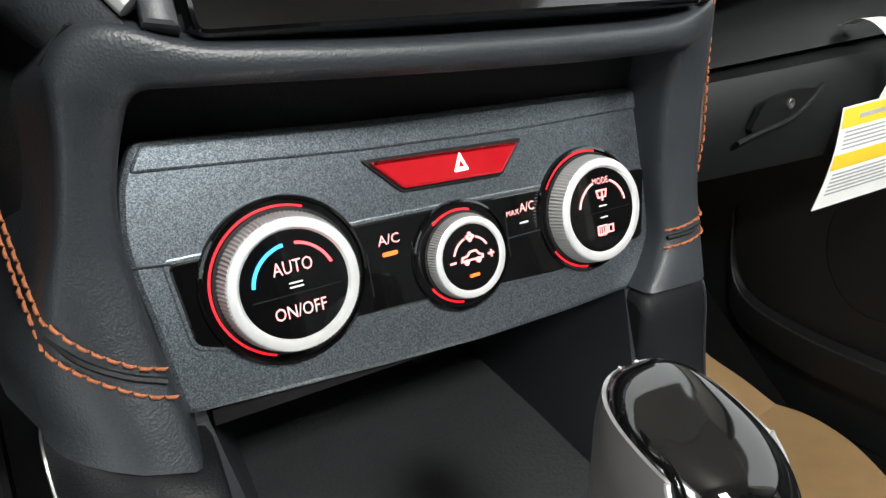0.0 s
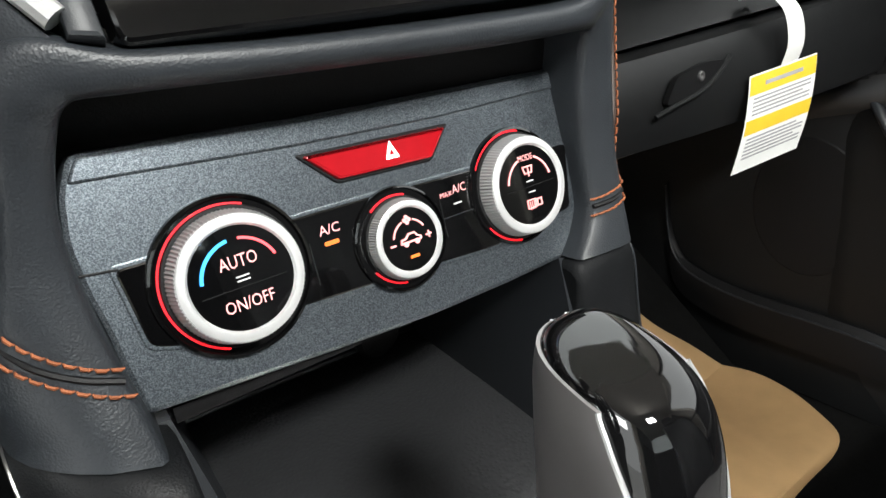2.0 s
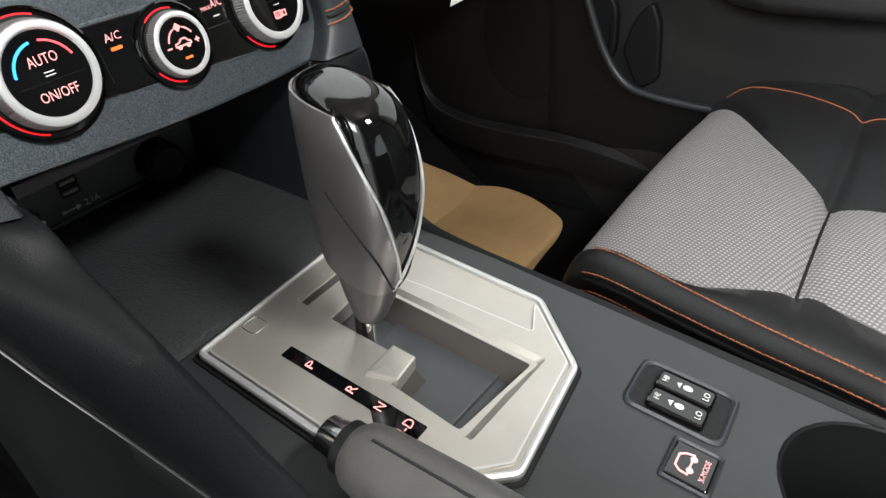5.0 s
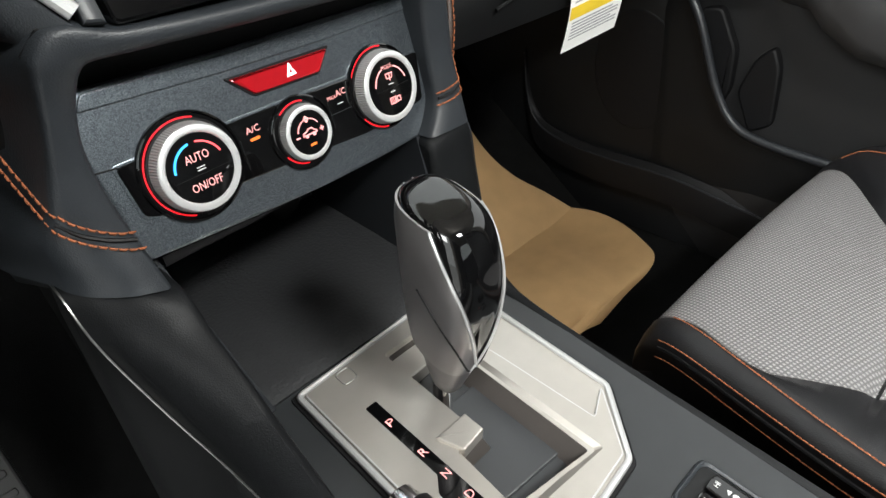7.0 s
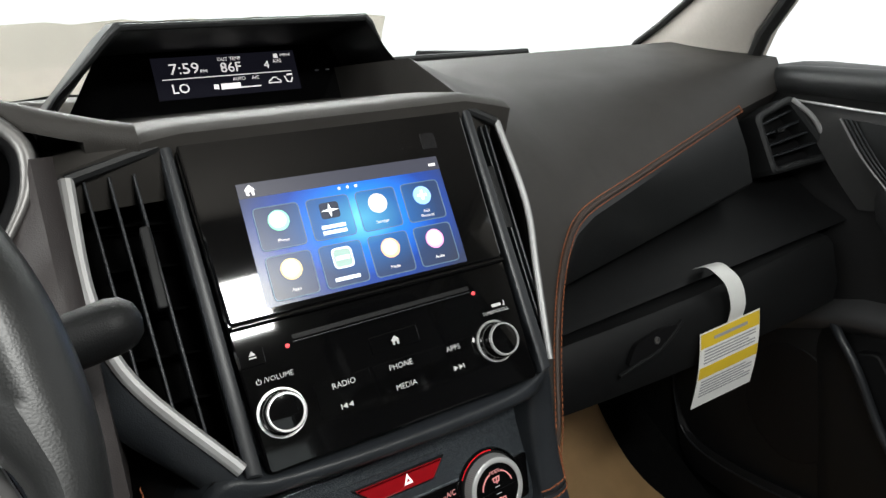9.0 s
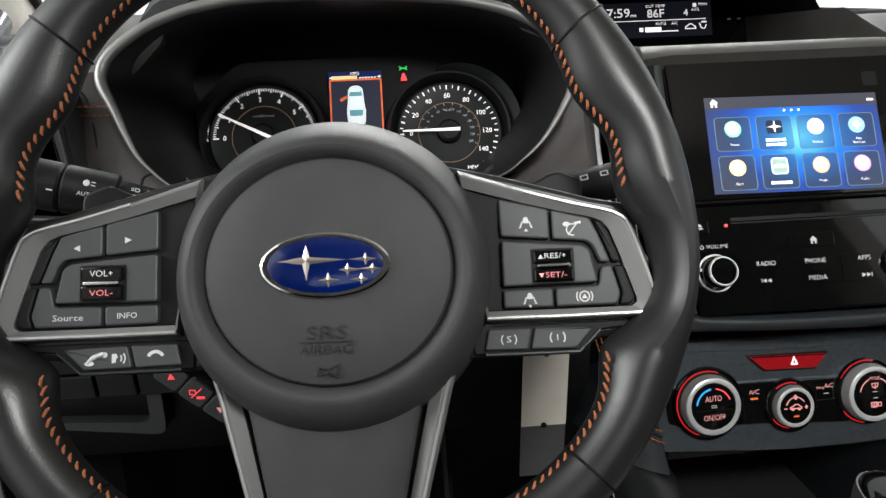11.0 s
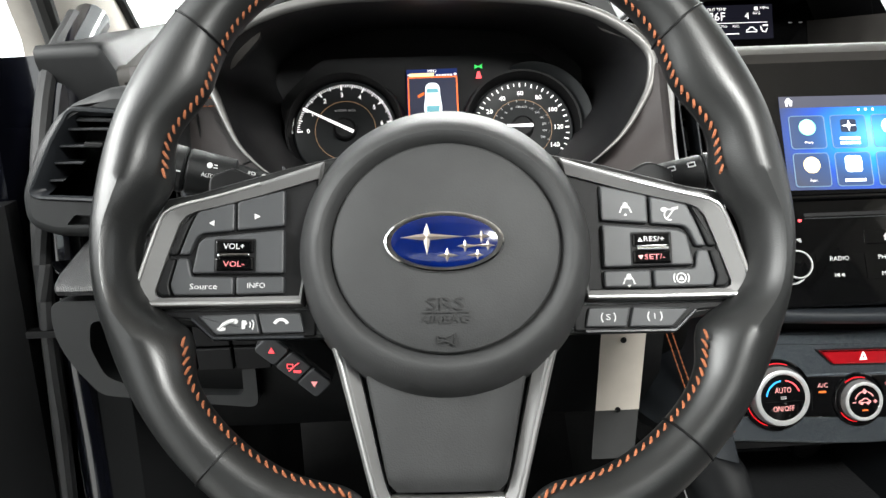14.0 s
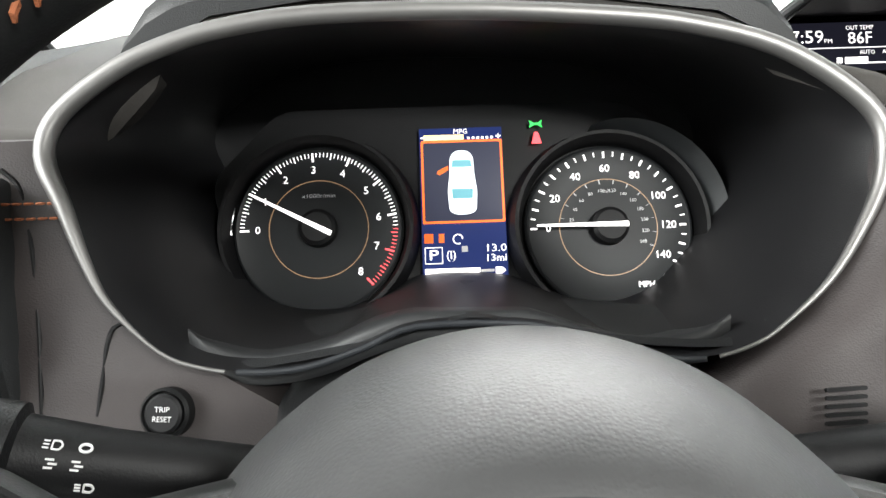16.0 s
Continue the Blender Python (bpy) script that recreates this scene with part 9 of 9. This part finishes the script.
    for y, z in ((-0.075, 0.566), (-0.13, 0.516)):
        part("window_switch", slab(flat((0.690, y, z + 0.004), 0.9), rounded(rect(0, 0, 0.016, 0.026), 0.003, 3), -0.004, 0.006, 0.002), BLACK, t)
        part("switch_tip", slab(flat((0.690, y + 0.004, z + 0.014), 0.9), rounded(rect(0, 0, 0.008, 0.004), 0.001, 3), -0.002, 0.002, 0.0006), CHROME, t)
    part("pull_cup", tube(smooth_path([(0.726, -0.10, 0.455), (0.702, -0.15, 0.432), (0.700, -0.26, 0.428), (0.726, -0.32, 0.43)], 6), 0.010, 10), SATIN, t)
    g = Face((0.728, 0.0, 0.0))
    g.r, g.v, g.n = Vector((0, -1, 0)), Vector((0, 0, 1)), Vector((-1, 0, 0))
    part("speaker_grille", slab(g, oval(-0.215, 0.335, 0.078, 0.098, 36), -0.004, 0.004, 0.003), BLACK, t, "round speaker grille")
    lip = smooth_path([(0.716, 0.150, 0.492), (0.704, 0.130, 0.470), (0.700, 0.105, 0.429), (0.698, 0.071, 0.346), (0.696, 0.038, 0.302), (0.694, -0.007, 0.286), (0.692, -0.100, 0.279), (0.690, -0.30, 0.276), (0.690, -0.60, 0.276)], 6)
    part("pocket_lip", tube(lip, 0.0060, 12), SATIN, t, "rounded dark lip of the map pocket")
    part("pocket_wall", sheet([[p + Vector((0.002, 0, 0)) for p in lip], [p + Vector((0.012, 0.030 * max(0, 1 - 8 * max(0, 0.13 - p.y)), -0.05)) for p in lip], [Vector((0.722, p.y + 0.02, min(0.17, p.z))) for p in lip]], 0.006, (-1, 0, 0)), HARD, t, "black map pocket", 60)
    # raised black slabs stand for the shade in the pocket's hollows
    part("pocket_shade", slab(g, rounded([(-0.122, 0.446), (-0.088, 0.452), (-0.060, 0.396), (-0.060, 0.340), (-0.072, 0.312), (-0.100, 0.380)], 0.010, 4), -0.002, 0.010, 0.004), BLACK, t)
    part("bottle_shade", slab(g, rounded([(-0.051, 0.340), (-0.032, 0.390), (-0.009, 0.410), (0.003, 0.380), (0.007, 0.300), (-0.025, 0.282)], 0.010, 4), -0.002, 0.010, 0.004), BLACK, t)
    sill = smooth_path([(0.722, 0.436, 0.33), (0.720, 0.430, 0.26), (0.716, 0.412, 0.215), (0.712, 0.370, 0.192), (0.710, 0.280, 0.180), (0.712, 0.125, 0.178), (0.716, 0.0, 0.158), (0.718, -0.20, 0.130)], 5)
    part("sill_trim", sheet([[p + Vector((0.004, 0, 0.012)) for p in sill], [p + Vector((-0.001, 0, 0.004)) for p in sill], [p + Vector((-0.004, 0, -0.003)) for p in sill], [p + Vector((-0.002, 0, -0.05)) for p in sill]], 0.004, (-1, 0, 0.2)), BLACK, t, "smooth black sill trim", 60)
    # a paler crest draws the highlight along the black sill
    part("sill_highlight", tube([p + Vector((-0.0035, 0, 0.001)) for p in sill], 0.0016, 8), SATIN, t)
    # driver door, standing open
    t = thing("driver_door", (-0.78, 0.2, 0.05), "open dark blue driver door seen at its hinge edge", "car door")
    part("skin", loft([[(-0.70, 0.10, z), (-0.735, 0.13, z), (-1.30, -0.46, z), (-1.27, -0.52, z), (-1.22, -0.52, z)] for z in (0.02, 0.30, 0.60, 0.80)]), PAINT, t)
    part("inner_trim", loft([[(-0.675, 0.055, z), (-0.69, 0.095, z), (-1.21, -0.50, z), (-1.17, -0.53, z)] for z in (0.10, 0.40, 0.74)]), HARD, t)
    part("mirror_sail", loft([[(-0.70, 0.10, 0.80), (-0.735, 0.13, 0.80), (-0.86, 0.0, 0.80)], [(-0.70, 0.105, 0.86), (-0.735, 0.13, 0.86), (-0.80, 0.06, 0.86)], [(-0.70, 0.12, 0.90), (-0.715, 0.13, 0.90), (-0.72, 0.12, 0.90)]]), BLACK, t)
    for z in (0.6504, 0.6150):
        part("hinge_bolt", tube([(-0.690, 0.066, z), (-0.687, 0.046, z)], 0.0024, 10), BOLT, t)
    part("check_strap", slab(flat((-0.672, 0.06, 0.632)), rect(0, 0, 0.05, 0.012), -0.003, 0.003, 0.001), BLACK, t)
    part("jamb", loft([[(-0.635, 0.115, z), (-0.80, 0.145, z), (-0.80, 0.165, z), (-0.635, 0.150, z)] for z in (-0.1, 0.86)]), PAINT, t, "dark painted hinge jamb")
    t = thing("door_frame_left", (-0.70, 0.1, 0.05), "dark painted driver door opening with rubber seal", "door frame")
    post = [(-0.655, 0.10, 0.05), (-0.652, 0.09, 0.30), (-0.650, 0.085, 0.55), (-0.650, 0.085, 0.72), (-0.650, 0.13, 0.84), (-0.655, 0.20, 0.90)]
    part("hinge_pillar", tube(smooth_path(post, 5), 0.016, 12), PAINT, t)
    # the seal is coloured grey for the lit band along the jamb
    part("lit_seal", tube(smooth_path([Vector(p) + Vector((-0.006 - 0.06 * max(0, 0.72 - p[2]), -0.020, 0)) for p in post], 5), 0.007, 10), GREYTRIM, t)
    part("kick_trim", loft([[(-0.645, 0.08, z), (-0.60, 0.06, z), (-0.56, 0.10, z), (-0.56, 0.5, z), (-0.645, 0.5, z)] for z in (0.05, 0.3, 0.60)]), HARD, t)
    part("sill", loft([[(-0.80, y, 0.0), (-0.62, y, 0.0), (-0.62, y, 0.10), (-0.66, y, 0.12), (-0.80, y, 0.11)] for y in (0.12, -1.0)]), PAINT, t)
    part("sill_plate", slab(flat((-0.70, -0.35, 0.119)), rounded(rect(0, 0, 0.05, 0.6), 0.01, 3), 0, 0.003, 0.001), SILVER, t)


build_doors()


# ---- cabin shell ----
def build_shell():
    roof = []
    for i in range(13):
        y = -1.75 + 1.85 * i / 12
        roof.append([(-0.58 + 1.16 * j / 12, y, 1.27 - 0.06 * ((j - 6) / 6) ** 2 - 0.08 * max(0, (-0.9 - y)) - 0.10 * max(0, y + 0.2)) for j in range(13)])
    tagged(part("ceiling", sheet(roof, -0.03), BEIGE), "pale cloth headliner", "ceiling", "", "structure")
    for k in (-1, 1):
        rings = []
        for x, yf, zf, yr, zr in ((0.742, 0.53, 0.87, 0.29, 0.82), (0.728, 0.48, 0.905, 0.275, 0.855), (0.712, 0.41, 0.925, 0.245, 0.888), (0.690, 0.31, 0.960, 0.185, 0.935), (0.630, 0.12, 1.10, 0.03, 1.08), (0.575, -0.02, 1.25, -0.10, 1.23)):
            rings.append([(k * x, yf, zf), (k * (x - 0.010), yf + (yr - yf) * 0.25, zf + (zr - zf) * 0.25), (k * (x - 0.014), (yf + yr) / 2, (zf + zr) / 2), (k * (x - 0.010), yf + (yr - yf) * 0.78, zf + (zr - zf) * 0.78), (k * (x + 0.004), yr, zr), (k * (x + 0.04), yr, zr), (k * (x + 0.035), yf, zf)])
        a = part("pillar_trim", loft(rings), BEIGE, smooth=60)
        tagged(a, "pale windscreen pillar trim", "pillar", "", "structure")
        part("glass_seal", tube([Vector(r[0]) + Vector((-k * 0.004, 0.004, 0)) for r in rings], 0.006, 8), RUBBER, a)
        part("door_seal", tube([Vector(r[4]) + Vector((-k * 0.001, -0.004, -0.004)) for r in rings], 0.010, 10), RUBBER, a)
        b = part("roof_rail", loft([[(k * (x - 0.02), y, z + 0.02), (k * (x + 0.03), y, z + 0.03), (k * (x + 0.04), y, z - 0.03), (k * (x), y, z - 0.03)] for x, y, z in ((0.575, 0.0, 1.235), (0.57, -0.8, 1.23), (0.55, -1.7, 1.14))]), BEIGE)
        tagged(b, "pale roof rail trim", "roof rail", "", "structure")
        c = part("door_pillar", loft([[(k * x, -0.72, z), (k * x, -0.85, z), (k * (x + 0.06), -0.85, z), (k * (x + 0.06), -0.72, z)] for x, z in ((0.70, 0.05), (0.70, 0.80), (0.57, 1.24))]), BEIGE)
        tagged(c, "pale door pillar trim", "pillar", "", "structure")
    d = part("rear_wall", loft([[(-0.76, -1.70, z), (0.76, -1.70, z), (0.76, -1.76, z), (-0.76, -1.76, z)] for z in (0.0, 0.80)]), HARD)
    tagged(d, "dark rear seat wall", "wall", "", "structure")
    for k in (-1, 1):
        e = part("rear_side_wall", loft([[(k * 0.74, -0.85, z), (k * 0.80, -0.85, z), (k * 0.80, -1.76, z), (k * 0.74, -1.76, z)] for z in (0.0, 0.82)]), HARD)
        tagged(e, "dark rear door trim", "wall", "", "structure")
    # unseen rear panes, added to hold back and shape the light from behind
    tint = mat("added dark pane", (0.012, 0.013, 0.013), 0.06, vary=0.1, vscale=8)
    smoke = bpy.data.materials.new("smoked glass")
    smoke.use_nodes = True
    p = smoke.node_tree.nodes["Principled BSDF"]
    p.inputs["Base Color"].default_value, p.inputs["Roughness"].default_value = (0.62, 0.66, 0.66, 1), 0.0
    p.inputs["Transmission Weight"].default_value, p.inputs["IOR"].default_value = 1.0, 1.1
    for k in (-1, 1):
        e = part("rear_side_blind", loft([[(k * x, y, z), (k * (x + 0.008), y, z), (k * (x + 0.008), -1.76, z), (k * x, -1.76, z)] for x, y, z in ((0.75, -0.85, 0.82), (0.57, -0.85, 1.24))]), tint)
        tagged(e, "added opaque pane that blocks light at the rear door", "window", "", "structure")
    e = part("rear_pane", loft([[(-w, y, z), (w, y, z), (w, y - 0.01, z), (-w, y - 0.01, z)] for w, y, z in ((0.76, -1.72, 0.80), (0.58, -1.70, 1.24))]), smoke)
    tagged(e, "added smoked pane that tempers light from the rear", "window", "", "structure")
    glass = bpy.data.materials.new("clear glass")
    glass.use_nodes = True
    p = glass.node_tree.nodes["Principled BSDF"]
    p.inputs["Base Color"].default_value, p.inputs["Roughness"].default_value = (0.97, 0.99, 0.98, 1), 0.0
    p.inputs["Transmission Weight"].default_value, p.inputs["IOR"].default_value = 1.0, 1.1
    w = part("windscreen", sheet([[(sx * (0.72 - 0.16 * s), 0.635 - 0.72 * s - 0.05 * abs(sx) ** 2, 0.905 + 0.345 * s) for sx in [-1 + 0.2 * j for j in range(11)]] for s in [i / 8 for i in range(9)]], 0.004), glass)
    tagged(w, "clear windscreen glass", "windscreen", "", "structure")
    w.visible_shadow = False
    t = thing("paper_sheet", (0.02, 0.58, 0.91), "creased grey paper sheet standing behind windscreen", "paper sheet")
    rows = []
    for i in range(5):
        s = i / 4
        rows.append([(-0.245 + 0.53 * j / 20, 0.585 - 0.05 * s + 0.004 * math.sin(j * 0.9 + i), 0.905 + 0.078 * s - 0.006 * s * j / 20 + 0.002 * math.sin(j * 2.1)) for j in range(21)])
    part("sheet", sheet(rows, 0.001, (0, -1, 0)), thin_paper("grey newsprint", (0.80, 0.77, 0.72)), t)
    t = thing("windscreen_wiper", (0.4, 0.68, 0.90), "black wiper blade resting below the windscreen", "wiper")
    part("blade", tube([(0.16, 0.655, 0.925), (0.45, 0.655, 0.924), (0.62, 0.650, 0.922)], 0.006, 8), RUBBER, t)
    part("arm", tube([(0.62, 0.66, 0.918), (0.40, 0.668, 0.932)], 0.007, 8), BLACK, t)
    t = thing("sun_sensor", (0.694, 0.26, 0.83), "small black clip at the dash end", "clip")
    part("clip", tube(smooth_path([(0.672, 0.262, 0.806), (0.676, 0.256, 0.830), (0.690, 0.262, 0.846)], 4), 0.004, 8), RUBBER, t)
    # hall floor outside
    bm = bmesh.new()
    ring_faces(bm, [[(-30, -30, -0.42), (30, -30, -0.42), (30, 30, -0.42), (-30, 30, -0.42)], [(-30, -30, -0.40), (30, -30, -0.40), (30, 30, -0.40), (-30, 30, -0.40)]])
    g = part("ground", bm, mat("pale hall floor", (0.55, 0.54, 0.52), 0.5, vary=0.1, vscale=3))
    tagged(g, "pale hall floor under the car", "ground", "", "structure")


build_shell()
